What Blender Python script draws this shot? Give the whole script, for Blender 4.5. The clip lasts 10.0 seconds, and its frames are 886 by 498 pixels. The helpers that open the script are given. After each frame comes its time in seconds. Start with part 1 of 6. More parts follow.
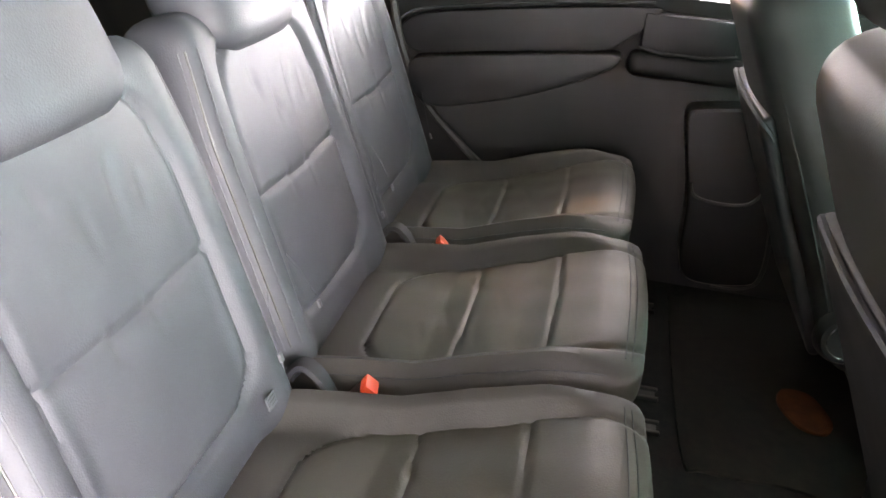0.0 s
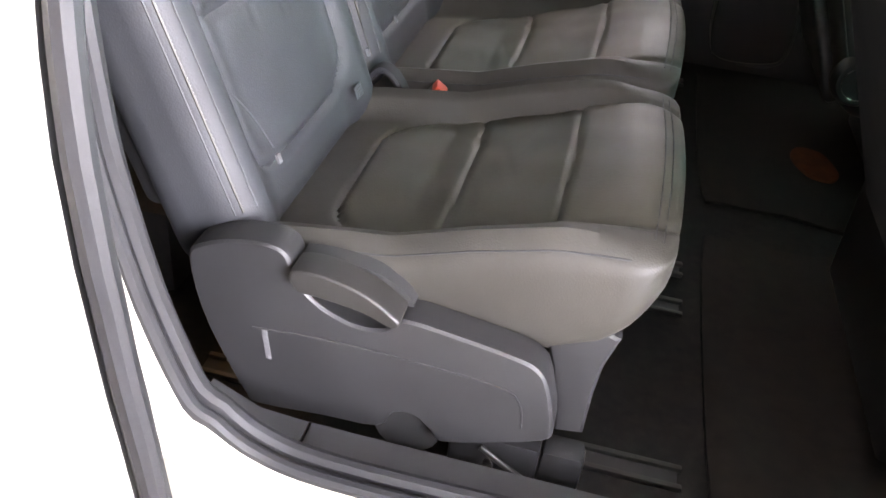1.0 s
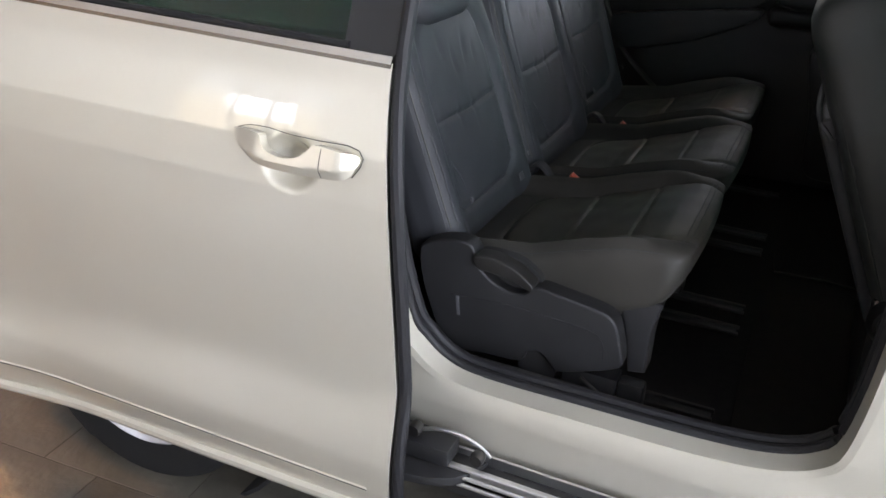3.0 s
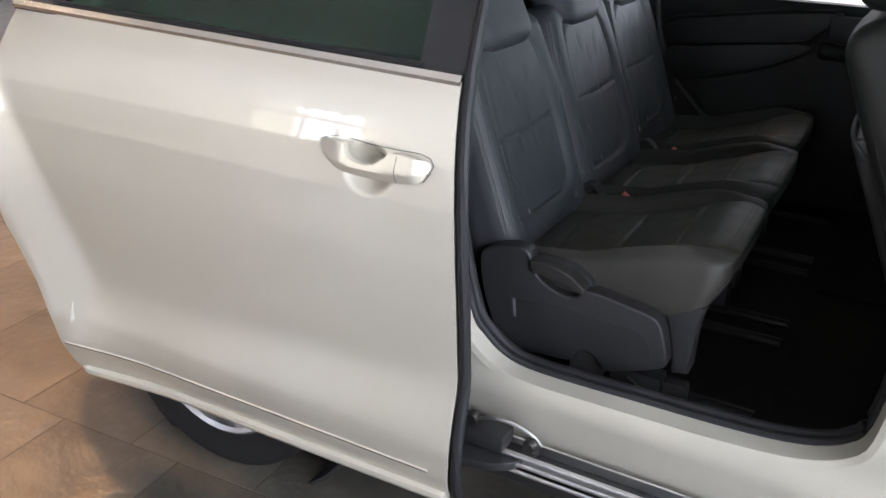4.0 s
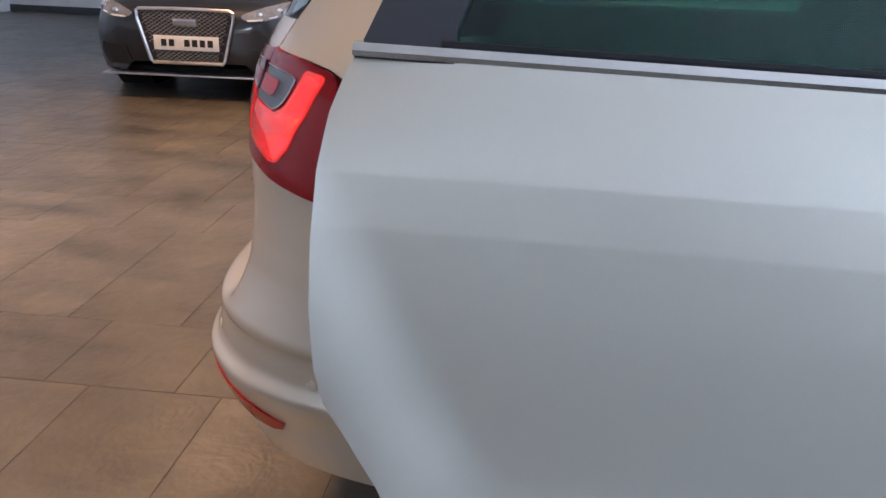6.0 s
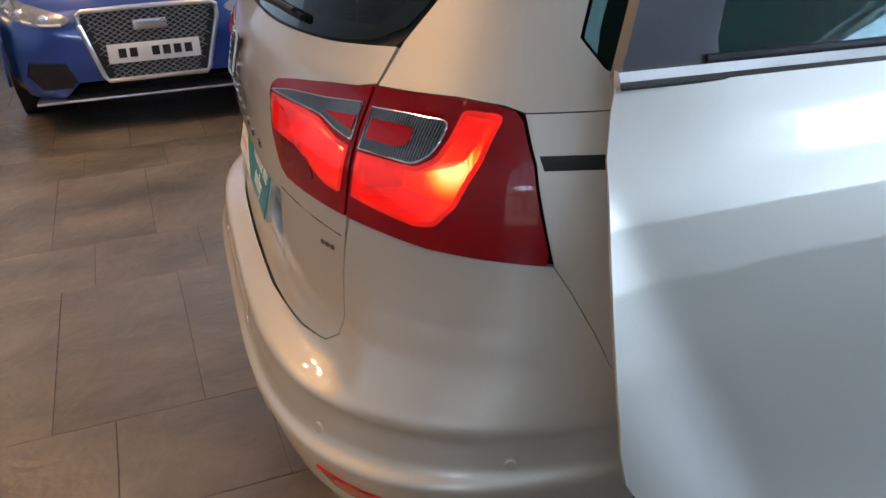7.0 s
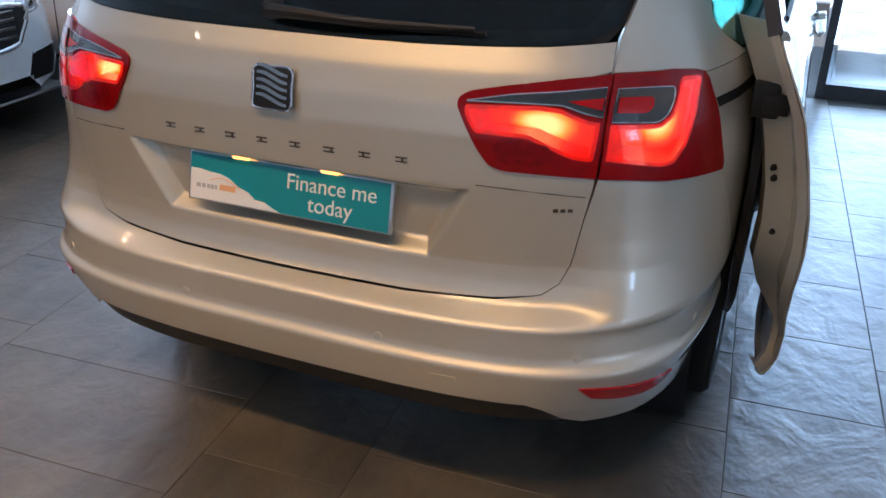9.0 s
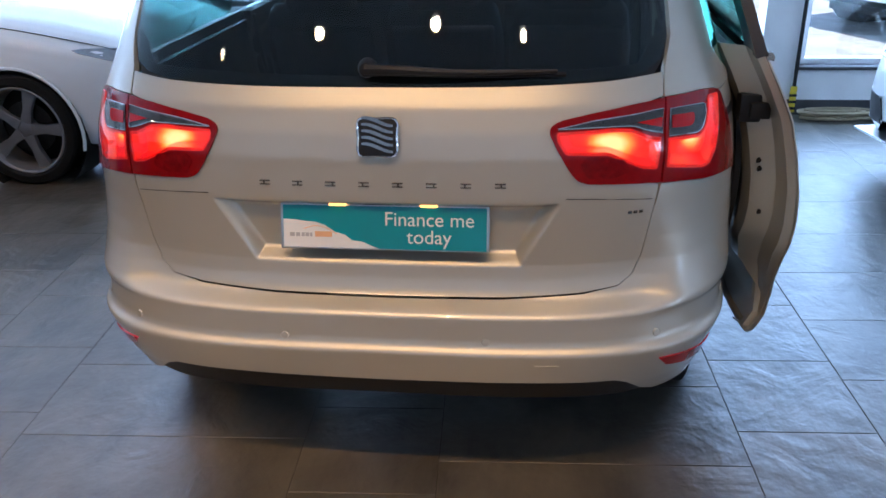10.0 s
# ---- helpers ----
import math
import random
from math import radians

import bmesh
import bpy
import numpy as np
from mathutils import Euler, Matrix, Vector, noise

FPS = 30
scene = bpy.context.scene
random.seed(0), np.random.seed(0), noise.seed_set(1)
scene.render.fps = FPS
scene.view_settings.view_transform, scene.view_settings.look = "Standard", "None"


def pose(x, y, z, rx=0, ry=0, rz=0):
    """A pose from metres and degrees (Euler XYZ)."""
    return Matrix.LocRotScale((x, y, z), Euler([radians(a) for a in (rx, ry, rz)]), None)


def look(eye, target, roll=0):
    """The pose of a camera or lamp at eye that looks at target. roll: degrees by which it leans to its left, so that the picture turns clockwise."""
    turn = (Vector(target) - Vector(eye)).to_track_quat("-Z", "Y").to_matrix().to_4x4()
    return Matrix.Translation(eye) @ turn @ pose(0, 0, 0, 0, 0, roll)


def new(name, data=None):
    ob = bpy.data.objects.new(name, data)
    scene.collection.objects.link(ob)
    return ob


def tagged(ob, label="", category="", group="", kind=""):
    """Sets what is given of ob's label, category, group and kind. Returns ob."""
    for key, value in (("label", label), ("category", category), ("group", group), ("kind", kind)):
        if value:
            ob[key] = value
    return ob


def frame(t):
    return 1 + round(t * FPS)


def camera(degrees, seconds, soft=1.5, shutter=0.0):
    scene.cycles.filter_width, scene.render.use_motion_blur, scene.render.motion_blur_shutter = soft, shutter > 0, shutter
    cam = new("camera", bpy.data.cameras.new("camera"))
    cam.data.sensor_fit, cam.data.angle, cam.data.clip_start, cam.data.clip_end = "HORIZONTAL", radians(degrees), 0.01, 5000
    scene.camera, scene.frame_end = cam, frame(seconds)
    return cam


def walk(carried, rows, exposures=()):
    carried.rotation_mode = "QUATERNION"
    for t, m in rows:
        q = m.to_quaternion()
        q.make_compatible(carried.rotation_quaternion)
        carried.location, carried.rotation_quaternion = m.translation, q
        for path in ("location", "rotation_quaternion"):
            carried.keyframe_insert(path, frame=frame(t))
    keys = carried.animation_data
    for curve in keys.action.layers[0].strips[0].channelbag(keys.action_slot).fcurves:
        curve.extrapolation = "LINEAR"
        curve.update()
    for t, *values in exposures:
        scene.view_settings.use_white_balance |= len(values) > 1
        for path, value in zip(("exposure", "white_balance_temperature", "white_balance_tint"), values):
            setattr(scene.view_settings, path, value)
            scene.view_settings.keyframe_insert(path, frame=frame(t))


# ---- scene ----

# ---------------------------------------------------------------- camera
LENS = 55.46
# seconds, eye x y z, heading, pitch, roll
PATH = [
    (0, 1.160, 1.998, 1.388, 99.60, -25.50, 4.94),
    (0.5, 1.331, 1.975, 1.325, 98.86, -30.31, 5.50),
    (1, 1.435, 1.992, 1.284, 99.45, -35.42, 6.81),
    (1.5, 1.483, 2.028, 1.271, 101.49, -36.62, 6.80),
    (2, 1.605, 2.090, 1.367, 105.95, -30.06, 5.97),
    (2.5, 1.896, 2.184, 1.453, 110.53, -27.70, 3.83),
    (4, 2.285, 2.330, 1.470, 118.43, -23.83, 1.95),
    (4.5, 2.287, 2.045, 1.442, 117.77, -23.40, 2.86),
    (5, 2.237, 1.659, 1.394, 113.67, -22.75, 4.47),
    (5.2, 2.174, 1.509, 1.389, 112.56, -23.02, 3.81),
    (6.3, 2.173, 0.500, 1.322, 91.17, -20.63, 0.96),
    (6.5, 2.076, 0.295, 1.336, 84.35, -21.54, 0.35),
    (7, 1.884, -0.045, 1.425, 73.58, -25.11, -2.65),
    (7.5, 1.720, -0.352, 1.458, 58.87, -26.07, -2.35),
    (8, 1.494, -0.680, 1.459, 44.59, -26.05, -1.87),
    (8.5, 1.255, -1.076, 1.527, 30.84, -26.78, -0.51),
    (9, 1.004, -1.397, 1.561, 22.91, -27.05, -0.12),
    (9.5, 0.701, -1.635, 1.591, 14.54, -26.32, -1.45),
    (10, 0.391, -1.841, 1.642, 7.22, -24.46, -1.49),
]


def aim(row):
    t, x, y, z, yaw, pitch, roll = row
    a, b = radians(yaw), radians(pitch)
    way = Vector((-math.sin(a) * math.cos(b), math.cos(a) * math.cos(b), math.sin(b)))
    return t, look((x, y, z), Vector((x, y, z)) + way, roll)


cam = camera(LENS, 10.0, soft=1.6)
walk(cam, [aim(row) for row in PATH], exposures=[(0, 5.0, 11200, 34), (0.5, 5.1, 11000, 34), (1.0, 4.5, 10400, 33), (1.5, 3.25, 9600, 32), (2.0, 2.75, 9700, 30), (2.5, 2.1, 9400, 27), (4.0, 2.10, 9000, 26), (5.0, 1.70, 7600, 26), (6.5, 1.36, 7000, 21), (8.0, 1.02, 6450, 13), (8.5, 1.12, 6300, 13), (9.0, 1.07, 6100, 13), (10, 1.04, 5700, 13)])

# ---------------------------------------------------------------- world and light
world = bpy.data.worlds.new("world")
scene.world = world
world.use_nodes = True
wn = world.node_tree.nodes
sky = wn.new("ShaderNodeTexSky")
sky.sky_type, sky.sun_disc = "NISHITA", False
sky.sun_elevation, sky.sun_rotation = radians(67), radians(149)
wn["Background"].inputs["Strength"].default_value = 0.15
world.node_tree.links.new(sky.outputs[0], wn["Background"].inputs["Color"])

sun_data = bpy.data.lights.new("sun", "SUN")
sun_data.energy, sun_data.angle, sun_data.color = 5.0, radians(0.5), (1, 0.95, 0.88)
sun = new("sun", sun_data)
sun.matrix_world = look((0, 0, 0), (-0.2, 0.33, -0.92))


def area_lamp(name, at, target, w, h, watts, colour):
    d = bpy.data.lights.new(name, "AREA")
    d.shape, d.size, d.size_y, d.energy, d.color = "RECTANGLE", w, h, watts, colour
    ob = new(name, d)
    ob.matrix_world = look(at, target)
    return ob


DAY = (0.48, 0.69, 1.0)
WARM = (1.0, 0.585, 0.245)
area_lamp("daylight_side", (7.3, -3.05, 1.80), (0, -2.4, 1.0), 0.8, 0.9, 16, DAY)
area_lamp("daylight_front", (3.75, 4.60, 1.5), (3.2, 0, 0.6), 3.1, 2.3, 112, DAY)
area_lamp("daylight_frontage", (1.55, 4.60, 1.4), (1.5, 0, 0.2), 0.7, 2.5, 30, DAY)
area_lamp("daylight_doorway", (0.0, 7.4, 1.45), (0.0, 0, 0.6), 2.3, 2.4, 26, DAY)
area_lamp("daylight_far", (-4.5, 7.4, 1.55), (-3.6, 0, 0.3), 7.0, 2.3, 640, DAY)
SPOTS = [(0.87, -1.60), (-0.14, -1.55), (-1.0, -1.60), (-2.6, -1.50), (0.0, -3.1), (2.4, -5.0), (3.0, -3.2), (-3.1, -2.1), (-2.6, -3.6), (-3.4, 0.9), (-5.2, -1.0)]


def downlight_lamp(x, y):
    d = bpy.data.lights.new("downlight_bulb", "SPOT")
    d.energy, d.color, d.spot_size, d.spot_blend, d.shadow_soft_size = 57, WARM, radians(110), 0.8, 0.04
    ob = new("downlight_bulb", d)
    ob.matrix_world = look((x, y, 3.375), (x, y, 0))


for sx, sy in SPOTS:
    downlight_lamp(sx, sy)

# ---------------------------------------------------------------- materials


def nodes_of(name):
    m = bpy.data.materials.new(name)
    m.use_nodes = True
    t = m.node_tree
    return m, t, t.nodes, t.links, t.nodes["Principled BSDF"]


def noise_node(t, scale, detail=4.0, rough=0.55, coords="Object"):
    n = t.nodes.new("ShaderNodeTexNoise")
    n.inputs["Scale"].default_value, n.inputs["Detail"].default_value, n.inputs["Roughness"].default_value = scale, detail, rough
    c = t.nodes.new("ShaderNodeTexCoord")
    t.links.new(c.outputs[coords], n.inputs["Vector"])
    return n


def ramp(t, source, stops):
    r = t.nodes.new("ShaderNodeValToRGB")
    e = r.color_ramp.elements
    e[0].position, e[0].color = stops[0][0], (*stops[0][1], 1)
    e[1].position, e[1].color = stops[-1][0], (*stops[-1][1], 1)
    for p, c in stops[1:-1]:
        k = e.new(p)
        k.color = (*c, 1)
    t.links.new(source, r.inputs["Fac"])
    return r


def add_bump(t, bsdf, source, strength, distance):
    b = t.nodes.new("ShaderNodeBump")
    b.inputs["Strength"].default_value, b.inputs["Distance"].default_value = strength, distance
    t.links.new(source, b.inputs["Height"])
    t.links.new(b.outputs["Normal"], bsdf.inputs["Normal"])


def mat(name, colour, rough=0.5, metal=0.0, vary=0.12, scale=14.0, bump=0.0, bump_scale=200.0, coat=0.0, spec=0.5, coords="Object"):
    m, t, n, l, b = nodes_of(name)
    b.inputs["Roughness"].default_value, b.inputs["Metallic"].default_value = rough, metal
    b.inputs["Coat Weight"].default_value, b.inputs["Coat Roughness"].default_value = coat, 0.03
    b.inputs["Specular IOR Level"].default_value = spec
    b.inputs["Base Color"].default_value = (*colour, 1)
    if vary:
        ns = noise_node(t, scale, coords=coords)
        lo, hi = [c * (1 - vary) for c in colour], [min(1, c * (1 + vary)) for c in colour]
        r = ramp(t, ns.outputs["Fac"], [(0.3, lo), (0.7, hi)])
        l.new(r.outputs["Color"], b.inputs["Base Color"])
        mr = t.nodes.new("ShaderNodeMapRange")
        mr.inputs["To Min"].default_value, mr.inputs["To Max"].default_value = max(0.02, rough * 0.85), min(1, rough * 1.15)
        l.new(ns.outputs["Fac"], mr.inputs["Value"])
        l.new(mr.outputs["Result"], b.inputs["Roughness"])
    if bump:
        nb = noise_node(t, bump_scale, 3.0, coords=coords)
        add_bump(t, b, nb.outputs["Fac"], bump, 0.002)
    return m


def paint(name, colour, metal=0.62, rough=0.45, flake=0.06):
    m, t, n, l, b = nodes_of(name)
    ns = noise_node(t, 1600.0, 1.0)
    r = ramp(t, ns.outputs["Fac"], [(0.3, [c * (1 - flake) for c in colour]), (0.7, [min(1, c * (1 + flake)) for c in colour])])
    l.new(r.outputs["Color"], b.inputs["Base Color"])
    b.inputs["Metallic"].default_value, b.inputs["Roughness"].default_value = metal, rough
    b.inputs["Coat Weight"].default_value, b.inputs["Coat Roughness"].default_value = 1.0, 0.025
    big = noise_node(t, 5.0, 2.0)
    add_bump(t, b, big.outputs["Fac"], 0.04, 0.004)
    return m


def glass(name, tint, gloss=0.045, sheen=(0.9, 0.95, 0.95)):
    m, t, n, l, b = nodes_of(name)
    n.remove(b)
    tr, gl, mx = n.new("ShaderNodeBsdfTransparent"), n.new("ShaderNodeBsdfGlossy"), n.new("ShaderNodeMixShader")
    lw, pw, fr = n.new("ShaderNodeLayerWeight"), n.new("ShaderNodeMath"), n.new("ShaderNodeMapRange")
    lw.inputs["Blend"].default_value = 0.5
    pw.operation, pw.inputs[1].default_value = "POWER", 3.6
    fr.inputs["To Min"].default_value, fr.inputs["To Max"].default_value = gloss, 1.0
    l.new(lw.outputs["Facing"], pw.inputs[0])
    l.new(pw.outputs[0], fr.inputs["Value"])
    tr.inputs["Color"].default_value = (*tint, 1)
    gl.inputs["Roughness"].default_value = 0.01
    gl.inputs["Color"].default_value = (*sheen, 1)
    l.new(fr.outputs[0], mx.inputs[0])
    l.new(tr.outputs[0], mx.inputs[1])
    l.new(gl.outputs[0], mx.inputs[2])
    l.new(mx.outputs[0], n["Material Output"].inputs["Surface"])
    return m


def glow(name, colour, strength):
    m, t, n, l, b = nodes_of(name)
    b.inputs["Base Color"].default_value = (*colour, 1)
    b.inputs["Emission Color"].default_value, b.inputs["Emission Strength"].default_value = (*colour, 1), strength
    b.inputs["Roughness"].default_value = 0.3
    return m


def leather(name, colour, rough=0.42):
    m, t, n, l, b = nodes_of(name)
    big = noise_node(t, 7.0, 3.0)
    r = ramp(t, big.outputs["Fac"], [(0.3, [c * 0.8 for c in colour]), (0.7, [c * 1.2 for c in colour])])
    l.new(r.outputs["Color"], b.inputs["Base Color"])
    b.inputs["Roughness"].default_value = rough
    v = n.new("ShaderNodeTexVoronoi")
    v.feature, v.inputs["Scale"].default_value = "F1", 420.0
    c = n.new("ShaderNodeTexCoord")
    l.new(c.outputs["Object"], v.inputs["Vector"])
    mx = n.new("ShaderNodeMath")
    mx.operation = "ADD"
    w = noise_node(t, 22.0, 4.0)
    sc = n.new("ShaderNodeMath")
    sc.operation, sc.inputs[1].default_value = "MULTIPLY", 1.3
    l.new(w.outputs["Fac"], sc.inputs[0])
    l.new(v.outputs["Distance"], mx.inputs[0])
    l.new(sc.outputs[0], mx.inputs[1])
    b.inputs["Specular IOR Level"].default_value = 0.36
    add_bump(t, b, mx.outputs[0], 0.16, 0.0010)
    return m


PAINT = paint("champagne_silver_paint", (0.606, 0.572, 0.478))
PAINT_BLUE = paint("blue_paint", (0.003, 0.040, 0.24), 0.3, 0.3)
PAINT_GREY = paint("dark_grey_paint", (0.011, 0.012, 0.014), 0.4, 0.35)
PAINT_WHITE = paint("white_paint", (0.78, 0.79, 0.80), 0.0, 0.35, 0.02)
BLACK = mat("black_plastic", (0.011, 0.011, 0.0115), 0.47, spec=0.38, bump=0.15, bump_scale=500)
GLOSS_BLACK = mat("gloss_black_trim", (0.016, 0.017, 0.021), 0.30, coat=1.0, vary=0.08)
TRIM = mat("grey_trim_plastic", (0.024, 0.024, 0.025), 0.5, bump=0.25, bump_scale=700)
COVER = mat("seat_cover_plastic", (0.0105, 0.0104, 0.0110), 0.52, bump=0.2, bump_scale=800)
RUBBER = mat("rubber_seal", (0.0085, 0.0085, 0.0095), 0.60, spec=0.3, bump=0.1, bump_scale=300)
WEBBING = mat("grey_belt_webbing", (0.055, 0.052, 0.05), 0.7, vary=0.15, scale=200, spec=0.3)
TYRE = mat("tyre_rubber", (0.011, 0.011, 0.011), 0.8, spec=0.25, bump=0.3, bump_scale=250)
CHROME = mat("chrome", (0.75, 0.75, 0.76), 0.12, 1.0, vary=0.03)
POLISHED = mat("polished_trim", (0.78, 0.75, 0.70), 0.2, 1.0, vary=0.04)
SATIN = mat("satin_aluminium", (0.62, 0.62, 0.62), 0.32, 1.0, vary=0.06)
STEEL = mat("steel_rail", (0.06, 0.058, 0.056), 0.5, 1.0, vary=0.2)
ALLOY = mat("alloy_wheel", (0.55, 0.55, 0.56), 0.3, 0.85, vary=0.06)
ALLOY_DARK = mat("dark_alloy", (0.26, 0.26, 0.27), 0.35, 0.5, vary=0.1)
LEATHER = leather("dark_grey_leather", (0.019, 0.0205, 0.023), 0.60)
LEVER = mat("lever_plastic", (0.012, 0.011, 0.010), 0.52, spec=0.35, bump=0.15, bump_scale=700)
LEATHER_IN = leather("black_leather_insert", (0.0300, 0.0272, 0.0200), 0.46)
LEATHER_ROLL = leather("brown_black_leather", (0.0275, 0.0252, 0.0212), 0.54)
PAD = mat("black_door_pad", (0.0018, 0.0018, 0.0018), 0.36, bump=0.25, bump_scale=600)
LETTER = mat("chrome_letters", (0.30, 0.285, 0.265), 0.15, 1.0, vary=0.05)
FAR_TRIM = mat("charcoal_door_trim", (0.0062, 0.0057, 0.0053), 0.45, bump=0.25, bump_scale=700)
MAT_PILE = mat("dark_brown_mat", (0.0095, 0.0078, 0.0066), 0.95, vary=0.35, scale=40, bump=0.6, bump_scale=900, spec=0.1)
LEATHER_FRONT = leather("dark_brown_black_leather", (0.020, 0.021, 0.019), 0.45)
STITCH_GLINT = mat("pale_stitch_and_glint", (0.045, 0.045, 0.047), 0.85, vary=0.2, scale=300)
CARPET = mat("black_carpet", (0.010, 0.009, 0.0085), 0.95, vary=0.4, scale=60, bump=0.6, bump_scale=900, spec=0.1)
BUCKLE = mat("red_buckle_button", (0.75, 0.06, 0.02), 0.4, vary=0.05)
LABEL = mat("white_label", (0.7, 0.7, 0.68), 0.6, vary=0.05)
TAG = mat("grey_tag", (0.07, 0.07, 0.073), 0.6, vary=0.2, scale=200)
RED_DIM = mat("dark_red_fog_lens", (0.185, 0.002, 0.0035), 0.15, spec=0.12, coat=0.4, vary=0.3, scale=50)
GLASS = glass("tinted_glass", (0.36, 0.56, 0.51))
# teal sheen and raised gloss stand in for a bright reflection in this window
GLASS_QUARTER = glass("reflective_green_glass", (0.60, 0.83, 0.79), 0.24, (0.62, 0.95, 0.90))
GLASS_DARK = glass("privacy_glass", (0.40, 0.46, 0.46))
GLASS_ROOM = glass("clear_glass", (0.97, 0.985, 0.985))
WELL = mat("dark_underbody", (0.008, 0.008, 0.008), 0.9, vary=0.3)


def ribbed_lens():
    m, t, n, l, b = nodes_of("clear_ribbed_lens")
    w = n.new("ShaderNodeTexWave")
    w.bands_direction, w.inputs["Scale"].default_value, w.inputs["Distortion"].default_value = "X", 95.0, 0.4
    c = n.new("ShaderNodeTexCoord")
    l.new(c.outputs["Object"], w.inputs["Vector"])
    r = ramp(t, w.outputs["Fac"], [(0.2, (0.02, 0.02, 0.02)), (0.9, (0.20, 0.19, 0.18))])
    l.new(r.outputs["Color"], b.inputs["Base Color"])
    b.inputs["Metallic"].default_value, b.inputs["Roughness"].default_value = 0.9, 0.2
    b.inputs["Coat Weight"].default_value, b.inputs["Coat Roughness"].default_value = 0.8, 0.03
    add_bump(t, b, w.outputs["Fac"], 0.6, 0.003)
    return m


RED_LENS = mat("red_lens", (0.42, 0.005, 0.007), 0.12, spec=0.15, coat=0.45, vary=0.06, scale=30)
RED_DEEP = mat("deep_red_lens", (0.24, 0.0025, 0.004), 0.10, spec=0.12, coat=0.5, vary=0.12, scale=30)


def bulb_lens():
    """Yellow-white in the middle, orange at the rim, with fine upright ribs."""
    m, t, n, l, b = nodes_of("lit_bulb_reflector")
    c, mp, g, w = n.new("ShaderNodeTexCoord"), n.new("ShaderNodeMapping"), n.new("ShaderNodeTexGradient"), n.new("ShaderNodeTexWave")
    mp.inputs["Location"].default_value, mp.inputs["Scale"].default_value = (-1.0, -1.0, -1.0), (2, 2, 2)
    g.gradient_type = "SPHERICAL"
    w.bands_direction, w.inputs["Scale"].default_value = "X", 110.0
    l.new(c.outputs["Object"], w.inputs["Vector"])
    l.new(c.outputs["Generated"], mp.inputs["Vector"])
    l.new(mp.outputs[0], g.inputs["Vector"])
    r = ramp(t, g.outputs["Fac"], [(0.0, (1.0, 0.03, 0.008)), (0.15, (1.0, 0.11, 0.02)), (0.36, (1.0, 0.40, 0.08)), (0.62, (1.0, 0.86, 0.50))])
    s = ramp(t, g.outputs["Fac"], [(0.0, (0.55, 0.55, 0.55)), (0.4, (0.9, 0.9, 0.9)), (0.7, (1, 1, 1))])
    k, q = n.new("ShaderNodeMath"), n.new("ShaderNodeMapRange")
    k.operation = "MULTIPLY"
    q.inputs["To Min"].default_value, q.inputs["To Max"].default_value = 0.75, 2.0
    l.new(w.outputs["Fac"], q.inputs["Value"])
    l.new(s.outputs["Color"], k.inputs[0])
    l.new(q.outputs["Result"], k.inputs[1])
    l.new(r.outputs["Color"], b.inputs["Emission Color"])
    l.new(k.outputs[0], b.inputs["Emission Strength"])
    b.inputs["Base Color"].default_value = (0.5, 0.1, 0.02, 1)
    b.inputs["Roughness"].default_value = 0.25
    return m


def lit_lens():
    """Red light through a finely ribbed lens, uneven over its width."""
    m, t, n, l, b = nodes_of("lit_red_lens")
    ns = noise_node(t, 26.0, 3.0)
    w = n.new("ShaderNodeTexWave")
    w.bands_direction, w.inputs["Scale"].default_value = "Z", 90.0
    c = n.new("ShaderNodeTexCoord")
    l.new(c.outputs["Object"], w.inputs["Vector"])
    a = n.new("ShaderNodeMapRange")
    a.inputs["From Min"].default_value, a.inputs["From Max"].default_value = 0.3, 0.7
    a.inputs["To Min"].default_value, a.inputs["To Max"].default_value = 0.12, 0.46
    l.new(ns.outputs["Fac"], a.inputs["Value"])
    k = n.new("ShaderNodeMapRange")
    k.inputs["To Min"].default_value, k.inputs["To Max"].default_value = 0.55, 1.15
    l.new(w.outputs["Fac"], k.inputs["Value"])
    x = n.new("ShaderNodeMath")
    x.operation = "MULTIPLY"
    l.new(a.outputs["Result"], x.inputs[0])
    l.new(k.outputs["Result"], x.inputs[1])
    b.inputs["Base Color"].default_value = (0.5, 0.01, 0.008, 1)
    b.inputs["Emission Color"].default_value = (1.0, 0.017, 0.010, 1)
    l.new(x.outputs[0], b.inputs["Emission Strength"])
    b.inputs["Roughness"].default_value, b.inputs["Coat Weight"].default_value, b.inputs["Coat Roughness"].default_value = 0.3, 0.4, 0.03
    add_bump(t, b, w.outputs["Fac"], 0.3, 0.002)
    return m


RED_GLOW = lit_lens()
HOT_GLOW = bulb_lens()
CLEAR_LENS = ribbed_lens()
LENS_COVER = glass("red_lens_cover", (1.0, 0.66, 0.50))
TEAL = mat("teal_card", (0.0, 0.24, 0.29), 0.35, vary=0.03, coat=0.4)
CARD = mat("white_card", (0.78, 0.78, 0.76), 0.4, vary=0.03, coat=0.4)
ORANGE = mat("orange_print", (0.75, 0.42, 0.22), 0.5, vary=0.1)
GREYPRINT = mat("grey_print", (0.42, 0.42, 0.43), 0.5, vary=0.1)
WALL = mat("white_wall_paint", (0.82, 0.81, 0.79), 0.7, vary=0.05, scale=3, bump=0.1, bump_scale=120)
CEIL = mat("ceiling_paint", (0.62, 0.61, 0.59), 0.8, vary=0.05, scale=2)
SKIRT = mat("dark_skirting", (0.06, 0.06, 0.065), 0.5)
GROUND = mat("pale_concrete", (0.27, 0.27, 0.26), 0.9, vary=0.25, scale=3, bump=0.5, bump_scale=60)
LAMP_ON = glow("downlight_lens", (1.0, 0.86, 0.66), 12.0)
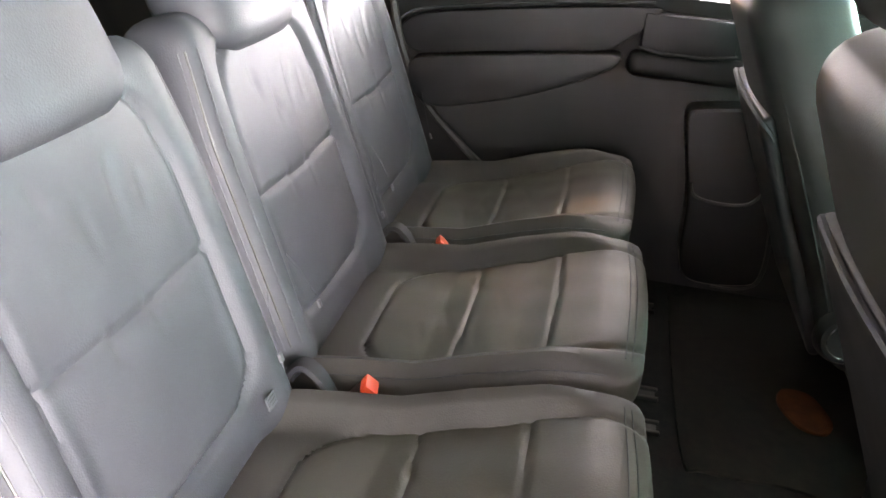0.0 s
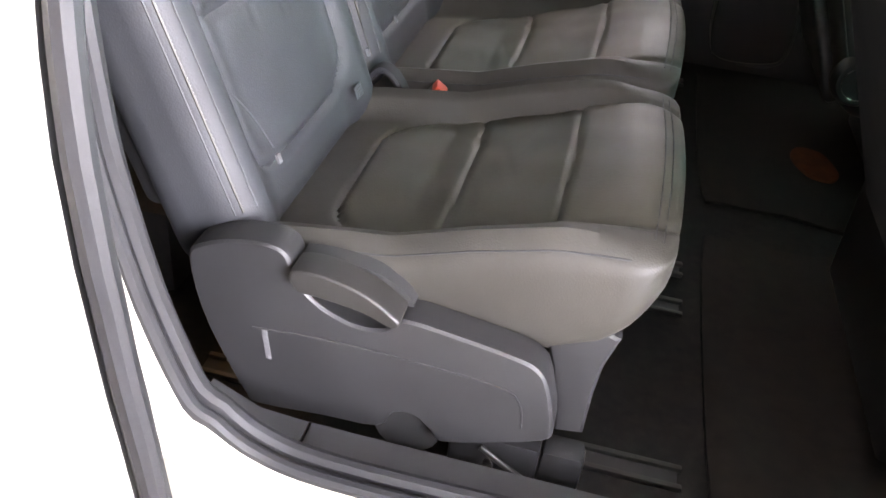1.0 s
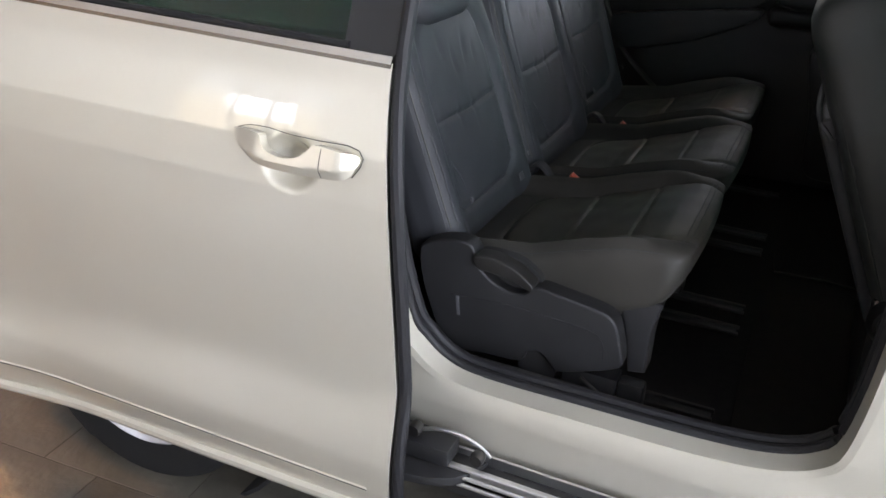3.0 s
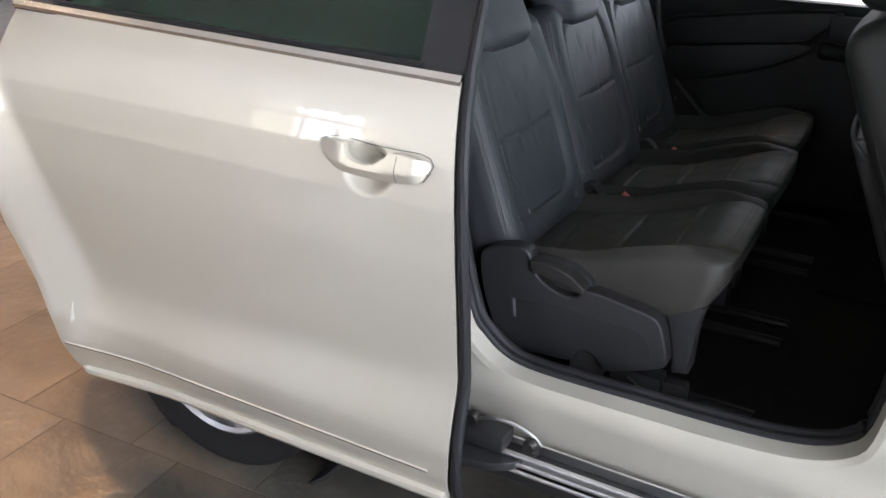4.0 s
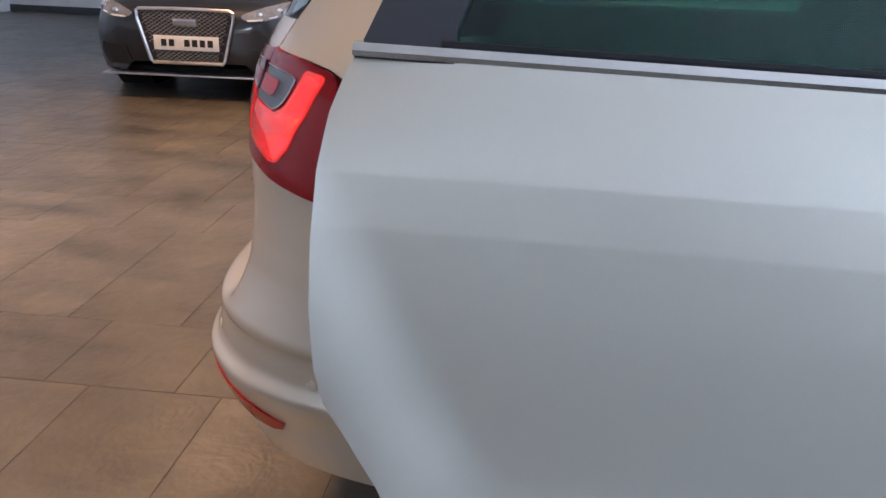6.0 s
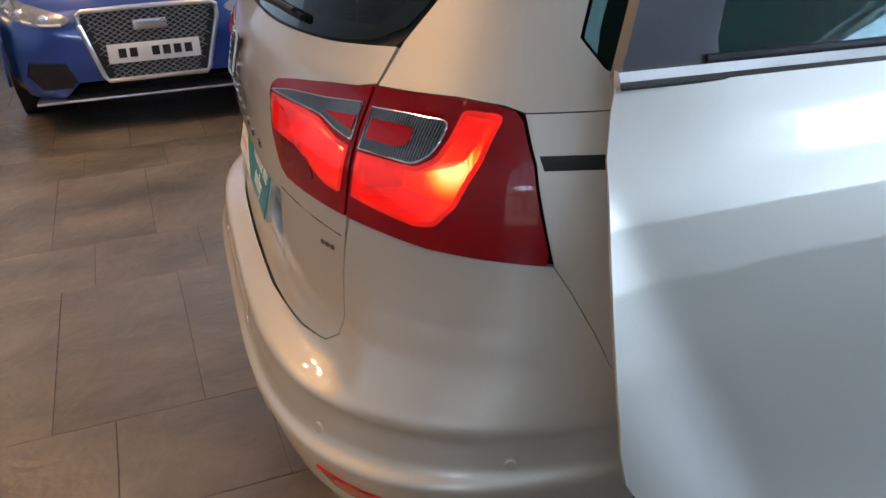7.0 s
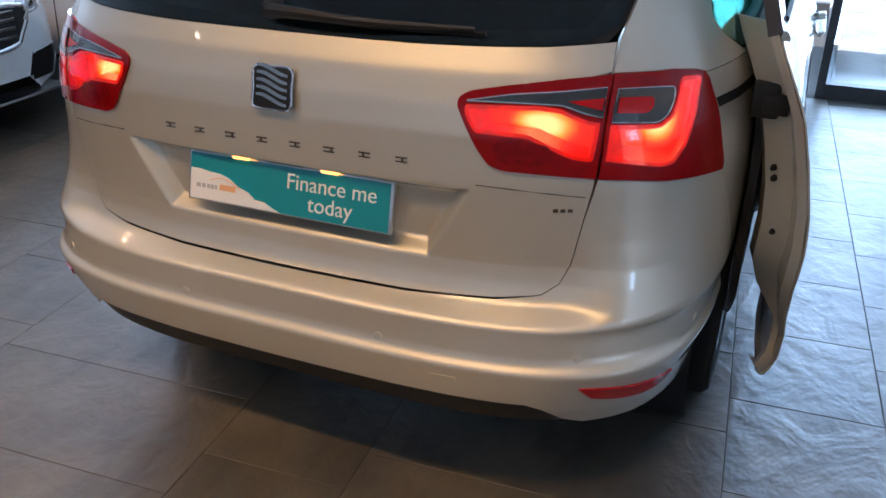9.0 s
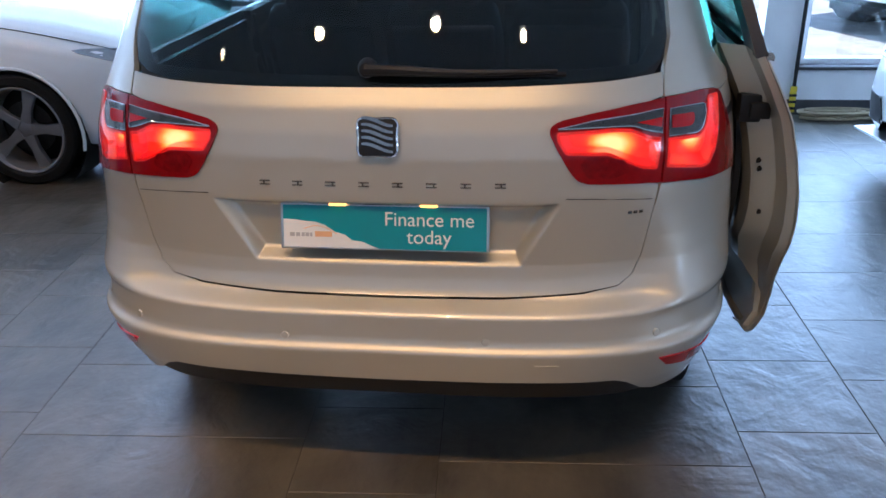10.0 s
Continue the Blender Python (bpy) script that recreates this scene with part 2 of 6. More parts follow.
LAMP_WARM = glow("plate_lamp_lens", (1.0, 0.40, 0.09), 1.7)
# colour of the orange glow that is painted on the carpet
ORANGE_GLOW_PATCH = mat("orange_glow_patch", (0.055, 0.015, 0.005), 0.95, vary=0.3, scale=40, spec=0.1)


def slate():
    m, t, n, l, b = nodes_of("slate_tile")
    a, c = noise_node(t, 2.2, 5.0, 0.6, "Object"), noise_node(t, 9.0, 3.0, 0.55, "Object")
    oi = n.new("ShaderNodeObjectInfo")
    tc, far, sh = n.new("ShaderNodeTexCoord"), n.new("ShaderNodeVectorMath"), n.new("ShaderNodeVectorMath")
    far.operation, far.inputs[1].default_value = "MULTIPLY", (91.0, 57.0, 33.0)
    sh.operation = "ADD"
    l.new(oi.outputs["Random"], far.inputs[0])
    l.new(far.outputs[0], sh.inputs[0])
    l.new(tc.outputs["Object"], sh.inputs[1])
    for q in (a, c):
        l.new(sh.outputs[0], q.inputs["Vector"])
    r = ramp(t, a.outputs["Fac"], [(0.3, (0.062, 0.056, 0.044)), (0.55, (0.104, 0.094, 0.076)), (0.75, (0.152, 0.137, 0.112))])
    hsv = n.new("ShaderNodeHueSaturation")
    mr = n.new("ShaderNodeMapRange")
    mr.inputs["To Min"].default_value, mr.inputs["To Max"].default_value = 0.97, 1.04
    l.new(oi.outputs["Random"], mr.inputs["Value"])
    l.new(mr.outputs["Result"], hsv.inputs["Value"])
    l.new(r.outputs["Color"], hsv.inputs["Color"])
    st, sn, mu = n.new("ShaderNodeVectorMath"), n.new("ShaderNodeTexNoise"), n.new("ShaderNodeMix")
    st.operation, st.inputs[1].default_value = "MULTIPLY", (1.0, 0.4, 1.0)
    geo = n.new("ShaderNodeNewGeometry")
    l.new(geo.outputs["Position"], st.inputs[0])
    l.new(st.outputs[0], sn.inputs["Vector"])
    sn.inputs["Scale"].default_value, sn.inputs["Detail"].default_value, sn.inputs["Roughness"].default_value = 3.6, 7.0, 0.64
    sr = ramp(t, sn.outputs["Fac"], [(0.34, (0.42, 0.42, 0.43)), (0.45, (0.84, 0.84, 0.84)), (0.64, (1.20, 1.18, 1.14))])
    mu.data_type, mu.blend_type = "RGBA", "MULTIPLY"
    mu.inputs[0].default_value = 1.0
    l.new(hsv.outputs["Color"], mu.inputs[6])
    l.new(sr.outputs["Color"], mu.inputs[7])
    l.new(mu.outputs[2], b.inputs["Base Color"])
    rr = n.new("ShaderNodeMapRange")
    rr.inputs["To Min"].default_value, rr.inputs["To Max"].default_value = 0.29, 0.45
    b.inputs["Specular IOR Level"].default_value = 0.85
    l.new(c.outputs["Fac"], rr.inputs["Value"])
    l.new(rr.outputs["Result"], b.inputs["Roughness"])
    v = n.new("ShaderNodeTexNoise")
    v.inputs["Scale"].default_value, v.inputs["Detail"].default_value, v.inputs["Distortion"].default_value = 5.5, 3.5, 1.5
    l.new(sh.outputs[0], v.inputs["Vector"])
    ad = n.new("ShaderNodeMath")
    ad.operation = "ADD"
    l.new(c.outputs["Fac"], ad.inputs[0])
    l.new(v.outputs["Fac"], ad.inputs[1])
    fine, fs, fa = n.new("ShaderNodeTexNoise"), n.new("ShaderNodeMath"), n.new("ShaderNodeMath")
    fine.inputs["Scale"].default_value, fine.inputs["Detail"].default_value, fine.inputs["Roughness"].default_value = 34.0, 4.0, 0.6
    l.new(st.outputs[0], fine.inputs["Vector"])
    fs.operation, fs.inputs[1].default_value, fa.operation = "MULTIPLY", 0.22, "ADD"
    l.new(fine.outputs["Fac"], fs.inputs[0])
    l.new(fs.outputs[0], fa.inputs[0])
    l.new(ad.outputs[0], fa.inputs[1])
    add_bump(t, b, fa.outputs[0], 0.47, 0.012)
    return m


SLATE = slate()
GROUT = mat("dark_grout", (0.042, 0.038, 0.031), 0.9, vary=0.2, scale=40)

# ---------------------------------------------------------------- mesh helpers


def link_mesh(name, bm, material, parent=None, label="", smooth=True, angle=32):
    me = bpy.data.meshes.new(name)
    bm.to_mesh(me)
    bm.free()
    if material:
        me.materials.append(material)
    if smooth:
        me.shade_smooth()
        me.set_sharp_from_angle(angle=radians(angle))
    ob = new(name, me)
    if parent:
        ob.parent = parent
    if label:
        tagged(ob, label)
    return ob


def part(name, bm, material, parent, label="", smooth=True, angle=32):
    return link_mesh(name, bm, material, parent, label, smooth, angle)


def thing(name, at=(0, 0, 0), label="", category="", group="", kind=""):
    ob = new(name)
    ob.location = at
    return tagged(ob, label, category, group, kind)


def box(x0, x1, y0, y1, z0, z1, bevel=0.0, seg=2):
    bm = bmesh.new()
    bmesh.ops.create_cube(bm, size=1.0)
    for v in bm.verts:
        v.co = Vector((x0 + (v.co.x + 0.5) * (x1 - x0), y0 + (v.co.y + 0.5) * (y1 - y0), z0 + (v.co.z + 0.5) * (z1 - z0)))
    if bevel:
        bmesh.ops.bevel(bm, geom=bm.edges[:], offset=bevel, segments=seg, affect="EDGES", profile=0.6)
    return bm


def merge(*bms):
    out = bmesh.new()
    for b in bms:
        me = bpy.data.meshes.new("tmp")
        b.to_mesh(me)
        b.free()
        out.from_mesh(me)
        bpy.data.meshes.remove(me)
    return out


def moved(bm, m):
    bmesh.ops.transform(bm, matrix=m, verts=bm.verts)
    return bm


def tube(points, radius, sides=8, closed=False):
    """A round bar along a line of points."""
    bm, pts = bmesh.new(), [Vector(p) for p in points]
    rings, n = [], len(pts)
    up = Vector((0.13, 0.31, 0.94))
    for i, p in enumerate(pts):
        a = pts[(i - 1) % n] if closed or i else p
        b = pts[(i + 1) % n] if closed or i < n - 1 else p
        d = (b - a).normalized()
        u = d.cross(up).normalized()
        w = u.cross(d)
        r = radius[i] if isinstance(radius, (list, tuple)) else radius
        rings.append([bm.verts.new(p + (u * math.cos(k * 2 * math.pi / sides) + w * math.sin(k * 2 * math.pi / sides)) * r) for k in range(sides)])
    for i in range(n if closed else n - 1):
        for k in range(sides):
            bm.faces.new((rings[i][k], rings[i][(k + 1) % sides], rings[(i + 1) % n][(k + 1) % sides], rings[(i + 1) % n][k]))
    if not closed:
        bm.faces.new(rings[0][::-1])
        bm.faces.new(rings[-1])
    bmesh.ops.recalc_face_normals(bm, faces=bm.faces)
    return bm


def smooth_line(points, n=8, closed=False):
    """Catmull-Rom through points."""
    pts, out = [Vector(p) for p in points], []
    m = len(pts)
    for i in range(m if closed else m - 1):
        if closed:
            a, b, c, d = pts[(i - 1) % m], pts[i], pts[(i + 1) % m], pts[(i + 2) % m]
        else:
            a, b, c, d = pts[max(i - 1, 0)], pts[i], pts[i + 1], pts[min(i + 2, m - 1)]
        for k in range(n):
            t = k / n
            out.append(0.5 * ((2 * b) + (c - a) * t + (2 * a - 5 * b + 4 * c - d) * t * t + (3 * b - a - 3 * c + d) * t ** 3))
    if not closed:
        out.append(pts[-1])
    return out


def smooth2(points, n=5, closed=True):
    return [(v.x, v.y) for v in smooth_line([(p[0], p[1], 0) for p in points], n, closed)]


def prism(outline, axis, a, b, bevel=0.0, seg=2):
    """An outline of 2D points pushed along an axis from a to b. axis x: (y, z); y: (x, z); z: (x, y)."""
    bm = bmesh.new()
    put = {"x": lambda p, t: (t, p[0], p[1]), "y": lambda p, t: (p[0], t, p[1]), "z": lambda p, t: (p[0], p[1], t)}[axis]
    f0 = [bm.verts.new(put(p, a)) for p in outline]
    f1 = [bm.verts.new(put(p, b)) for p in outline]
    bm.faces.new(f0)
    bm.faces.new(f1[::-1])
    for i in range(len(outline)):
        j = (i + 1) % len(outline)
        bm.faces.new((f0[j], f0[i], f1[i], f1[j]))
    bmesh.ops.recalc_face_normals(bm, faces=bm.faces)
    if bevel:
        es = [e for e in bm.edges if len(e.link_faces) == 2 and any(len(f.verts) > 4 for f in e.link_faces)] if len(outline) > 4 else bm.edges[:]
        bmesh.ops.bevel(bm, geom=es, offset=bevel, segments=seg, affect="EDGES", profile=0.6, clamp_overlap=True)
    return bm


def cut_sheet(outline, du, dv, more=((), ())):
    """A flat outline cut up along a grid and further lines; coordinates stay (u, v, 0)."""
    bm = bmesh.new()
    bm.faces.new([bm.verts.new((p[0], p[1], 0)) for p in outline])
    us, vs = [p[0] for p in outline], [p[1] for p in outline]
    for lo, hi, step, no in ((min(us), max(us), du, Vector((1, 0, 0))), (min(vs), max(vs), dv, Vector((0, 1, 0)))):
        k = math.floor(lo / step) + 1
        while k * step < hi - 1e-6:
            bmesh.ops.bisect_plane(bm, geom=bm.verts[:] + bm.edges[:] + bm.faces[:], dist=1e-6, plane_co=no * (k * step), plane_no=no)
            k += 1
    for lines, no in zip(more, (Vector((1, 0, 0)), Vector((0, 1, 0)))):
        for c in lines:
            bmesh.ops.bisect_plane(bm, geom=bm.verts[:] + bm.edges[:] + bm.faces[:], dist=1e-6, plane_co=no * c, plane_no=no)
    bmesh.ops.triangulate(bm, faces=[f for f in bm.faces if len(f.verts) > 4])
    return bm


def sheet(outline, place, du=0.04, dv=0.03, thick=0.0, outward=None, more=((), ()), cut=None):
    """A curved panel: the outline is cut up, laid on the surface place(u, v), and given thickness away from outward."""
    bm = cut_sheet(outline, du, dv, more)
    if cut:
        bmesh.ops.delete(bm, geom=[f for f in bm.faces if cut(*f.calc_center_median().xy)], context="FACES")
    for v in bm.verts:
        v.co = Vector(place(v.co.x, v.co.y))
    bmesh.ops.recalc_face_normals(bm, faces=bm.faces)
    if outward is not None:
        tot = sum(((f.normal.dot(Vector(outward(f.calc_center_median()))) * f.calc_area()) for f in bm.faces))
        if tot < 0:
            bmesh.ops.reverse_faces(bm, faces=bm.faces)
    if thick:
        bm.normal_update()
        bmesh.ops.solidify(bm, geom=bm.faces[:], thickness=thick)
    return bm


def soft_box(size, r, res, deform=None):
    """A rounded block centred on the origin; res: grid cells along x, y, z."""
    bm, (sx, sy, sz) = bmesh.new(), size
    seen = {}

    def vert(p):
        key = tuple(round(c, 6) for c in p)
        if key not in seen:
            q = Vector(p)
            inner = Vector([max(-s / 2 + r, min(s / 2 - r, c)) for c, s in zip(q, size)])
            d = q - inner
            if d.length > 1e-9:
                q = inner + d.normalized() * r
            seen[key] = bm.verts.new(deform(q) if deform else q)
        return seen[key]

    def grid(n, s):
        # closer together at the rounded ends
        k = 4
        ends = [-s / 2 + r * (1 - math.cos(i / k * math.pi / 2)) for i in range(k)]
        mid = [-s / 2 + r + (s - 2 * r) * i / n for i in range(n + 1)]
        return ends + mid + [-e for e in reversed(ends)]

    gx, gy, gz = grid(res[0], sx), grid(res[1], sy), grid(res[2], sz)
    for fixed, ga, gb, put in ((sz / 2, gx, gy, lambda a, b, f: (a, b, f)), (sy / 2, gx, gz, lambda a, b, f: (a, f, b)), (sx / 2, gy, gz, lambda a, b, f: (f, a, b))):
        for sign in (-1, 1):
            for i in range(len(ga) - 1):
                for j in range(len(gb) - 1):
                    q = [vert(put(ga[i + a], gb[j + b], fixed * sign)) for a, b in ((0, 0), (1, 0), (1, 1), (0, 1))]
                    if len(set(q)) == 4:
                        bm.faces.new(q)
    bmesh.ops.recalc_face_normals(bm, faces=bm.faces)
    return bm


def lathe(profile, axis="x", sides=32, caps=True):
    """Turn (radius, along) pairs round an axis."""
    bm, rings = bmesh.new(), []
    for r, h in profile:
        ring = []
        for k in range(sides):
            a = 2 * math.pi * k / sides
            c, s = math.cos(a) * r, math.sin(a) * r
            ring.append(bm.verts.new({"x": (h, c, s), "y": (c, h, s), "z": (c, s, h)}[axis]))
        rings.append(ring)
    for a, b in zip(rings, rings[1:]):
        for k in range(sides):
            bm.faces.new((a[k], a[(k + 1) % sides], b[(k + 1) % sides], b[k]))
    if caps and profile[0][0] > 1e-6:
        bm.faces.new(rings[0])
    if caps and profile[-1][0] > 1e-6:
        bm.faces.new(rings[-1][::-1])
    bmesh.ops.remove_doubles(bm, verts=bm.verts, dist=1e-6)
    bmesh.ops.recalc_face_normals(bm, faces=bm.faces)
    return bm


def text_mesh(body, size, depth=0.0008):
    cu = bpy.data.curves.new("txt", "FONT")
    cu.body, cu.size, cu.extrude, cu.align_x = body, size, depth, "CENTER"
    ob = bpy.data.objects.new("txt", cu)
    scene.collection.objects.link(ob)
    me = bpy.data.meshes.new_from_object(ob.evaluated_get(bpy.context.evaluated_depsgraph_get()))
    bm = bmesh.new()
    bm.from_mesh(me)
    bpy.data.objects.remove(ob)
    return bm

# ---------------------------------------------------------------- the showroom
ROOM_X0, ROOM_X1, ROOM_Y0, ROOM_H = -9.5, 7.0, -8.0, 3.4


def showroom():
    tagged(link_mesh("wall_west", box(ROOM_X0 - 0.2, ROOM_X0, ROOM_Y0, 7.2, 0, ROOM_H), WALL, smooth=False), "plain white painted showroom wall", "wall", kind="structure")
    tagged(link_mesh("wall_south", box(ROOM_X0, ROOM_X1, ROOM_Y0 - 0.2, ROOM_Y0, 0, ROOM_H), WALL, smooth=False), "plain white painted showroom wall", "wall", kind="structure")
    # front wall: pier beside the doorway, low wall under a window
    front = merge(box(1.86, 2.12, 4.18, 4.40, 0, ROOM_H), box(2.12, ROOM_X1, 4.18, 4.40, 0, 0.33), box(2.12, ROOM_X1, 4.18, 4.40, 2.7, ROOM_H), box(5.30, ROOM_X1, 4.18, 4.40, 0.33, 2.7),
                  box(ROOM_X0, 1.3, 7.0, 7.2, 2.7, ROOM_H), box(ROOM_X0, -1.3, 7.0, 7.2, 0, 0.33), box(1.15, 1.86, 4.18, 4.40, 2.7, ROOM_H), box(1.15, 1.30, 4.40, 7.2, 2.7, ROOM_H))
    tagged(link_mesh("wall_north", front, WALL, smooth=False), "white painted front wall with a pier and low sill wall", "wall", kind="structure")
    east = merge(box(ROOM_X1, ROOM_X1 + 0.2, ROOM_Y0, -4.0, 0, ROOM_H), box(ROOM_X1, ROOM_X1 + 0.2, -2.1, 4.4, 0.33, 3.0), box(ROOM_X1, ROOM_X1 + 0.2, -4.0, 4.4, 0, 0.33), box(ROOM_X1, ROOM_X1 + 0.2, -4.0, 4.4, 3.0, ROOM_H))
    tagged(link_mesh("wall_east", east, WALL, smooth=False), "white wall under and over the side showroom windows", "wall", kind="structure")
    tagged(link_mesh("ceiling", merge(box(ROOM_X0 - 0.2, ROOM_X1 + 0.2, ROOM_Y0 - 0.2, 4.4, ROOM_H, ROOM_H + 0.15), box(ROOM_X0 - 0.2, 1.3, 4.4, 7.2, ROOM_H, ROOM_H + 0.15)), CEIL, smooth=False), "plain off-white showroom ceiling", "ceiling", kind="structure")
    skirt = merge(box(1.85, ROOM_X1, 4.165, 4.178, 0, 0.10), box(ROOM_X0 + 0.002, ROOM_X0 + 0.015, ROOM_Y0, 6.9, 0, 0.1))
    tagged(link_mesh("baseboard", skirt, SKIRT, smooth=False), "dark grey skirting along the white walls", "skirting", kind="structure")
    # windows
    win = tagged(new("window_1"), "large fixed showroom window with slim white frame", "window", kind="structure")
    part("window_frame", merge(box(2.12, 2.17, 4.25, 4.33, 0.33, 2.7), box(4.0, 4.06, 4.25, 4.33, 0.36, 2.66), box(2.17, 5.30, 4.25, 4.33, 0.33, 0.37), box(2.17, 5.30, 4.25, 4.33, 2.66, 2.7), box(5.25, 5.30, 4.25, 4.33, 0.37, 2.66)), WALL, win, smooth=False)
    part("window_sill", box(2.10, 5.32, 4.15, 4.25, 0.31, 0.335, 0.004), SKIRT, win, "dark window ledge")
    for x0, x1 in ((2.17, 4.0), (4.06, 5.25)):
        p = part("pane", box(x0, x1, 4.285, 4.293, 0.37, 2.66), GLASS_ROOM, win, smooth=False)
        p.visible_shadow = False
    win = tagged(new("window_2"), "long side showroom window with slim dark mullions", "window", kind="structure")
    bars = [box(ROOM_X1 + 0.05, ROOM_X1 + 0.12, y, y + 0.07, 0.33, 3.0) for y in (-4.0, -2.17)] + [box(ROOM_X1 + 0.06, ROOM_X1 + 0.11, y, y + 0.04, 0.33, 3.0) for y in (-3.24, -2.78)] + [box(ROOM_X1 + 0.06, ROOM_X1 + 0.11, -3.93, -2.17, z, z + 0.05) for z in (1.62, 2.2)]
    part("window_frame", merge(*bars), SKIRT, win, smooth=False)
    for y0, y1 in ((-3.93, -2.17),):
        p = part("pane", box(ROOM_X1 + 0.08, ROOM_X1 + 0.088, y0, y1, 0.33, 3.0), GLASS_ROOM, win, smooth=False)
        p.visible_shadow = False
    win = tagged(new("window_3"), "glazed frontage with dark bottom rail beside the car", "window", kind="structure")
    part("window_frame", merge(box(1.15, 1.86, 4.24, 4.32, 0.0, 0.09), box(1.15, 1.20, 4.24, 4.32, 0.09, 2.7), box(1.20, 1.26, 4.40, 7.0, 0, 0.06), box(-1.3, 1.2, 7.05, 7.13, 0.0, 0.08), box(ROOM_X0, -1.3, 7.05, 7.13, 0.33, 0.39), box(-1.36, -1.3, 7.05, 7.13, 0.0, 2.7), box(-5.2, -5.14, 7.05, 7.13, 0.39, 2.7)), SKIRT, win, smooth=False)
    for q in (box(1.20, 1.86, 4.275, 4.283, 0.09, 2.7), box(1.225, 1.233, 4.40, 7.0, 0.06, 2.7), box(-1.3, 1.2, 7.085, 7.093, 0.08, 2.7), box(-5.14, -1.36, 7.085, 7.093, 0.39, 2.7), box(ROOM_X0, -5.2, 7.085, 7.093, 0.39, 2.7)):
        p = part("pane", q, GLASS_ROOM, win, smooth=False)
        p.visible_shadow = False
    # narrow black strap down the pier with a yellow striped foot, and a coil on the floor
    post = thing("barrier_strap", (2.10, 4.15, 0), "black retractable strap with a yellow striped end hanging by the wall", "barrier")
    part("strap", box(-0.012, 0.012, -0.008, 0.0, 0.18, 2.4), BLACK, post, smooth=False)
    part("end_piece", box(-0.022, 0.022, -0.016, 0.0, 0.02, 0.2, 0.004), YELLOW, post, "yellow end piece")
    for z in (0.04, 0.085, 0.13):
        part("stripe", box(-0.023, 0.023, -0.018, -0.001, z, z + 0.018), BLACK, post, smooth=False)
    coil = []
    for k in range(90):
        a = k * 0.42
        coil.append((2.36 + (0.10 + 0.06 * math.sin(k * 0.11)) * 1.6 * math.cos(a), 4.02 + (0.055 + 0.02 * math.sin(k * 0.2)) * math.sin(a), 0.018 + 0.0006 * k))
    tagged(link_mesh("rope_coil", tube(coil, 0.013, 6), STRAW), "flat straw-coloured coil of rope on the floor by the wall", "rope")


YELLOW = mat("yellow_plastic", (0.75, 0.55, 0.03), 0.5)
STRAW = mat("straw_rope", (0.30, 0.24, 0.15), 0.9, bump=0.5, bump_scale=150)
showroom()
tagged(link_mesh("ground", box(-60, 60, 7.25, 90, -0.06, -0.012), GROUND, smooth=False), "grey asphalt yard outside the showroom", "ground", kind="structure")
tagged(link_mesh("pavement", merge(box(1.27, 60, 4.42, 7.25, -0.06, -0.014), box(7.22, 60, -60, 4.42, -0.06, -0.016)), GROUND, smooth=False), "grey paved strip outside the windows", "pavement", kind="structure")


def downlight(x, y):
    d = thing("downlight", (x, y, ROOM_H), "round recessed ceiling downlight switched on", "ceiling light", "ceiling downlights")
    part("rim", lathe([(0.085, 0.0), (0.09, -0.008), (0.075, -0.014), (0.044, -0.002)], "z", 24, False), SATIN, d)
    part("lens", lathe([(0.0, -0.006), (0.030, -0.007), (0.044, -0.003)], "z", 20), LAMP_ON, d, "glowing warm lens")


for sx, sy in SPOTS:
    downlight(sx, sy)

# ---------------------------------------------------------------- body surface of the people carrier


def table(rows, soft):
    zs = np.linspace(0.1, 1.8, 681)
    raw = np.interp(zs, [r[0] for r in rows], [r[1] for r in rows])
    k = max(1, int(soft / 0.0025))
    ker = np.ones(2 * k + 1) / (2 * k + 1)
    return zs, np.convolve(np.pad(raw, k, "edge"), ker, "valid")


REAR = table([(0.20, 0.10), (0.28, 0.06), (0.36, 0.020), (0.40, 0.002), (0.44, -0.010), (0.49, -0.021), (0.508, -0.025), (0.516, -0.025), (0.530, -0.012), (0.545, -0.008), (0.58, -0.006), (0.608, -0.005), (0.614, -0.001), (0.621, 0.014), (0.630, 0.040), (0.637, 0.054), (0.648, 0.061), (0.66, 0.065), (0.68, 0.071), (0.72, 0.075), (0.80, 0.068), (0.90, 0.062), (1.0, 0.063),
              (1.06, 0.072), (1.12, 0.09), (1.18, 0.125), (1.25, 0.165), (1.40, 0.251), (1.55, 0.337), (1.62, 0.40), (1.70, 0.55)], 0.0026)
REAR_OUT = table([(0.20, 0.10), (0.28, 0.06), (0.36, 0.020), (0.40, 0.002), (0.44, -0.010), (0.49, -0.021), (0.508, -0.025), (0.516, -0.025), (0.530, -0.011), (0.545, -0.004), (0.58, -0.001), (0.600, 0.0), (0.610, -0.005), (0.625, -0.003), (0.64, 0.005), (0.68, 0.023), (0.72, 0.039), (0.78, 0.054), (0.84, 0.061), (0.90, 0.062), (1.0, 0.063),
                  (1.06, 0.072), (1.12, 0.09), (1.18, 0.125), (1.25, 0.165), (1.40, 0.251), (1.55, 0.337), (1.62, 0.40), (1.70, 0.55)], 0.0026)
NOSE = table([(0.20, 4.70), (0.30, 4.80), (0.50, 4.85), (0.65, 4.83), (0.78, 4.72), (0.92, 4.40), (1.02, 4.05), (1.08, 3.85), (1.2, 3.62), (1.4, 3.22), (1.55, 2.92), (1.62, 2.72), (1.70, 2.4)], 0.02)
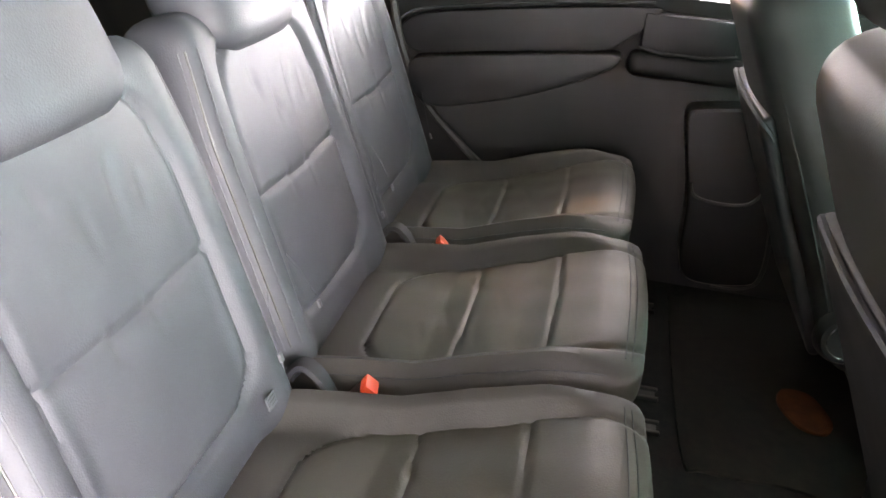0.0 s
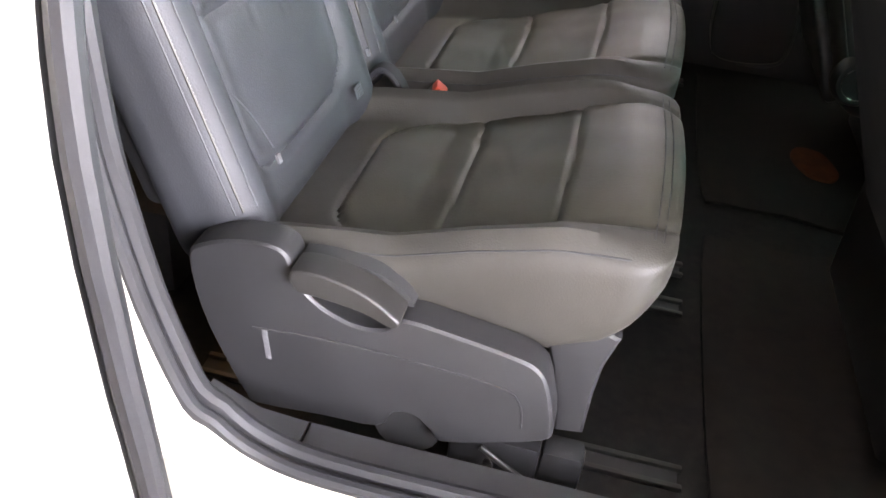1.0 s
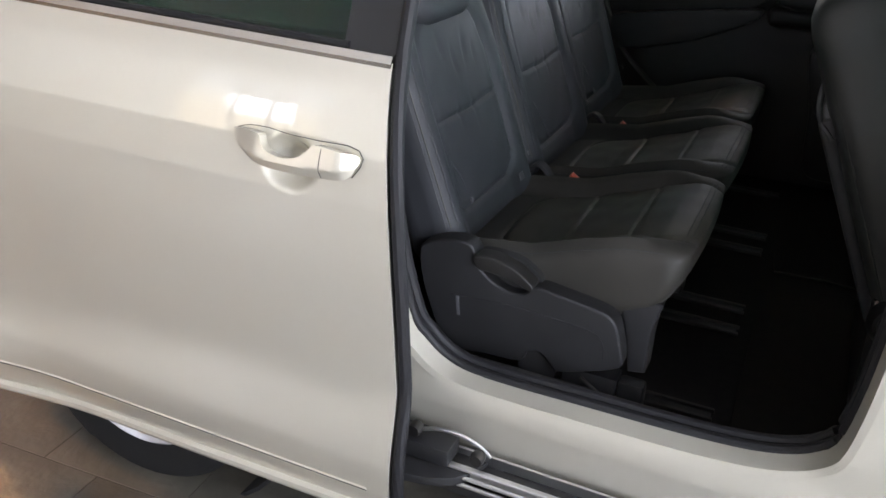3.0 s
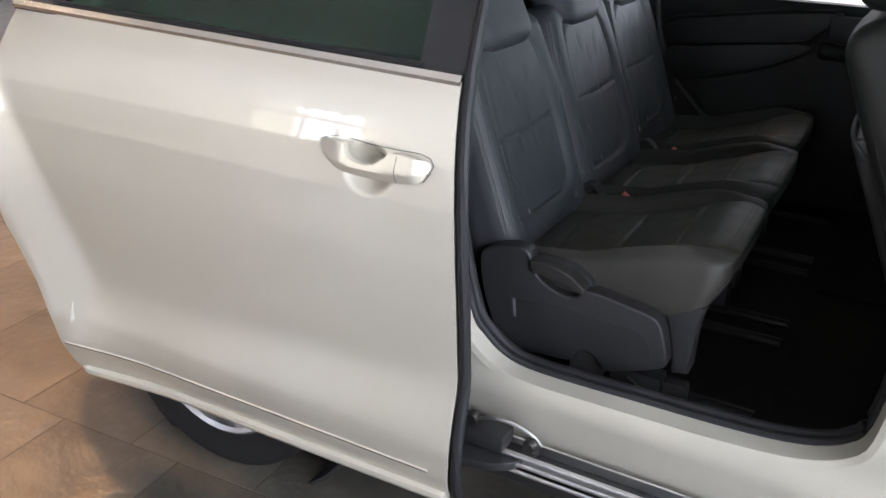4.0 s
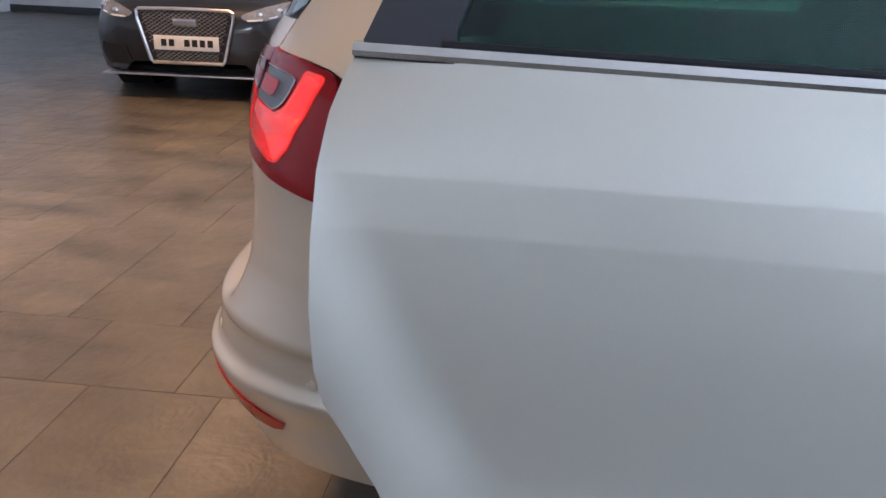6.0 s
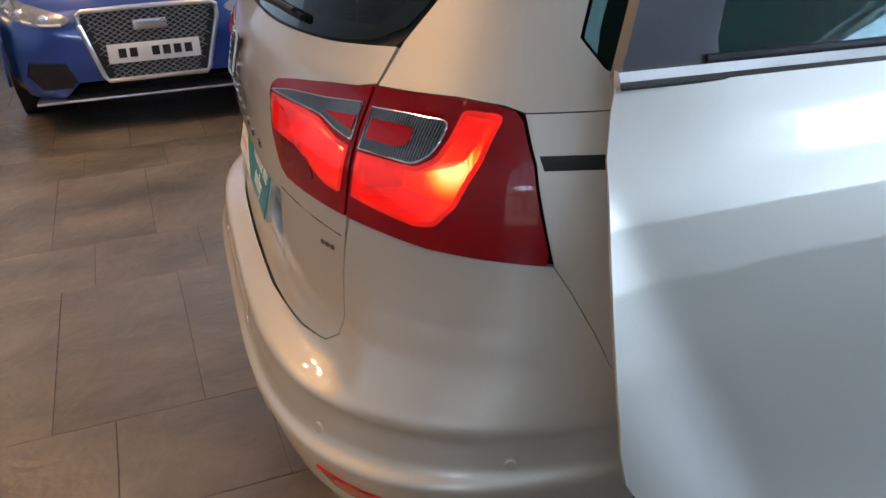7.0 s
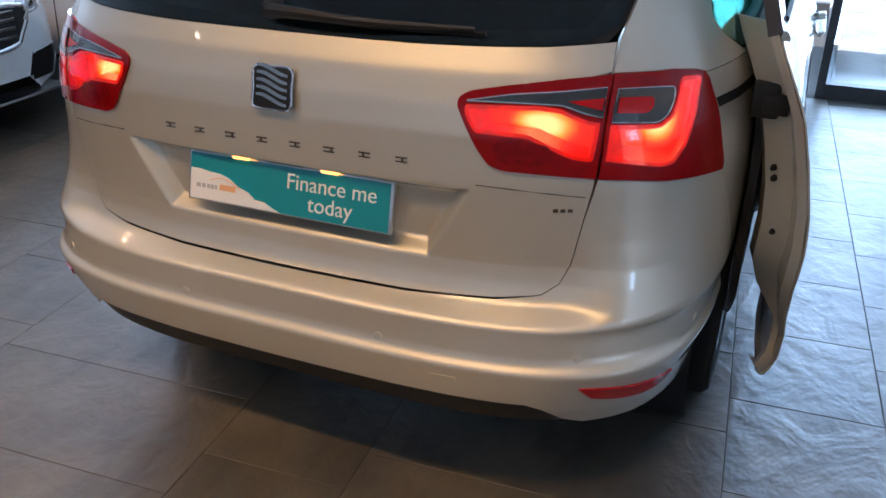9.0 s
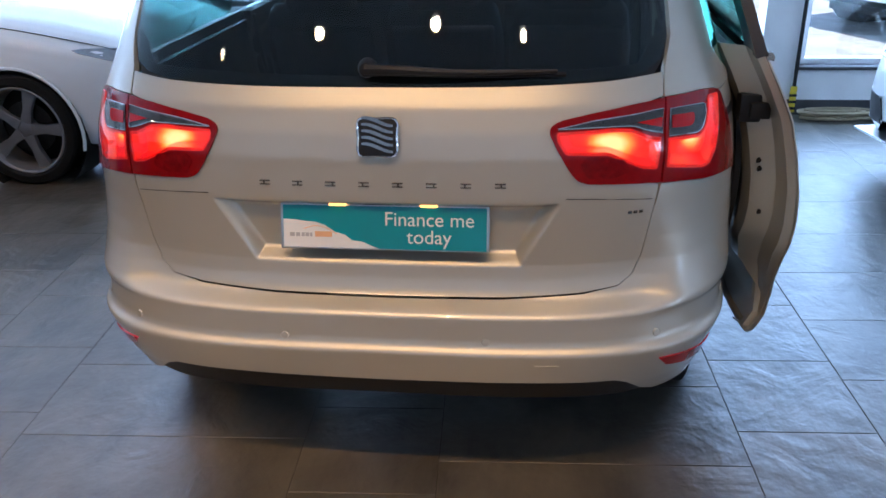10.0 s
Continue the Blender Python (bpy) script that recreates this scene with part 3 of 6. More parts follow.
WIDE = table([(0.20, 0.84), (0.30, 0.885), (0.44, 0.908), (0.50, 0.929), (0.514, 0.930), (0.532, 0.922), (0.585, 0.927), (0.598, 0.931), (0.612, 0.940), (0.63, 0.942), (0.75, 0.947), (0.9, 0.945), (1.0, 0.935), (1.1, 0.915), (1.18, 0.885), (1.4, 0.815), (1.55, 0.755), (1.62, 0.715), (1.70, 0.60)], 0.008)
BLUNT = table([(0.2, 3.6), (0.5, 4.0), (0.7, 3.4), (0.9, 3.3), (1.1, 3.0), (1.3, 3.2), (1.7, 3.6)], 0.05)
TURN = 0.8
ANG = np.linspace(0, math.pi / 2, 400)
ref_x, ref_y = np.sin(ANG) ** (2 / 3.3) * 0.94, (1 - np.cos(ANG) ** (2 / 3.3)) * TURN
ARC = np.concatenate([[0], np.cumsum(np.hypot(np.diff(ref_x), np.diff(ref_y)))])
CORNER = float(ARC[-1])


def at_z(tab, z):
    return float(np.interp(z, *tab))


def rear_y(a, z):
    """The tail behind: a scooped ledge under the tailgate, a smooth shoulder outside it."""
    k = sstep((a - 0.610) / 0.170)
    return at_z(REAR, z) * (1 - k) + at_z(REAR_OUT, z) * k


def hull(s, z, out=0.0):
    """The outside of the car: s runs round from the middle of the tail (0), positive along the right side, to the nose."""
    if out:
        e = 0.004
        p = hull(s, z)
        a, b = hull(s + e, z) - hull(s - e, z), hull(s, z + e) - hull(s, z - e)
        n = a.cross(b).normalized()
        ref = Vector((p.x, p.y - 2.4, 0))
        return p + (n if n.dot(ref) > 0 else -n) * out
    a, sg = abs(s), 1 if s >= 0 else -1
    w, yr, yn, n = at_z(WIDE, z), rear_y(a, z), at_z(NOSE, z), at_z(BLUNT, z)
    straight = yn - yr - 2 * TURN
    if a > CORNER + straight:
        th = float(np.interp(max(0, 2 * CORNER + straight - a), ARC, ANG))
        n = 2.7
        return Vector((sg * w * math.sin(th) ** (2 / n), yn - TURN * (1 - max(0, math.cos(th)) ** (2 / n)), z))
    th = float(np.interp(min(a, CORNER), ARC, ANG))
    return Vector((sg * w * math.sin(th) ** (2 / n), yr + TURN * (1 - max(0, math.cos(th)) ** (2 / n)) + max(0, a - CORNER), z))


def s_at(kind, val, z):
    """s for a point of the tail given by x, of the side by y, or of the nose by x."""
    yr, yn = at_z(REAR_OUT, z), at_z(NOSE, z)
    if kind == "y" and val > yr + TURN and val < yn - TURN:
        return CORNER + val - yr - TURN
    total = 2 * CORNER + yn - yr - 2 * TURN
    lo, hi = (0.0, CORNER) if kind == "x" else (0.0, total)
    if kind == "n":
        lo, hi = total - CORNER, total
    for _ in range(40):
        m = (lo + hi) / 2
        p = hull(m, z)
        low = p.x < abs(val) if kind == "x" else (p.x > abs(val) if kind == "n" else p.y < val)
        lo, hi = (m, hi) if low else (lo, m)
    return lo if val >= 0 or kind == "y" else -lo


def outline(points):
    """Points (kind, value, z) to (s, z)."""
    return [(s_at(k, v, z), z) for k, v, z in points]


def mirrored(poly):
    return [(-s, z) for s, z in poly[::-1]]


def both(right):
    """A closed outline from the points of its right half, listed from the middle below to the middle above."""
    pts = outline(right)
    return pts + [(-s, z) for s, z in pts[::-1] if abs(s) > 1e-6]


AWAY = lambda c: Vector((c.x, c.y - 2.4, 0.15))


def panel(name, poly, material, parent, label="", out=0.0, thick=0.02, du=0.04, dv=0.03, place=None, more=((), ())):
    f = place or (lambda s, z: hull(s, z, out))
    return part(name, sheet(poly, f, du, dv, thick, AWAY, more), material, parent, label)


CAR = thing("people_carrier", (0, 0, 0), "champagne silver people carrier with open sliding door, tail lamps lit", "car")
ARCH_Y, ARCH_Z, ARCH_R, FRONT_Y = 0.955, 0.335, 0.405, 3.885


def arch(cy, a0, a1, n=12, r=ARCH_R):
    return [("y", cy + r * math.cos(math.radians(a0 + (a1 - a0) * k / n)), ARCH_Z + r * math.sin(math.radians(a0 + (a1 - a0) * k / n))) for k in range(n + 1)]


def sstep(x):
    x = max(0.0, min(1.0, x))
    return x * x * (3 - 2 * x)


def inset(x, z, pts):
    """How far (x, z) lies inside a convex outline given anticlockwise."""
    d = 9.0
    for i in range(len(pts)):
        (ax, az), (bx, bz) = pts[i], pts[(i + 1) % len(pts)]
        ln = math.hypot(bx - ax, bz - az)
        d = min(d, ((bx - ax) * (z - az) - (bz - az) * (x - ax)) / ln)
    return d


RECESS = [(-0.345, 0.715), (0.345, 0.715), (0.445, 0.893), (-0.445, 0.893)]


def gate_place(s, z):
    p = hull(s, z, 0.0)
    d = inset(p.x, z, RECESS)
    if d > 0:
        top = sstep((0.893 - z) / 0.012)
        p = p + Vector((0, 0.040 * sstep(d / 0.034) * max(0.25, top), 0))
    return p


GATE_NOTCH = [(0.60, 0.935), (0.503, 0.942), (0.480, 0.952), (0.461, 0.974), (0.431, 1.024), (0.412, 1.060), (0.416, 1.072), (0.434, 1.082), (0.50, 1.094), (0.60, 1.106)]


def tail():
    gate = panel("tailgate", both([("x", 0, 0.638), ("x", 0.30, 0.640), ("x", 0.50, 0.648), ("x", 0.590, 0.659), ("x", 0.624, 0.683), ("x", 0.643, 0.728), ("x", 0.663, 0.84),
                                   ("x", 0.676, 0.918)] + [("x", x, z) for x, z in GATE_NOTCH] + [("x", 0.678, 1.122), ("x", 0.676, 1.172), ("x", 0.55, 1.166), ("x", 0.30, 1.164), ("x", 0, 1.164)]), PAINT, CAR, "champagne silver tailgate", du=0.0125, dv=0.009, place=gate_place, more=([sg * x for sg in (1, -1) for x in np.arange(0.2875, 0.46, 0.0041)], np.arange(0.7015, 0.90, 0.0047)))
    panel("rear_screen", both([("x", 0, 1.168), ("x", 0.30, 1.168), ("x", 0.55, 1.170), ("x", 0.63, 1.178), ("x", 0.672, 1.20), ("x", 0.690, 1.25), ("x", 0.675, 1.40), ("x", 0.640, 1.55), ("x", 0.0, 1.58)]),
          GLASS_DARK, CAR, "dark tinted rear screen", out=-0.003, thick=0.005, du=0.05, dv=0.025)
    panel("screen_border", both([("x", 0, 1.16), ("x", 0.655, 1.165), ("x", 0.70, 1.22), ("x", 0.695, 1.27), ("x", 0.655, 1.25), ("x", 0.62, 1.20), ("x", 0, 1.19)]), BLACK, CAR, "black printed screen border", out=-0.012, thick=0.006, du=0.06, dv=0.03)
    bump = [("x", 0, 0.420), ("x", 0.40, 0.424), ("x", 0.59, 0.420), ("x", 0.625, 0.405), ("x", 0.665, 0.365), ("x", 0.70, 0.345), ("x", 0.80, 0.335), ("y", 0.40, 0.335), ("y", 0.515, 0.335)] + \
           [(k, v, z) for k, v, z in arch(ARCH_Y, 176, 146, 6)][::1] + [("y", 0.587, 0.624), ("y", 0.532, 0.6665), ("y", 0.4875, 0.72), ("y", 0.4575, 0.79), ("y", 0.408, 0.885),
            ("x", 0.80, 0.901), ("x", 0.74, 0.912), ("x", 0.682, 0.918), ("x", 0.6652, 0.84), ("x", 0.6450, 0.728), ("x", 0.6258, 0.682), ("x", 0.5912, 0.6572), ("x", 0.50, 0.6438), ("x", 0.30, 0.6358), ("x", 0, 0.6338)]
    b = panel("rear_bumper", both(bump), PAINT, CAR, "champagne silver rear bumper", du=0.03, dv=0.0042, thick=0.012)
    # black valance, exhaust side cut, sensors, tow cover, reflectors
    panel("valance", both([("x", 0, 0.350), ("x", 0.50, 0.345), ("x", 0.62, 0.340), ("x", 0.69, 0.345), ("x", 0.66, 0.375), ("x", 0.625, 0.412), ("x", 0.59, 0.428), ("x", 0.4, 0.432), ("x", 0, 0.428)]), BLACK, CAR, "black lower valance", out=-0.010, thick=0.02)
    for sx, z in ((0.26, 0.545), (-0.26, 0.545), (0.69, 0.548), (-0.69, 0.548), (0.895, 0.548), (-0.895, 0.548)):
        p = hull(s_at("x", sx, z), z, 0.0)
        n = (hull(s_at("x", sx, z), z, 0.01) - p).normalized()
        m = Matrix.Translation(p) @ n.to_track_quat("Z", "Y").to_matrix().to_4x4()
        part("parking_sensor", moved(lathe([(0.0, 0.003), (0.009, 0.0025), (0.0105, 0.0), (0.0108, -0.004)], "z", 20), m), PAINT, b)
        part("sensor_ring", moved(lathe([(0.0122, -0.001), (0.0122, 0.0010), (0.0112, 0.0006)], "z", 20), m), PAINT, b)
    part("tow_cover", sheet(outline([("x", 0.385, 0.425), ("x", 0.445, 0.425), ("x", 0.445, 0.485), ("x", 0.385, 0.485)]), lambda s, z: hull(s, z, 0.0015), 0.03, 0.03, 0.003, AWAY), PAINT, b)
    for sg in (1, -1):
        poly = outline([("x", 0.722, 0.447), ("x", 0.770, 0.428), ("x", 0.815, 0.413), ("x", 0.842, 0.414), ("x", 0.856, 0.424), ("x", 0.864, 0.440), ("x", 0.845, 0.448), ("x", 0.79, 0.467), ("x", 0.745, 0.476), ("x", 0.700, 0.481)])
        poly = poly if sg > 0 else mirrored(poly)
        part("reflector", sheet(poly, lambda s, z: hull(s, z, 0.004), 0.03, 0.02, 0.008, AWAY), RED_LENS, b, "dark red bumper reflector")
    # dark shell added behind the panels so that the gaps read as shaded
    panel("inner_shell", both([("x", 0, 0.34), ("y", 0.45, 0.34), ("y", 0.57, 0.60), ("y", 0.57, 1.10), ("x", 0.68, 1.155), ("x", 0, 1.155)]), WELL, CAR, "", out=-0.062, thick=0.004, du=0.08, dv=0.06)


def rounded(pts, r=0.009):
    """Corners of a lens outline cut back to short arcs; corners on the join of the two lamp halves stay."""
    out, n = [], len(pts)
    for i in range(n):
        a, b, c = pts[i - 1], pts[i], pts[(i + 1) % n]
        if any(p[0] == "y" for p in (a, b, c)) or 0.665 < b[0] < 0.70:
            out.append(b)
            continue
        pa, pb, pc = Vector(a), Vector(b), Vector(c)
        k0, k1 = min(r, 0.45 * (pa - pb).length), min(r, 0.45 * (pc - pb).length)
        p0, p2 = pb + (pa - pb).normalized() * k0, pb + (pc - pb).normalized() * k1
        for t in (0.0, 0.33, 0.67, 1.0):
            q = p0 * (1 - t) ** 2 + pb * 2 * t * (1 - t) + p2 * t * t
            out.append((q.x, q.y))
    return out


def lens(name, pts, sg, material, parent, out, thick=0.004, label="", du=0.02, dv=0.02, hole=None):
    gap = [(sg * s, z) for s, z in outline([("x", *p) for p in hole])] if hole else None
    pts = rounded(pts)
    poly = outline([("x" if p[0] != "y" else "y", *(p if p[0] != "y" else p[1:])) for p in pts])
    poly = poly if sg > 0 else mirrored(poly)
    return part(name, sheet(poly, lambda s, z: hull(s, z, out), du, dv, thick, AWAY, cut=(lambda s, z: within(s, z, gap)) if gap else None), material, parent, label)


def tail_lamps():
    inner = [(0.500, 0.936), (0.60, 0.929), (0.6765, 0.9225), (0.6788, 1.02), (0.6788, 1.117), (0.60, 1.112), (0.50, 1.100), (0.43, 1.088), (0.408, 1.076), (0.405, 1.060), (0.425, 1.02), (0.455, 0.97), (0.475, 0.945)]
    outer = [(0.6815, 0.9215), (0.74, 0.915), (0.80, 0.904), ("y", 0.398, 0.889), ("y", 0.402, 0.905), ("y", 0.392, 1.03), ("y", 0.386, 1.088), ("y", 0.378, 1.10), ("y", 0.358, 1.106), (0.78, 1.114), (0.6820, 1.118)]
    wedge = [(0.420, 1.068), (0.508, 1.068), (0.601, 1.064), (0.641, 1.049), (0.673, 1.040), (0.673, 1.094), (0.601, 1.089), (0.508, 1.083)]
    arrow = [(0.606, 1.071), (0.671, 1.053), (0.671, 1.075)]
    lit = [(0.427, 1.040), (0.446, 1.012), (0.545, 1.006), (0.630, 0.966), (0.664, 0.960), (0.668, 1.028), (0.646, 1.033), (0.598, 1.055), (0.556, 1.060), (0.424, 1.059)]
    dim = [(0.50, 0.95), (0.56, 0.947), (0.60, 0.96), (0.585, 0.99), (0.50, 1.005), (0.478, 0.985)]
    ring = [(0.690, 1.030), (0.770, 1.022), (0.784, 1.036), (0.789, 1.062), (0.786, 1.084), (0.692, 1.090)]
    core = [(0.697, 1.047), (0.748, 1.042), (0.757, 1.052), (0.755, 1.071), (0.697, 1.075)]
    lit_o = [(0.692, 0.960), (0.786, 0.938), (0.806, 0.940), (0.822, 0.972), (0.829, 1.030), (0.826, 1.092), (0.796, 1.096), (0.797, 1.060), (0.791, 1.030), (0.774, 1.015), (0.692, 1.022)]
    for sg in (1, -1):
        a = lens("gate_lamp", inner, sg, RED_DEEP, CAR, 0.006, 0.008, "red tailgate half of the tail lamp", 0.004, 0.004, lit)
        lens("reversing_lens", wedge, sg, CLEAR_LENS, a, 0.0085, 0.003, "clear ribbed wedge lens")
        edge_line("lens_edge", wedge, sg, a)
        lens("arrow_lens", arrow, sg, RED_LENS, a, 0.0098, 0.0025)
        lamp_bowl(lit, (0.600, 1.020), sg, a, 0.15)
        lens("fog_lens", dim, sg, RED_DIM, a, 0.0078, 0.003)
        b = lens("body_lamp", outer, sg, RED_DEEP, CAR, 0.006, 0.008, "red body half of the tail lamp, wrapping round the corner", 0.004, 0.004, lit_o)
        lens("indicator_lens", ring, sg, CLEAR_LENS, b, 0.0085, 0.003, "clear indicator lens")
        edge_line("lens_edge", ring, sg, b)
        lens("indicator_core", core, sg, RED_LENS, b, 0.0098, 0.0025)
        lamp_bowl(lit_o, (0.780, 1.000), sg, b, 0.26)


def within(s, z, poly):
    odd = False
    for (a, b), (c, d) in zip(poly, poly[1:] + poly[:1]):
        if (b > z) != (d > z) and s < (c - a) * (z - b) / (d - b) + a:
            odd = not odd
    return odd


def edge_line(name, pts, sg, parent):
    poly = outline([("x", *p) for p in rounded(pts)])
    part(name, tube([hull(sg * s, z, 0.0088) for s, z in poly], 0.0017, 6, True), CHROME, parent, "bright edge of the clear lens")


def grown(poly, d):
    """An anticlockwise outline moved outward by d."""
    out, n = [], len(poly)
    for i in range(n):
        a, b, c = poly[i - 1], poly[i], poly[(i + 1) % n]
        u, v = Vector((b[1] - a[1], a[0] - b[0])).normalized(), Vector((c[1] - b[1], b[0] - c[0])).normalized()
        m = (u + v).normalized()
        out.append((b[0] + m.x * d / max(0.5, m.dot(u)), b[1] + m.y * d / max(0.5, m.dot(u))))
    return out


def lamp_bowl(pts, middle, sg, parent, shrink):
    """A lit reflector: glowing rim, red side walls and a yellow-white back, under a clear cover."""
    corners = outline([("x", *p) for p in rounded(pts, 0.006)])
    poly = [(a[0] + (b[0] - a[0]) * k / 4, a[1] + (b[1] - a[1]) * k / 4) for a, b in zip(corners, corners[1:] + corners[:1]) for k in range(4)]
    mid = outline([("x", *middle)])[0]
    near = lambda k: [(s + (mid[0] - s) * k, z + (mid[1] - z) * k) for s, z in poly]
    rings = [[hull(sg * s, z, 0.0076) for s, z in grown(poly, 0.0035)], [hull(sg * s, z, 0.0076) for s, z in grown(poly, -0.0045)], [hull(sg * s, z, -0.004) + Vector((0, 0.002, 0)) for s, z in grown(poly, -0.006)], [hull(sg * s, z, -0.006) + Vector((0, 0.046, 0)) for s, z in near(shrink)]]
    bm = bmesh.new()
    rows = [[bm.verts.new(p) for p in r] for r in rings]
    for r0, r1 in zip(rows, rows[1:]):
        for k in range(len(r0)):
            j = (k + 1) % len(r0)
            bm.faces.new((r0[k], r0[j], r1[j], r1[k]))
    bmesh.ops.recalc_face_normals(bm, faces=bm.faces)
    part("lit_lens", bm, RED_GLOW, parent, "glowing red lens")
    bm = bmesh.new()
    outer_ring, c = [bm.verts.new(p) for p in rings[3]], bm.verts.new(sum(rings[3], Vector()) / len(rings[3]) + Vector((0, 0.006, 0)))
    for k in range(len(outer_ring)):
        bm.faces.new((outer_ring[k], outer_ring[(k + 1) % len(outer_ring)], c))
    bmesh.ops.recalc_face_normals(bm, faces=bm.faces)
    part("bulb_reflector", bm, HOT_GLOW, parent, "yellow-white lit reflector")
    cover = [(sg * s, z) for s, z in grown(poly, 0.002)]
    part("lens_cover", sheet(cover, lambda s, z: hull(s, z, 0.0092), 0.02, 0.02, 0.0015, AWAY), LENS_COVER, parent, "clear glossy lens cover")


def tail_details():
    # badge: square chrome plaque with slanting bars
    bd = part("badge", moved(prism(smooth2([(-0.046, -0.044), (0, -0.047), (0.046, -0.044), (0.049, 0), (0.047, 0.043), (0, 0.046), (-0.047, 0.043), (-0.049, 0)], 3), "y", -0.006, 0.0, 0.002), Matrix.Translation((0, 0.064, 1.057)) @ pose(0, 0, 0, -14) @ Matrix.Scale(0.93, 4)), BLACK, CAR, "square chrome badge with slanting bars")
    for k in range(5):
        z = -0.030 + k * 0.0165
        line = smooth2([(-0.041, z + 0.010), (-0.022, z + 0.008), (0.0, z), (0.022, z - 0.008), (0.041, z - 0.010)], 4, False)
        outline_b = line + [(x, y + 0.0062 + 0.0036 * math.sin((x + 0.041) / 0.082 * math.pi)) for x, y in line[::-1]]
        part("bar", moved(prism(outline_b, "y", -0.0095, -0.004), Matrix.Translation((0, 0.064, 1.057)) @ pose(0, 0, 0, -14) @ Matrix.Scale(0.93, 4)), LETTER, bd, smooth=False)
    part("frame", moved(tube([(x, -0.006, z) for x, z in smooth2([(-0.047, -0.045), (0, -0.048), (0.047, -0.045), (0.050, 0), (0.048, 0.044), (0, 0.047), (-0.048, 0.044), (-0.050, 0)], 4)], 0.003, 6, True), Matrix.Translation((0, 0.064, 1.057)) @ pose(0, 0, 0, -14) @ Matrix.Scale(0.93, 4)), CHROME, bd)
    # eight small chrome characters, as plain blocks
    for k in range(8):
        x = -0.292 + k * 0.0835
        y = hull(s_at("x", x, 0.938), 0.938).y
        part("chrome_character", merge(box(x - 0.013, x + 0.013, y - 0.003, y + 0.004, 0.9405, 0.9435), box(x - 0.013, x + 0.013, y - 0.003, y + 0.004, 0.9315, 0.9340), box(x + 0.004 * (k % 3 - 1), x + 0.004 * (k % 3 - 1) + 0.004, y - 0.003, y + 0.004, 0.934, 0.9405)), LETTER, CAR, smooth=False)
    for k in range(3):
        x = 0.608 + k * 0.014
        p = hull(s_at("x", x, 0.853), 0.853)
        part("small_character", moved(box(-0.005, 0.005, -0.002, 0.003, -0.0035, 0.0035), Matrix.Translation(p) @ pose(0, 0, 0, 0, 0, 22)), LETTER, CAR, smooth=False)
    # trim strip line across the gate beside the recess
    for sg in (1, -1):
        pts = [hull(s_at("x", sg * x, z), z, 0.0) for x, z in ((0.45, 0.900), (0.52, 0.896), (0.60, 0.889), (0.662, 0.882))]
        part("panel_crease", tube(pts, 0.0013, 6), TRIM, CAR)
    # number plate card
    pl = part("number_plate", moved(box(-0.266, 0.266, -0.006, 0.006, -0.058, 0.058, 0.003), Matrix.Translation((0, 0.079, 0.817)) @ pose(0, 0, 0, -15)), SATIN, CAR, "teal advertising card over the number plate")
    m = Matrix.Translation((0, 0.079, 0.817)) @ pose(0, 0, 0, -15)
    part("card", moved(box(-0.259, 0.259, -0.0078, -0.005, -0.054, 0.054), m), TEAL, pl, smooth=False)
    wave = [(-0.258, -0.0535), (-0.012, -0.0535)] + [(x, z) for x, z in ((-0.03, -0.047), (-0.055, -0.036), (-0.080, -0.034), (-0.098, -0.020), (-0.125, -0.012), (-0.150, 0.004), (-0.175, 0.012), (-0.200, 0.013), (-0.228, 0.017), (-0.258, 0.018))]
    part("white_cloud", moved(prism(wave, "y", -0.0088, -0.0070), m), CARD, pl, "white cloud-shaped corner of the card", smooth=False)
    for k, (x, w) in enumerate(((-0.235, 0.012), (-0.220, 0.010), (-0.207, 0.008), (-0.196, 0.010), (-0.186, 0.006))):
        part("logo_bar", moved(box(x - w / 2, x + w / 2, -0.0094, -0.0082, -0.026, -0.016), m), GREYPRINT, pl, smooth=False)
    part("logo_bar", moved(box(-0.176, -0.132, -0.0094, -0.0082, -0.026, -0.012), m), ORANGE, pl, smooth=False)
    part("logo_swoosh", moved(tube([(x, -0.0086, z) for x, z in smooth2([(-0.205, -0.006), (-0.175, 0.002), (-0.145, -0.004), (-0.120, -0.018)], 5, False)], 0.0012, 5), m), ORANGE, pl)
    for body, x, z in (("Finance me", 0.115, 0.006), ("today", 0.115, -0.038)):
        part("lettering", moved(text_mesh(body, 0.050), m @ Matrix.Translation((x, -0.0085, z)) @ pose(0, 0, 0, 90)), CARD, pl, "white lettering", smooth=False)
    # plate lamps and handle under the ledge
    for x in (-0.115, 0.115):
        part("plate_lamp", box(x - 0.022, x + 0.022, 0.074, 0.092, 0.874, 0.883, 0.003), LAMP_WARM, CAR, "lit plate lamp", smooth=False)
    part("gate_handle", box(-0.05, 0.05, 0.075, 0.10, 0.878, 0.891, 0.004), BLACK, CAR, "black tailgate grip")
    # rear wiper
    arm = smooth_line([(-0.03, 0.118, 1.205), (0.05, 0.105, 1.207), (0.2, 0.112, 1.200), (0.42, 0.145, 1.197)], 8)
    wp = part("rear_wiper", tube(arm, [0.016 - 0.011 * k / (len(arm) - 1) for k in range(len(arm))], 8), BLACK, CAR, "black rear wiper lying along the screen")
    part("wiper_blade", tube([(0.02, 0.122, 1.196), (0.2, 0.126, 1.190), (0.44, 0.155, 1.187)], 0.006, 6), RUBBER, wp)
    part("wiper_boss", moved(lathe([(0.0, -0.024), (0.016, -0.022), (0.022, -0.008), (0.024, 0.01)], "y", 20), Matrix.Translation((-0.03, 0.135, 1.206))), BLACK, wp)


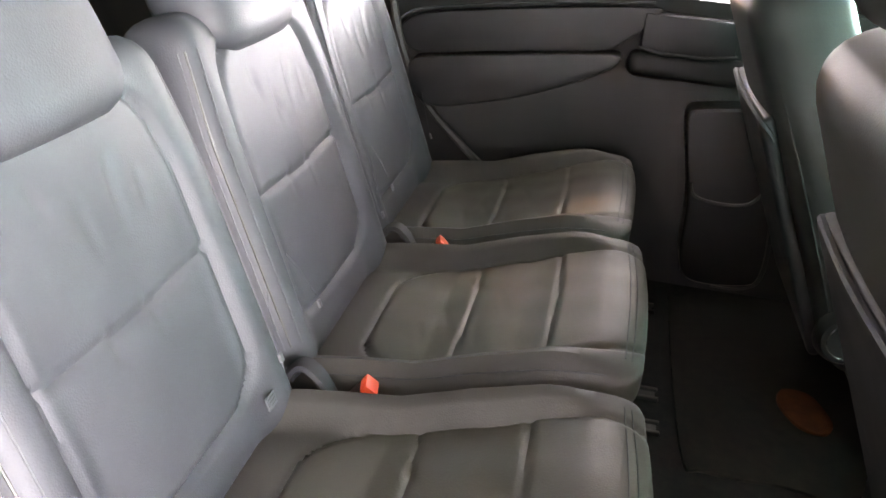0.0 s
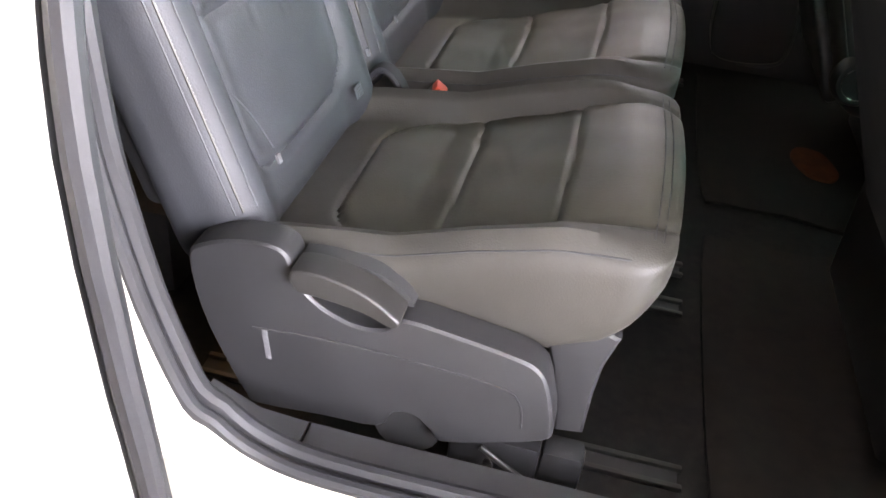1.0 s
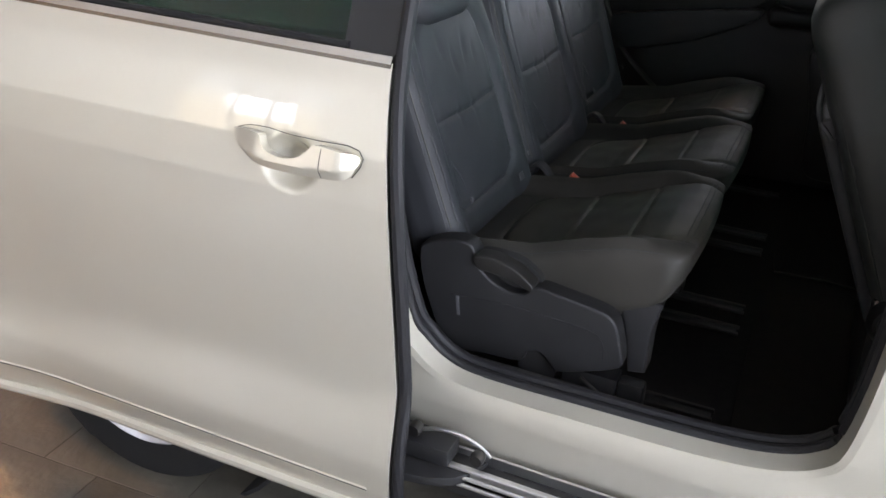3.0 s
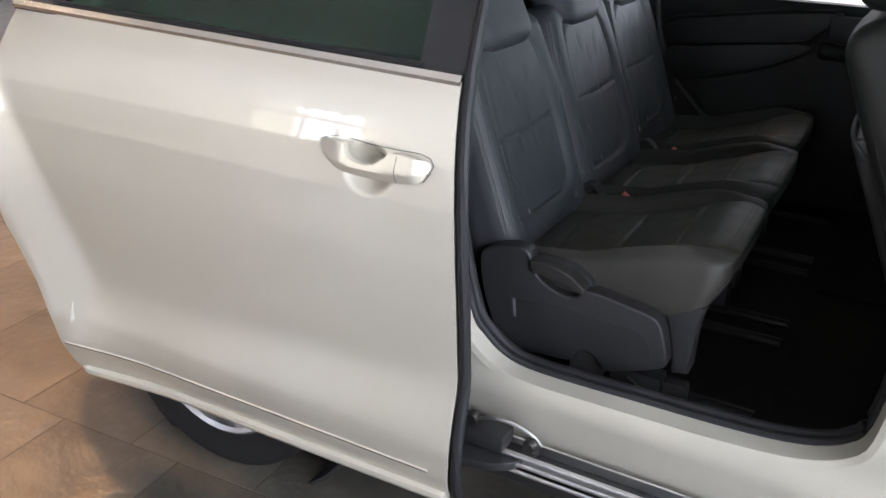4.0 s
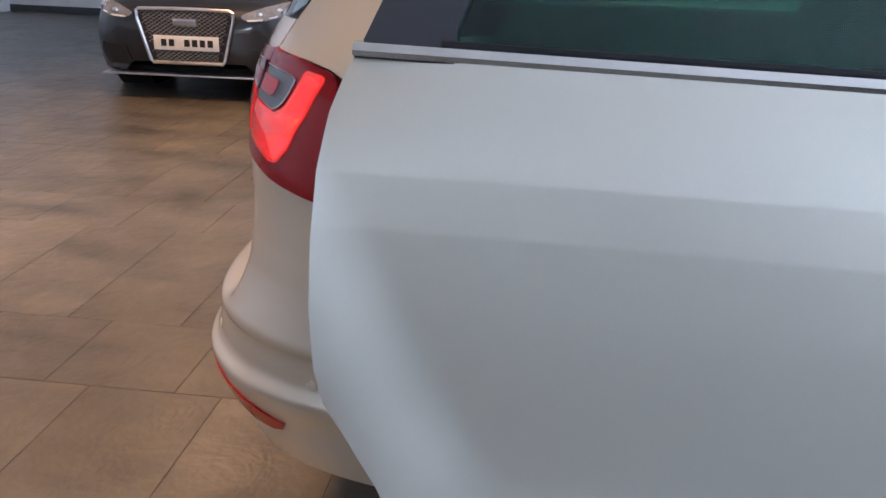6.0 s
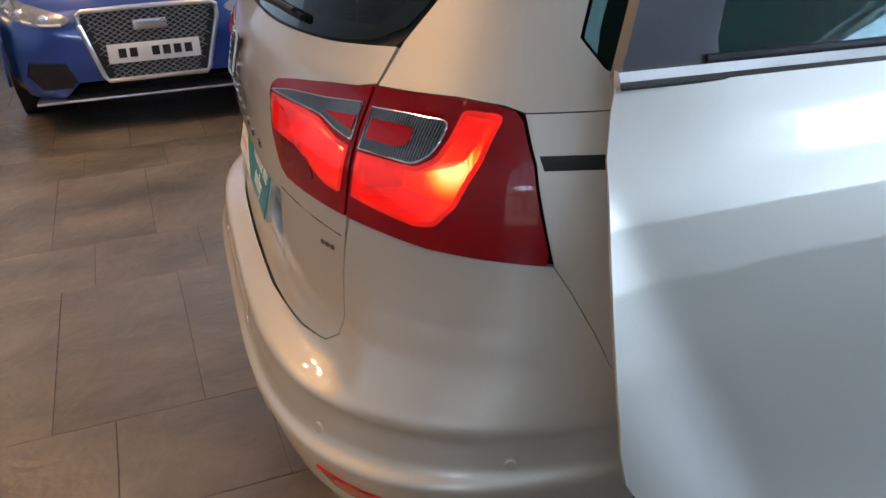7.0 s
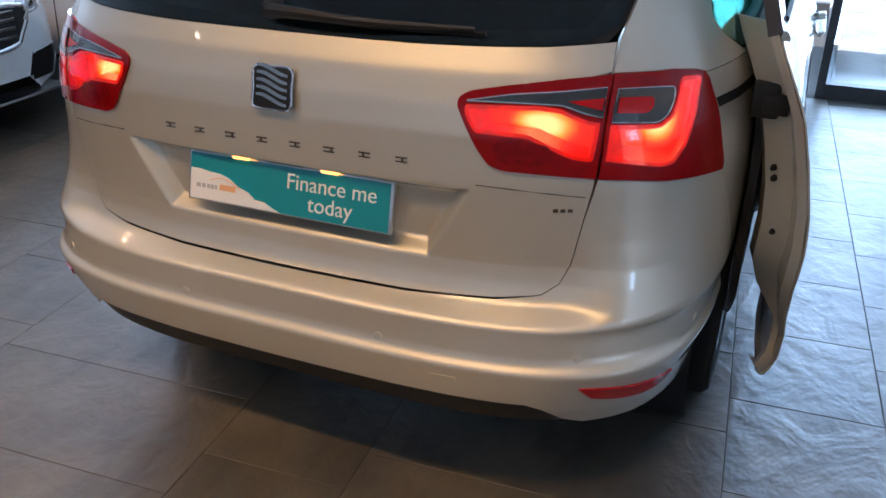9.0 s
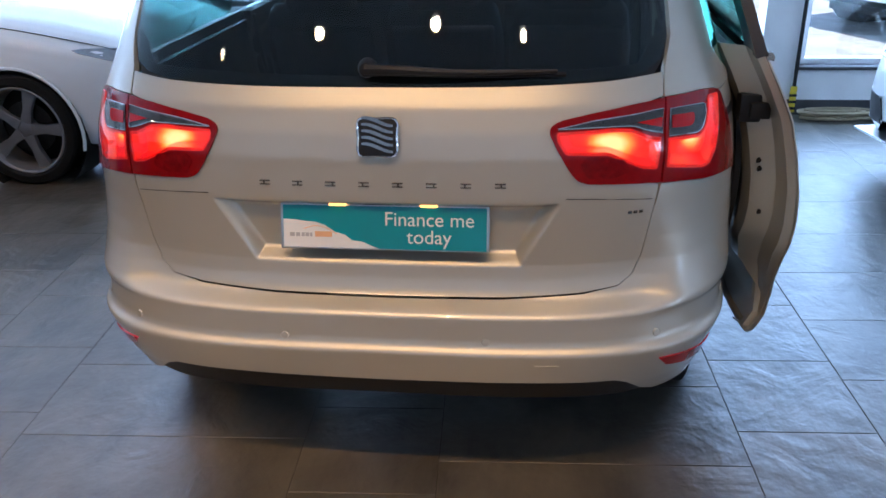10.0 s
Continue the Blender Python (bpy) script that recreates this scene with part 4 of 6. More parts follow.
OPEN_REAR = [(1.565, 1.10), (1.573, 0.99), (1.586, 0.887), (1.606, 0.78), (1.634, 0.67), (1.665, 0.595), (1.72, 0.548), (1.80, 0.532)]
OPEN_FRONT = [(2.0, 0.533), (2.22, 0.540), (2.34, 0.560), (2.405, 0.605), (2.428, 0.70), (2.44, 0.90), (2.44, 1.10)]


def sides():
    for sg in (1, -1):
        flip = (lambda p: p) if sg > 0 else mirrored
        back = arch(ARCH_Y, 134, 8, 12)
        if sg > 0:
            low = [("y", p.x, p.y) for p in smooth_line([(y, z, 0) for y, z in OPEN_REAR + OPEN_FRONT], 4)]
            quarter = [("y", 0.5890, 0.6255), ("y", 0.64, 0.60)] + back + [("y", 1.36, 0.36), ("y", 2.6, 0.36), ("y", 2.6, 1.10)] + low[::-1] + [("y", 1.0, 1.108), ("y", 0.390, 1.096), ("y", 0.396, 1.03), ("y", 0.406, 0.905), ("y", 0.4095, 0.885), ("y", 0.4588, 0.79), ("y", 0.4888, 0.72), ("y", 0.5335, 0.6673)]
        else:
            quarter = [("y", 0.5890, 0.6255), ("y", 0.64, 0.60)] + back + [("y", 1.36, 0.36), ("y", 2.6, 0.36), ("y", 2.6, 1.10), ("y", 1.0, 1.108), ("y", 0.390, 1.096), ("y", 0.396, 1.03), ("y", 0.406, 0.905), ("y", 0.4095, 0.885), ("y", 0.4588, 0.79), ("y", 0.4888, 0.72), ("y", 0.5335, 0.6673)]
        panel("side_panel", flip(outline(quarter)), PAINT, CAR, "champagne silver body side", thick=0.015, du=0.05, dv=0.03)
        # pillar at the tail, rail over the windows
        panel("rear_pillar", flip(outline([("x", 0.682, 1.120), ("x", 0.78, 1.1162), ("y", 0.364, 1.1078), ("y", 0.390, 1.098), ("y", 0.585, 1.1015), ("y", 0.50, 1.150), ("y", 0.475, 1.19), ("y", 0.52, 1.30), ("y", 0.60, 1.45), ("y", 0.70, 1.53), ("y", 0.72, 1.618), ("x", 0.60, 1.618), ("x", 0.648, 1.55), ("x", 0.683, 1.40), ("x", 0.698, 1.25), ("x", 0.682, 1.18)])), PAINT, CAR, "champagne silver rear pillar", thick=0.014, du=0.03, dv=0.03)
        panel("quarter_window", flip(outline([("y", 0.59, 1.114), ("y", 1.60, 1.114), ("y", 1.62, 1.53), ("y", 0.705, 1.53), ("y", 0.605, 1.45), ("y", 0.525, 1.30), ("y", 0.48, 1.19), ("y", 0.505, 1.150)])), GLASS_QUARTER, CAR, "green-tinted rear side window", out=-0.002, thick=0.005, du=0.1, dv=0.08)
        panel("cant_rail", flip(outline([("y", 0.705, 1.534), ("y", 2.75, 1.534), ("y", 2.72, 1.618), ("y", 0.72, 1.618)])), PAINT, CAR, "", thick=0.02, du=0.1, dv=0.03)
        # proud black strip: the shade inside the recessed track slot, put into colour
        panel("door_track", flip(outline([("y", 0.404, 1.022), ("y", 1.545, 1.014), ("y", 1.545, 1.036), ("y", 0.400, 1.042)])), BLACK, CAR, "black strip standing in for the recessed sliding door track", out=0.0025, thick=0.004, du=0.1, dv=0.02)
        # front half: lower side and wing, nose
        nose = [("y", 2.603, 0.36), ("y", FRONT_Y - 0.41, 0.35)] + arch(FRONT_Y, 176, 6, 12) + [("y", 4.32, 0.30), ("n", 0.6, 0.26), ("n", 0.0, 0.26), ("n", 0.0, 0.76), ("n", 0.5, 0.78), ("y", 4.30, 0.90), ("y", 3.7, 1.02), ("y", 3.35, 1.095), ("y", 2.603, 1.10)]
        panel("front_wing", flip(outline(nose)), PAINT, CAR, "champagne silver front wing and nose", thick=0.015, du=0.06, dv=0.04)
        panel("front_pillar", flip(outline([("y", 3.37, 1.09), ("n", 0.70, 1.10), ("n", 0.60, 1.615), ("y", 2.60, 1.615), ("y", 2.6, 1.536), ("y", 2.75, 1.50)])), PAINT, CAR, "", thick=0.02, du=0.05, dv=0.04)
        panel("front_side_window", flip(outline([("y", 2.56, 1.11), ("y", 3.34, 1.105), ("y", 2.74, 1.49), ("y", 2.58, 1.53)])), GLASS, CAR, "green-tinted front side window", out=-0.002, thick=0.005, du=0.1, dv=0.08)
        panel("centre_pillar", flip(outline([("y", 2.445, 1.105), ("y", 2.555, 1.105), ("y", 2.575, 1.53), ("y", 2.46, 1.53)])), BLACK, CAR, "black pillar between the doors", thick=0.06)
    panel("bonnet", outline([("n", 0.0, 0.765), ("n", 0.5, 0.785), ("n", 0.70, 0.90), ("n", 0.78, 1.03), ("n", 0.69, 1.085), ("n", 0.0, 1.085)]), PAINT, CAR, "champagne silver bonnet, right half", thick=0.012, du=0.05, dv=0.02)
    panel("bonnet", mirrored(outline([("n", 0.0, 0.765), ("n", 0.5, 0.785), ("n", 0.70, 0.90), ("n", 0.78, 1.03), ("n", 0.69, 1.085), ("n", 0.0, 1.085)])), PAINT, CAR, "champagne silver bonnet, left half", thick=0.012, du=0.05, dv=0.02)
    for f in (lambda p: p, mirrored):
        panel("windscreen", f(outline([("n", 0.0, 1.09), ("n", 0.69, 1.10), ("n", 0.59, 1.60), ("n", 0.0, 1.60)])), GLASS, CAR, "windscreen half", thick=0.005, du=0.1, dv=0.08)
    # roof: a crowned skin between the two rails
    bm, rows = bmesh.new(), []
    z0 = 1.615
    total = 2 * CORNER + at_z(NOSE, z0) - at_z(REAR, z0) - 2 * TURN
    for i in range(41):
        p = hull(total * i / 40, z0)
        rows.append([bm.verts.new((p.x * (k / 8), p.y, z0 + 0.085 * (1 - (k / 8) ** 2) * math.sin(math.pi * (i + 0.02) / 40.04) ** 0.5)) for k in range(-8, 9)])
    for a, b in zip(rows, rows[1:]):
        for k in range(16):
            bm.faces.new((a[k], a[k + 1], b[k + 1], b[k]))
    bmesh.ops.remove_doubles(bm, verts=bm.verts, dist=1e-5)
    bmesh.ops.recalc_face_normals(bm, faces=bm.faces)
    bmesh.ops.solidify(bm, geom=bm.faces[:], thickness=0.02)
    part("roof", bm, PAINT, CAR, "champagne silver roof")
    part("headlining", box(-0.70, 0.70, 0.55, 2.9, 1.56, 1.575), TRIM, CAR, "grey headlining")


def wheel(cx, cy, sg, parent, alloy=ALLOY, r=0.333, spokes=5, wide=False, rim=1.0):
    q = rim
    t = part("tyre", moved(lathe([(0.225 * q, -0.09), (0.27, -0.105), (r - 0.018, -0.10), (r - 0.004, -0.085), (r, -0.06), (r, 0.06), (r - 0.004, 0.085), (r - 0.018, 0.10), (0.27, 0.105), (0.225 * q, 0.09)], "x", 48, False), Matrix.Translation((cx, cy, r))), TYRE, parent, "black road tyre")
    pieces = [lathe([(0.222 * q, -0.09), (0.232 * q, -0.095), (0.232 * q, 0.092), (0.225 * q, 0.098), (0.214 * q, 0.09), (0.205 * q, 0.04), (0.205 * q, -0.08)], "x", 48, False), lathe([(0.0, 0.060), (0.03, 0.06), (0.055, 0.045), (0.06, 0.01)], "x", 24)]
    for k in range(spokes):
        a = 2 * math.pi * k / spokes
        for d in ((0.0,) if wide else (-0.11, 0.11)):
            if wide:
                sp = prism([(0.04, -0.034), (0.12, -0.024), (0.21 * q, -0.040), (0.21 * q, 0.040), (0.12, 0.024), (0.04, 0.034)], "x", 0.035, 0.066, 0.005)
            else:
                sp = prism([(0.045, -0.02), (0.21 * q, -0.016 + d * 0.22), (0.21 * q, 0.016 + d * 0.22), (0.045, 0.02)], "x", 0.035, 0.062, 0.004)
            pieces.append(moved(sp, Matrix.Rotation(a + d, 4, "X")))
    rim = merge(*pieces)
    m = Matrix.Translation((cx, cy, r)) @ (Matrix.Identity(4) if sg > 0 else Matrix.Rotation(math.pi, 4, "Z"))
    part("rim", moved(rim, m), alloy, t, "silver alloy rim")
    part("brake_disc", moved(lathe([(0.0, 0.0), (0.15, 0.0), (0.15, 0.012), (0.0, 0.014)], "x", 32), m), STEEL, t)
    return t


def mirrors():
    for sg in (1, -1):
        mr = part("door_mirror", moved(soft_box((0.22, 0.13, 0.17), 0.055, (6, 4, 4)), Matrix.Translation((sg * 1.07, 3.33, 1.12)) @ pose(0, 0, 0, 0, 0, -sg * 12)), PAINT, CAR, "silver door mirror")
        part("mirror_glass", moved(box(-0.085, 0.085, -0.004, 0.002, -0.06, 0.06, 0.002), Matrix.Translation((sg * 1.075, 3.262, 1.12)) @ pose(0, 0, 0, 0, 0, -sg * 12)), CHROME, mr, "mirror glass")
        part("mirror_foot", tube([(sg * 0.90, 3.36, 1.06), (sg * 1.0, 3.35, 1.08)], 0.025, 8), BLACK, mr)


def running_gear():
    for cy in (ARCH_Y, FRONT_Y):
        for sg in (1, -1):
            wheel(sg * 0.836, cy - (0.02 if cy == ARCH_Y else 0), sg, CAR)
            ring = lathe([(0.42, 0.56), (0.42, 0.885), (0.41, 0.885), (0.41, 0.57), (0.0, 0.565), (0.0, 0.56)], "x", 40)
            ring = moved(ring, Matrix.Translation((0, cy, ARCH_Z)) @ (Matrix.Identity(4) if sg > 0 else Matrix.Rotation(math.pi, 4, "Z")))
            part("wheel_well", ring, WELL, CAR, "black wheel well")
    part("underbody", box(-0.62, 0.62, 0.30, 4.6, 0.22, 0.28), WELL, CAR, "dark underbody")


tail()
tail_lamps()
tail_details()
sides()
running_gear()
mirrors()

# ---------------------------------------------------------------- the open sliding door
DOOR_X = ([0.24, 0.28, 0.34, 0.42, 0.50, 0.58, 0.68, 0.80, 0.92, 1.00, 1.06, 1.11, 1.16, 1.20], [1.000, 1.018, 1.036, 1.046, 1.047, 1.046, 1.048, 1.050, 1.046, 1.037, 1.024, 1.008, 0.985, 0.97])
DOOR_ARCH = [(0.418, 0.70), (0.430, 0.642), (0.466, 0.580), (0.515, 0.495), (0.552, 0.405), (0.576, 0.325), (0.598, 0.264), (0.66, 0.252)]
DOOR_BACK = [(0.457, 1.166), (0.440, 1.13), (0.424, 1.08), (0.414, 1.00), (0.410, 0.90), (0.411, 0.80)]
FLARE_LINE = [(0.24, 0.95), (0.31, 0.80), (0.38, 0.66), (0.45, 0.54), (0.50, 0.44), (0.56, 0.34), (0.62, 0.30), (1.0, 0.325), (1.7, 0.365)]


def from_line(y, z, line):
    best = 9.0
    for (ay, az), (by, bz) in zip(line, line[1:]):
        dy, dz = by - ay, bz - az
        t = max(0, min(1, ((y - ay) * dy + (z - az) * dz) / (dy * dy + dz * dz)))
        best = min(best, math.hypot(y - ay - t * dy, z - az - t * dz))
    return best


def door_x(y, z):
    x = float(np.interp(z, *DOOR_X)) - 0.02 * sstep((0.62 - y) / 0.3) * sstep((z - 1.00) / 0.17)
    d = from_line(y, z, FLARE_LINE)
    x += (0.028 + 0.018 * sstep((0.90 - y) / 0.45)) * sstep((0.22 - d) / 0.19)
    # the tail end stands further out, most of all at its lower tip
    x += sstep((0.85 - y) / 0.40) * (0.006 * sstep((z - 0.60) / 0.15) * sstep((1.12 - z) / 0.12) + 0.024 * sstep((0.52 - z) / 0.26))
    e = math.hypot((y - 1.490) / 0.062, (z - 0.967) / 0.053)
    if e < 1:
        x -= 0.036 * sstep((1 - e) / 0.75)
    return x


def door_upper_x(z):
    return 0.975 - (z - 1.16) * 0.33


def sliding_door():
    edge = [(1.693, 0.285), (1.700, 0.42), (1.699, 0.58), (1.690, 0.75), (1.677, 0.92), (1.664, 1.06), (1.655, 1.145)] + DOOR_BACK + DOOR_ARCH + [(1.1, 0.272)]
    door = part("sliding_door", sheet(edge, lambda y, z: (door_x(y, z), y, z), 0.0125, 0.011, 0.004, lambda c: Vector((1, 0, 0)), (np.arange(1.421, 1.562, 0.0037), np.arange(0.906, 1.030, 0.0036))), PAINT, CAR, "champagne silver sliding door, slid open")
    # inner metal: return flange along the rear edge, then the inner panel
    line = DOOR_BACK + DOOR_ARCH
    bm, rows = bmesh.new(), []
    for y, z in line:
        x = door_x(y, z)
        k, w = sstep((z - 0.30) / 0.2), 0.24 + 0.76 * sstep((z - 0.40) / 0.14)
        rows.append([bm.verts.new(p) for p in ((x - 0.006, y + 0.004, z), (x - 0.026 * w, y + 0.02, z + 0.004), (x - 0.038 * w, y + 0.08 * k + 0.02, z + 0.01), (x - 0.100 * w, y + 0.115 * k + 0.02, z + 0.012), (x - 0.112 * w, y + 0.16 * k + 0.03, z + 0.015))])
    for a, b in zip(rows, rows[1:]):
        for k in range(4):
            bm.faces.new((a[k], a[k + 1], b[k + 1], b[k]))
    bmesh.ops.recalc_face_normals(bm, faces=bm.faces)
    bmesh.ops.solidify(bm, geom=bm.faces[:], thickness=0.002)
    part("rear_flange", bm, PAINT, door, "painted inner flange of the door")
    for y, z in ((0.515, 0.86), (0.515, 0.835), (0.535, 0.79), (0.525, 0.70)):
        m = Matrix.Translation((door_x(0.45, z) - 0.068, y + 0.012, z)) @ pose(0, 0, 0, 90, 0, 35)
        part("bolt", moved(lathe([(0.0, 0.006), (0.006, 0.006), (0.0075, 0.002), (0.009, 0.0)], "z", 12), m), BLACK, door)
    part("lock_bracket", merge(box(0.955, 1.01, 0.50, 0.56, 0.985, 1.03, 0.006), box(0.93, 0.99, 0.52, 0.58, 0.97, 1.05, 0.008)), BLACK, door, "black lock and roller bracket")
    inner = [(1.60, 0.33), (1.60, 1.14), (0.64, 1.16), (0.60, 1.0), (0.59, 0.75), (0.64, 0.56), (0.70, 0.42), (0.78, 0.33)]
    part("inner_panel", sheet(inner, lambda y, z: (float(np.interp(z, *DOOR_X)) - 0.10 + 0.05 * sstep((y - 1.5) / 0.1), y, z), 0.1, 0.06, 0.02, lambda c: Vector((-1, 0, 0))), BLACK, door, "black inner door trim")
    part("inner_sill", box(0.862, 0.945, 0.62, 1.62, 1.10, 1.155, 0.02, 3), BLACK, door, "black padded top of the door trim")
    # front edge with its seal
    edge_y = lambda z: float(np.interp(z, [0.285, 0.42, 0.58, 0.75, 0.92, 1.06, 1.145], [1.693, 1.700, 1.699, 1.690, 1.677, 1.664, 1.655]))
    front = [(door_x(1.65, z) - 0.004, edge_y(z) + 0.002, z) for z in np.linspace(0.295, 1.14, 24)]
    part("front_edge", sheet([(-0.055, 0.295), (-0.003, 0.295), (-0.003, 1.14), (-0.055, 1.14)], lambda x, z: (door_x(1.65, z) + x, edge_y(z) - 0.003, z), 0.03, 0.05, 0.008, lambda c: Vector((0, 1, 0))), BLACK, door, "black front edge of the door")
    part("edge_seal", tube([(x - 0.010, y + 0.010, z) for x, y, z in front] + [(door_upper_x(z) - 0.004, 1.664, z) for z in np.linspace(1.16, 1.55, 10)], 0.012, 10), RUBBER, door, "thick black rubber edge seal")
    # waist strip
    strip = [bmesh_strip(y) for y in np.linspace(0.452, 1.655, 25)]
    bm, prev = bmesh.new(), None
    for pts in strip:
        ring = [bm.verts.new(p) for p in pts]
        if prev:
            for k in range(len(ring)):
                bm.faces.new((prev[k], prev[(k + 1) % len(ring)], ring[(k + 1) % len(ring)], ring[k]))
        else:
            bm.faces.new(ring[::-1])
        prev = ring
    bm.faces.new(prev)
    bmesh.ops.recalc_face_normals(bm, faces=bm.faces)
    part("waist_strip", bm, POLISHED, door, "bright polished waist strip")
    part("strip_line", tube([Vector(bmesh_strip(y)[1]) + Vector((-0.001, 0, -0.0015)) for y in np.linspace(0.455, 1.652, 25)], 0.0017, 6), RUBBER, door)
    # window frame and glass
    up = lambda y, z: (door_upper_x(z), y, z)
    rear = [(0.460, 1.170), (0.60, 1.172), (0.60, 1.20), (0.70, 1.47), (0.76, 1.52), (1.60, 1.545), (1.655, 1.55), (1.655, 1.585), (0.70, 1.56), (0.62, 1.50), (0.53, 1.33)]
    part("window_frame", sheet(rear, up, 0.08, 0.05, 0.03, lambda c: Vector((1, 0, 0))), GLOSS_BLACK, door, "gloss black window frame", smooth=False)
    part("front_post", sheet([(1.560, 1.152), (1.655, 1.150), (1.655, 1.552), (1.575, 1.548)], up, 0.08, 0.05, 0.03, lambda c: Vector((1, 0, 0))), BLACK, door, "matt black front window post", smooth=False)
    part("door_glass", sheet([(0.575, 1.165), (1.575, 1.148), (1.59, 1.55), (0.75, 1.53), (0.69, 1.48)], lambda y, z: (door_upper_x(z) - 0.012, y, z), 0.2, 0.1, 0.004, lambda c: Vector((1, 0, 0))), GLASS, door, "green-tinted door glass", smooth=False)
    part("glass_rubber", tube([(door_upper_x(z) + 0.001, y, z) for y, z in ((0.58, 1.178), (1.0, 1.171), (1.57, 1.160))], 0.006, 6), RUBBER, door)
    # grab handle
    bar = smooth2([(1.383, 1.008), (1.41, 1.015), (1.447, 1.017), (1.454, 1.004), (1.466, 0.991), (1.495, 0.986), (1.523, 0.991), (1.544, 1.006), (1.556, 1.016), (1.600, 1.013), (1.620, 1.008), (1.628, 0.999), (1.623, 0.985), (1.609, 0.967), (1.564, 0.961), (1.49, 0.959), (1.427, 0.966), (1.396, 0.982)], 3)

    def bar_x(y, z):
        ridge = 0.976 + 0.010 * ((y - 1.50) / 0.12) ** 2
        end = sstep((y - 1.380) / 0.07) * sstep((1.632 - y) / 0.03)
        return 1.046 + 0.026 * end - (0.22 * (z - ridge) if z > ridge else 0.55 * (ridge - z)), y, z

    h = part("door_handle", sheet(bar, bar_x, 0.008, 0.0045, 0.020, lambda c: Vector((1, 0, 0))), PAINT, door, "silver bar door handle")
    part("handle_gap", tube([(door_x(y, z) + 0.0015, y, z) for y, z in smooth2([(1.381, 1.008), (1.41, 1.0175), (1.447, 1.019)], 4, False)] + [(1.047, y, z) for y, z in ((1.50, 1.0195), (1.556, 1.0185))] + [(door_x(y, z) + 0.0015, y, z) for y, z in ((1.600, 1.0155), (1.622, 1.0105), (1.6305, 0.999), (1.6255, 0.984), (1.611, 0.965))], 0.0008, 5), COVER, h)
    part("key_cover_line", tube([Vector(bar_x(1.567 + 0.10 * max(0, z - 0.99) ** 1.0, z)) for z in np.linspace(0.963, 1.013, 12)], 0.0007, 5), TRIM, h)
    # lower seam line above the bottom edge
    part("bottom_seam", tube([(door_x(y, z) + 0.0005, y, z) for y, z in zip(np.linspace(0.585, 1.65, 40), np.linspace(0.338, 0.352, 40))], 0.0014, 6), TRIM, door)
    part("seam_edge", tube([(door_x(y, z + 0.004) + 0.0006, y, z + 0.004) for y, z in zip(np.linspace(0.585, 1.65, 40), np.linspace(0.338, 0.352, 40))], 0.0022, 6), PAINT, door, "bright painted edge along the seam")
    lip = smooth_line([(door_x(y, z) + 0.001, y, z) for y, z in ((0.612, 0.266), (0.66, 0.259), (0.90, 0.268), (1.20, 0.278), (1.50, 0.286), (1.688, 0.292))], 6)
    part("bottom_lip", tube(lip, [0.004 + 0.011 * sstep(k / 4) for k in range(len(lip))], 10), PAINT, door, "rounded painted lip along the lower edge")
    # arm that carries the door on the sill
    arm = part("carrier_arm", prism(smooth2([(0.80, 1.60), (1.02, 1.60), (1.03, 1.72), (1.00, 1.80), (0.93, 1.84), (0.90, 1.80), (0.93, 1.74), (0.92, 1.68)], 3), "z", 0.372, 0.392, 0.004), BLACK, door, "black carrier arm between door and sill")
    part("arm_block", box(0.93, 0.99, 1.66, 1.78, 0.396, 0.435, 0.008), BLACK, arm)
    hook = smooth_line([(0.955, 1.70, 0.436), (0.955, 1.74, 0.452), (0.95, 1.79, 0.450), (0.945, 1.83, 0.432), (0.95, 1.85, 0.42)], 5)
    part("steel_hook", tube(hook, 0.004, 8), SATIN, arm, "bright steel hook")
    for y, z in ((1.70, 0.446), (1.83, 0.424)):
        part("roller", moved(lathe([(0.0, -0.012), (0.012, -0.012), (0.015, 0.0), (0.012, 0.012), (0.0, 0.012)], "x", 16), Matrix.Translation((0.965, y, z))), STEEL, arm)


def bmesh_strip(y):
    k = (y - 0.452) / 1.203
    z = 1.168 - 0.022 * k
    x = float(np.interp(z, *DOOR_X))
    return [(x - 0.012, y, z - 0.011), (x + 0.004, y, z - 0.010), (x + 0.0055, y, z - 0.002), (x - 0.001, y, z + 0.009), (x - 0.012, y, z + 0.010)]


sliding_door()


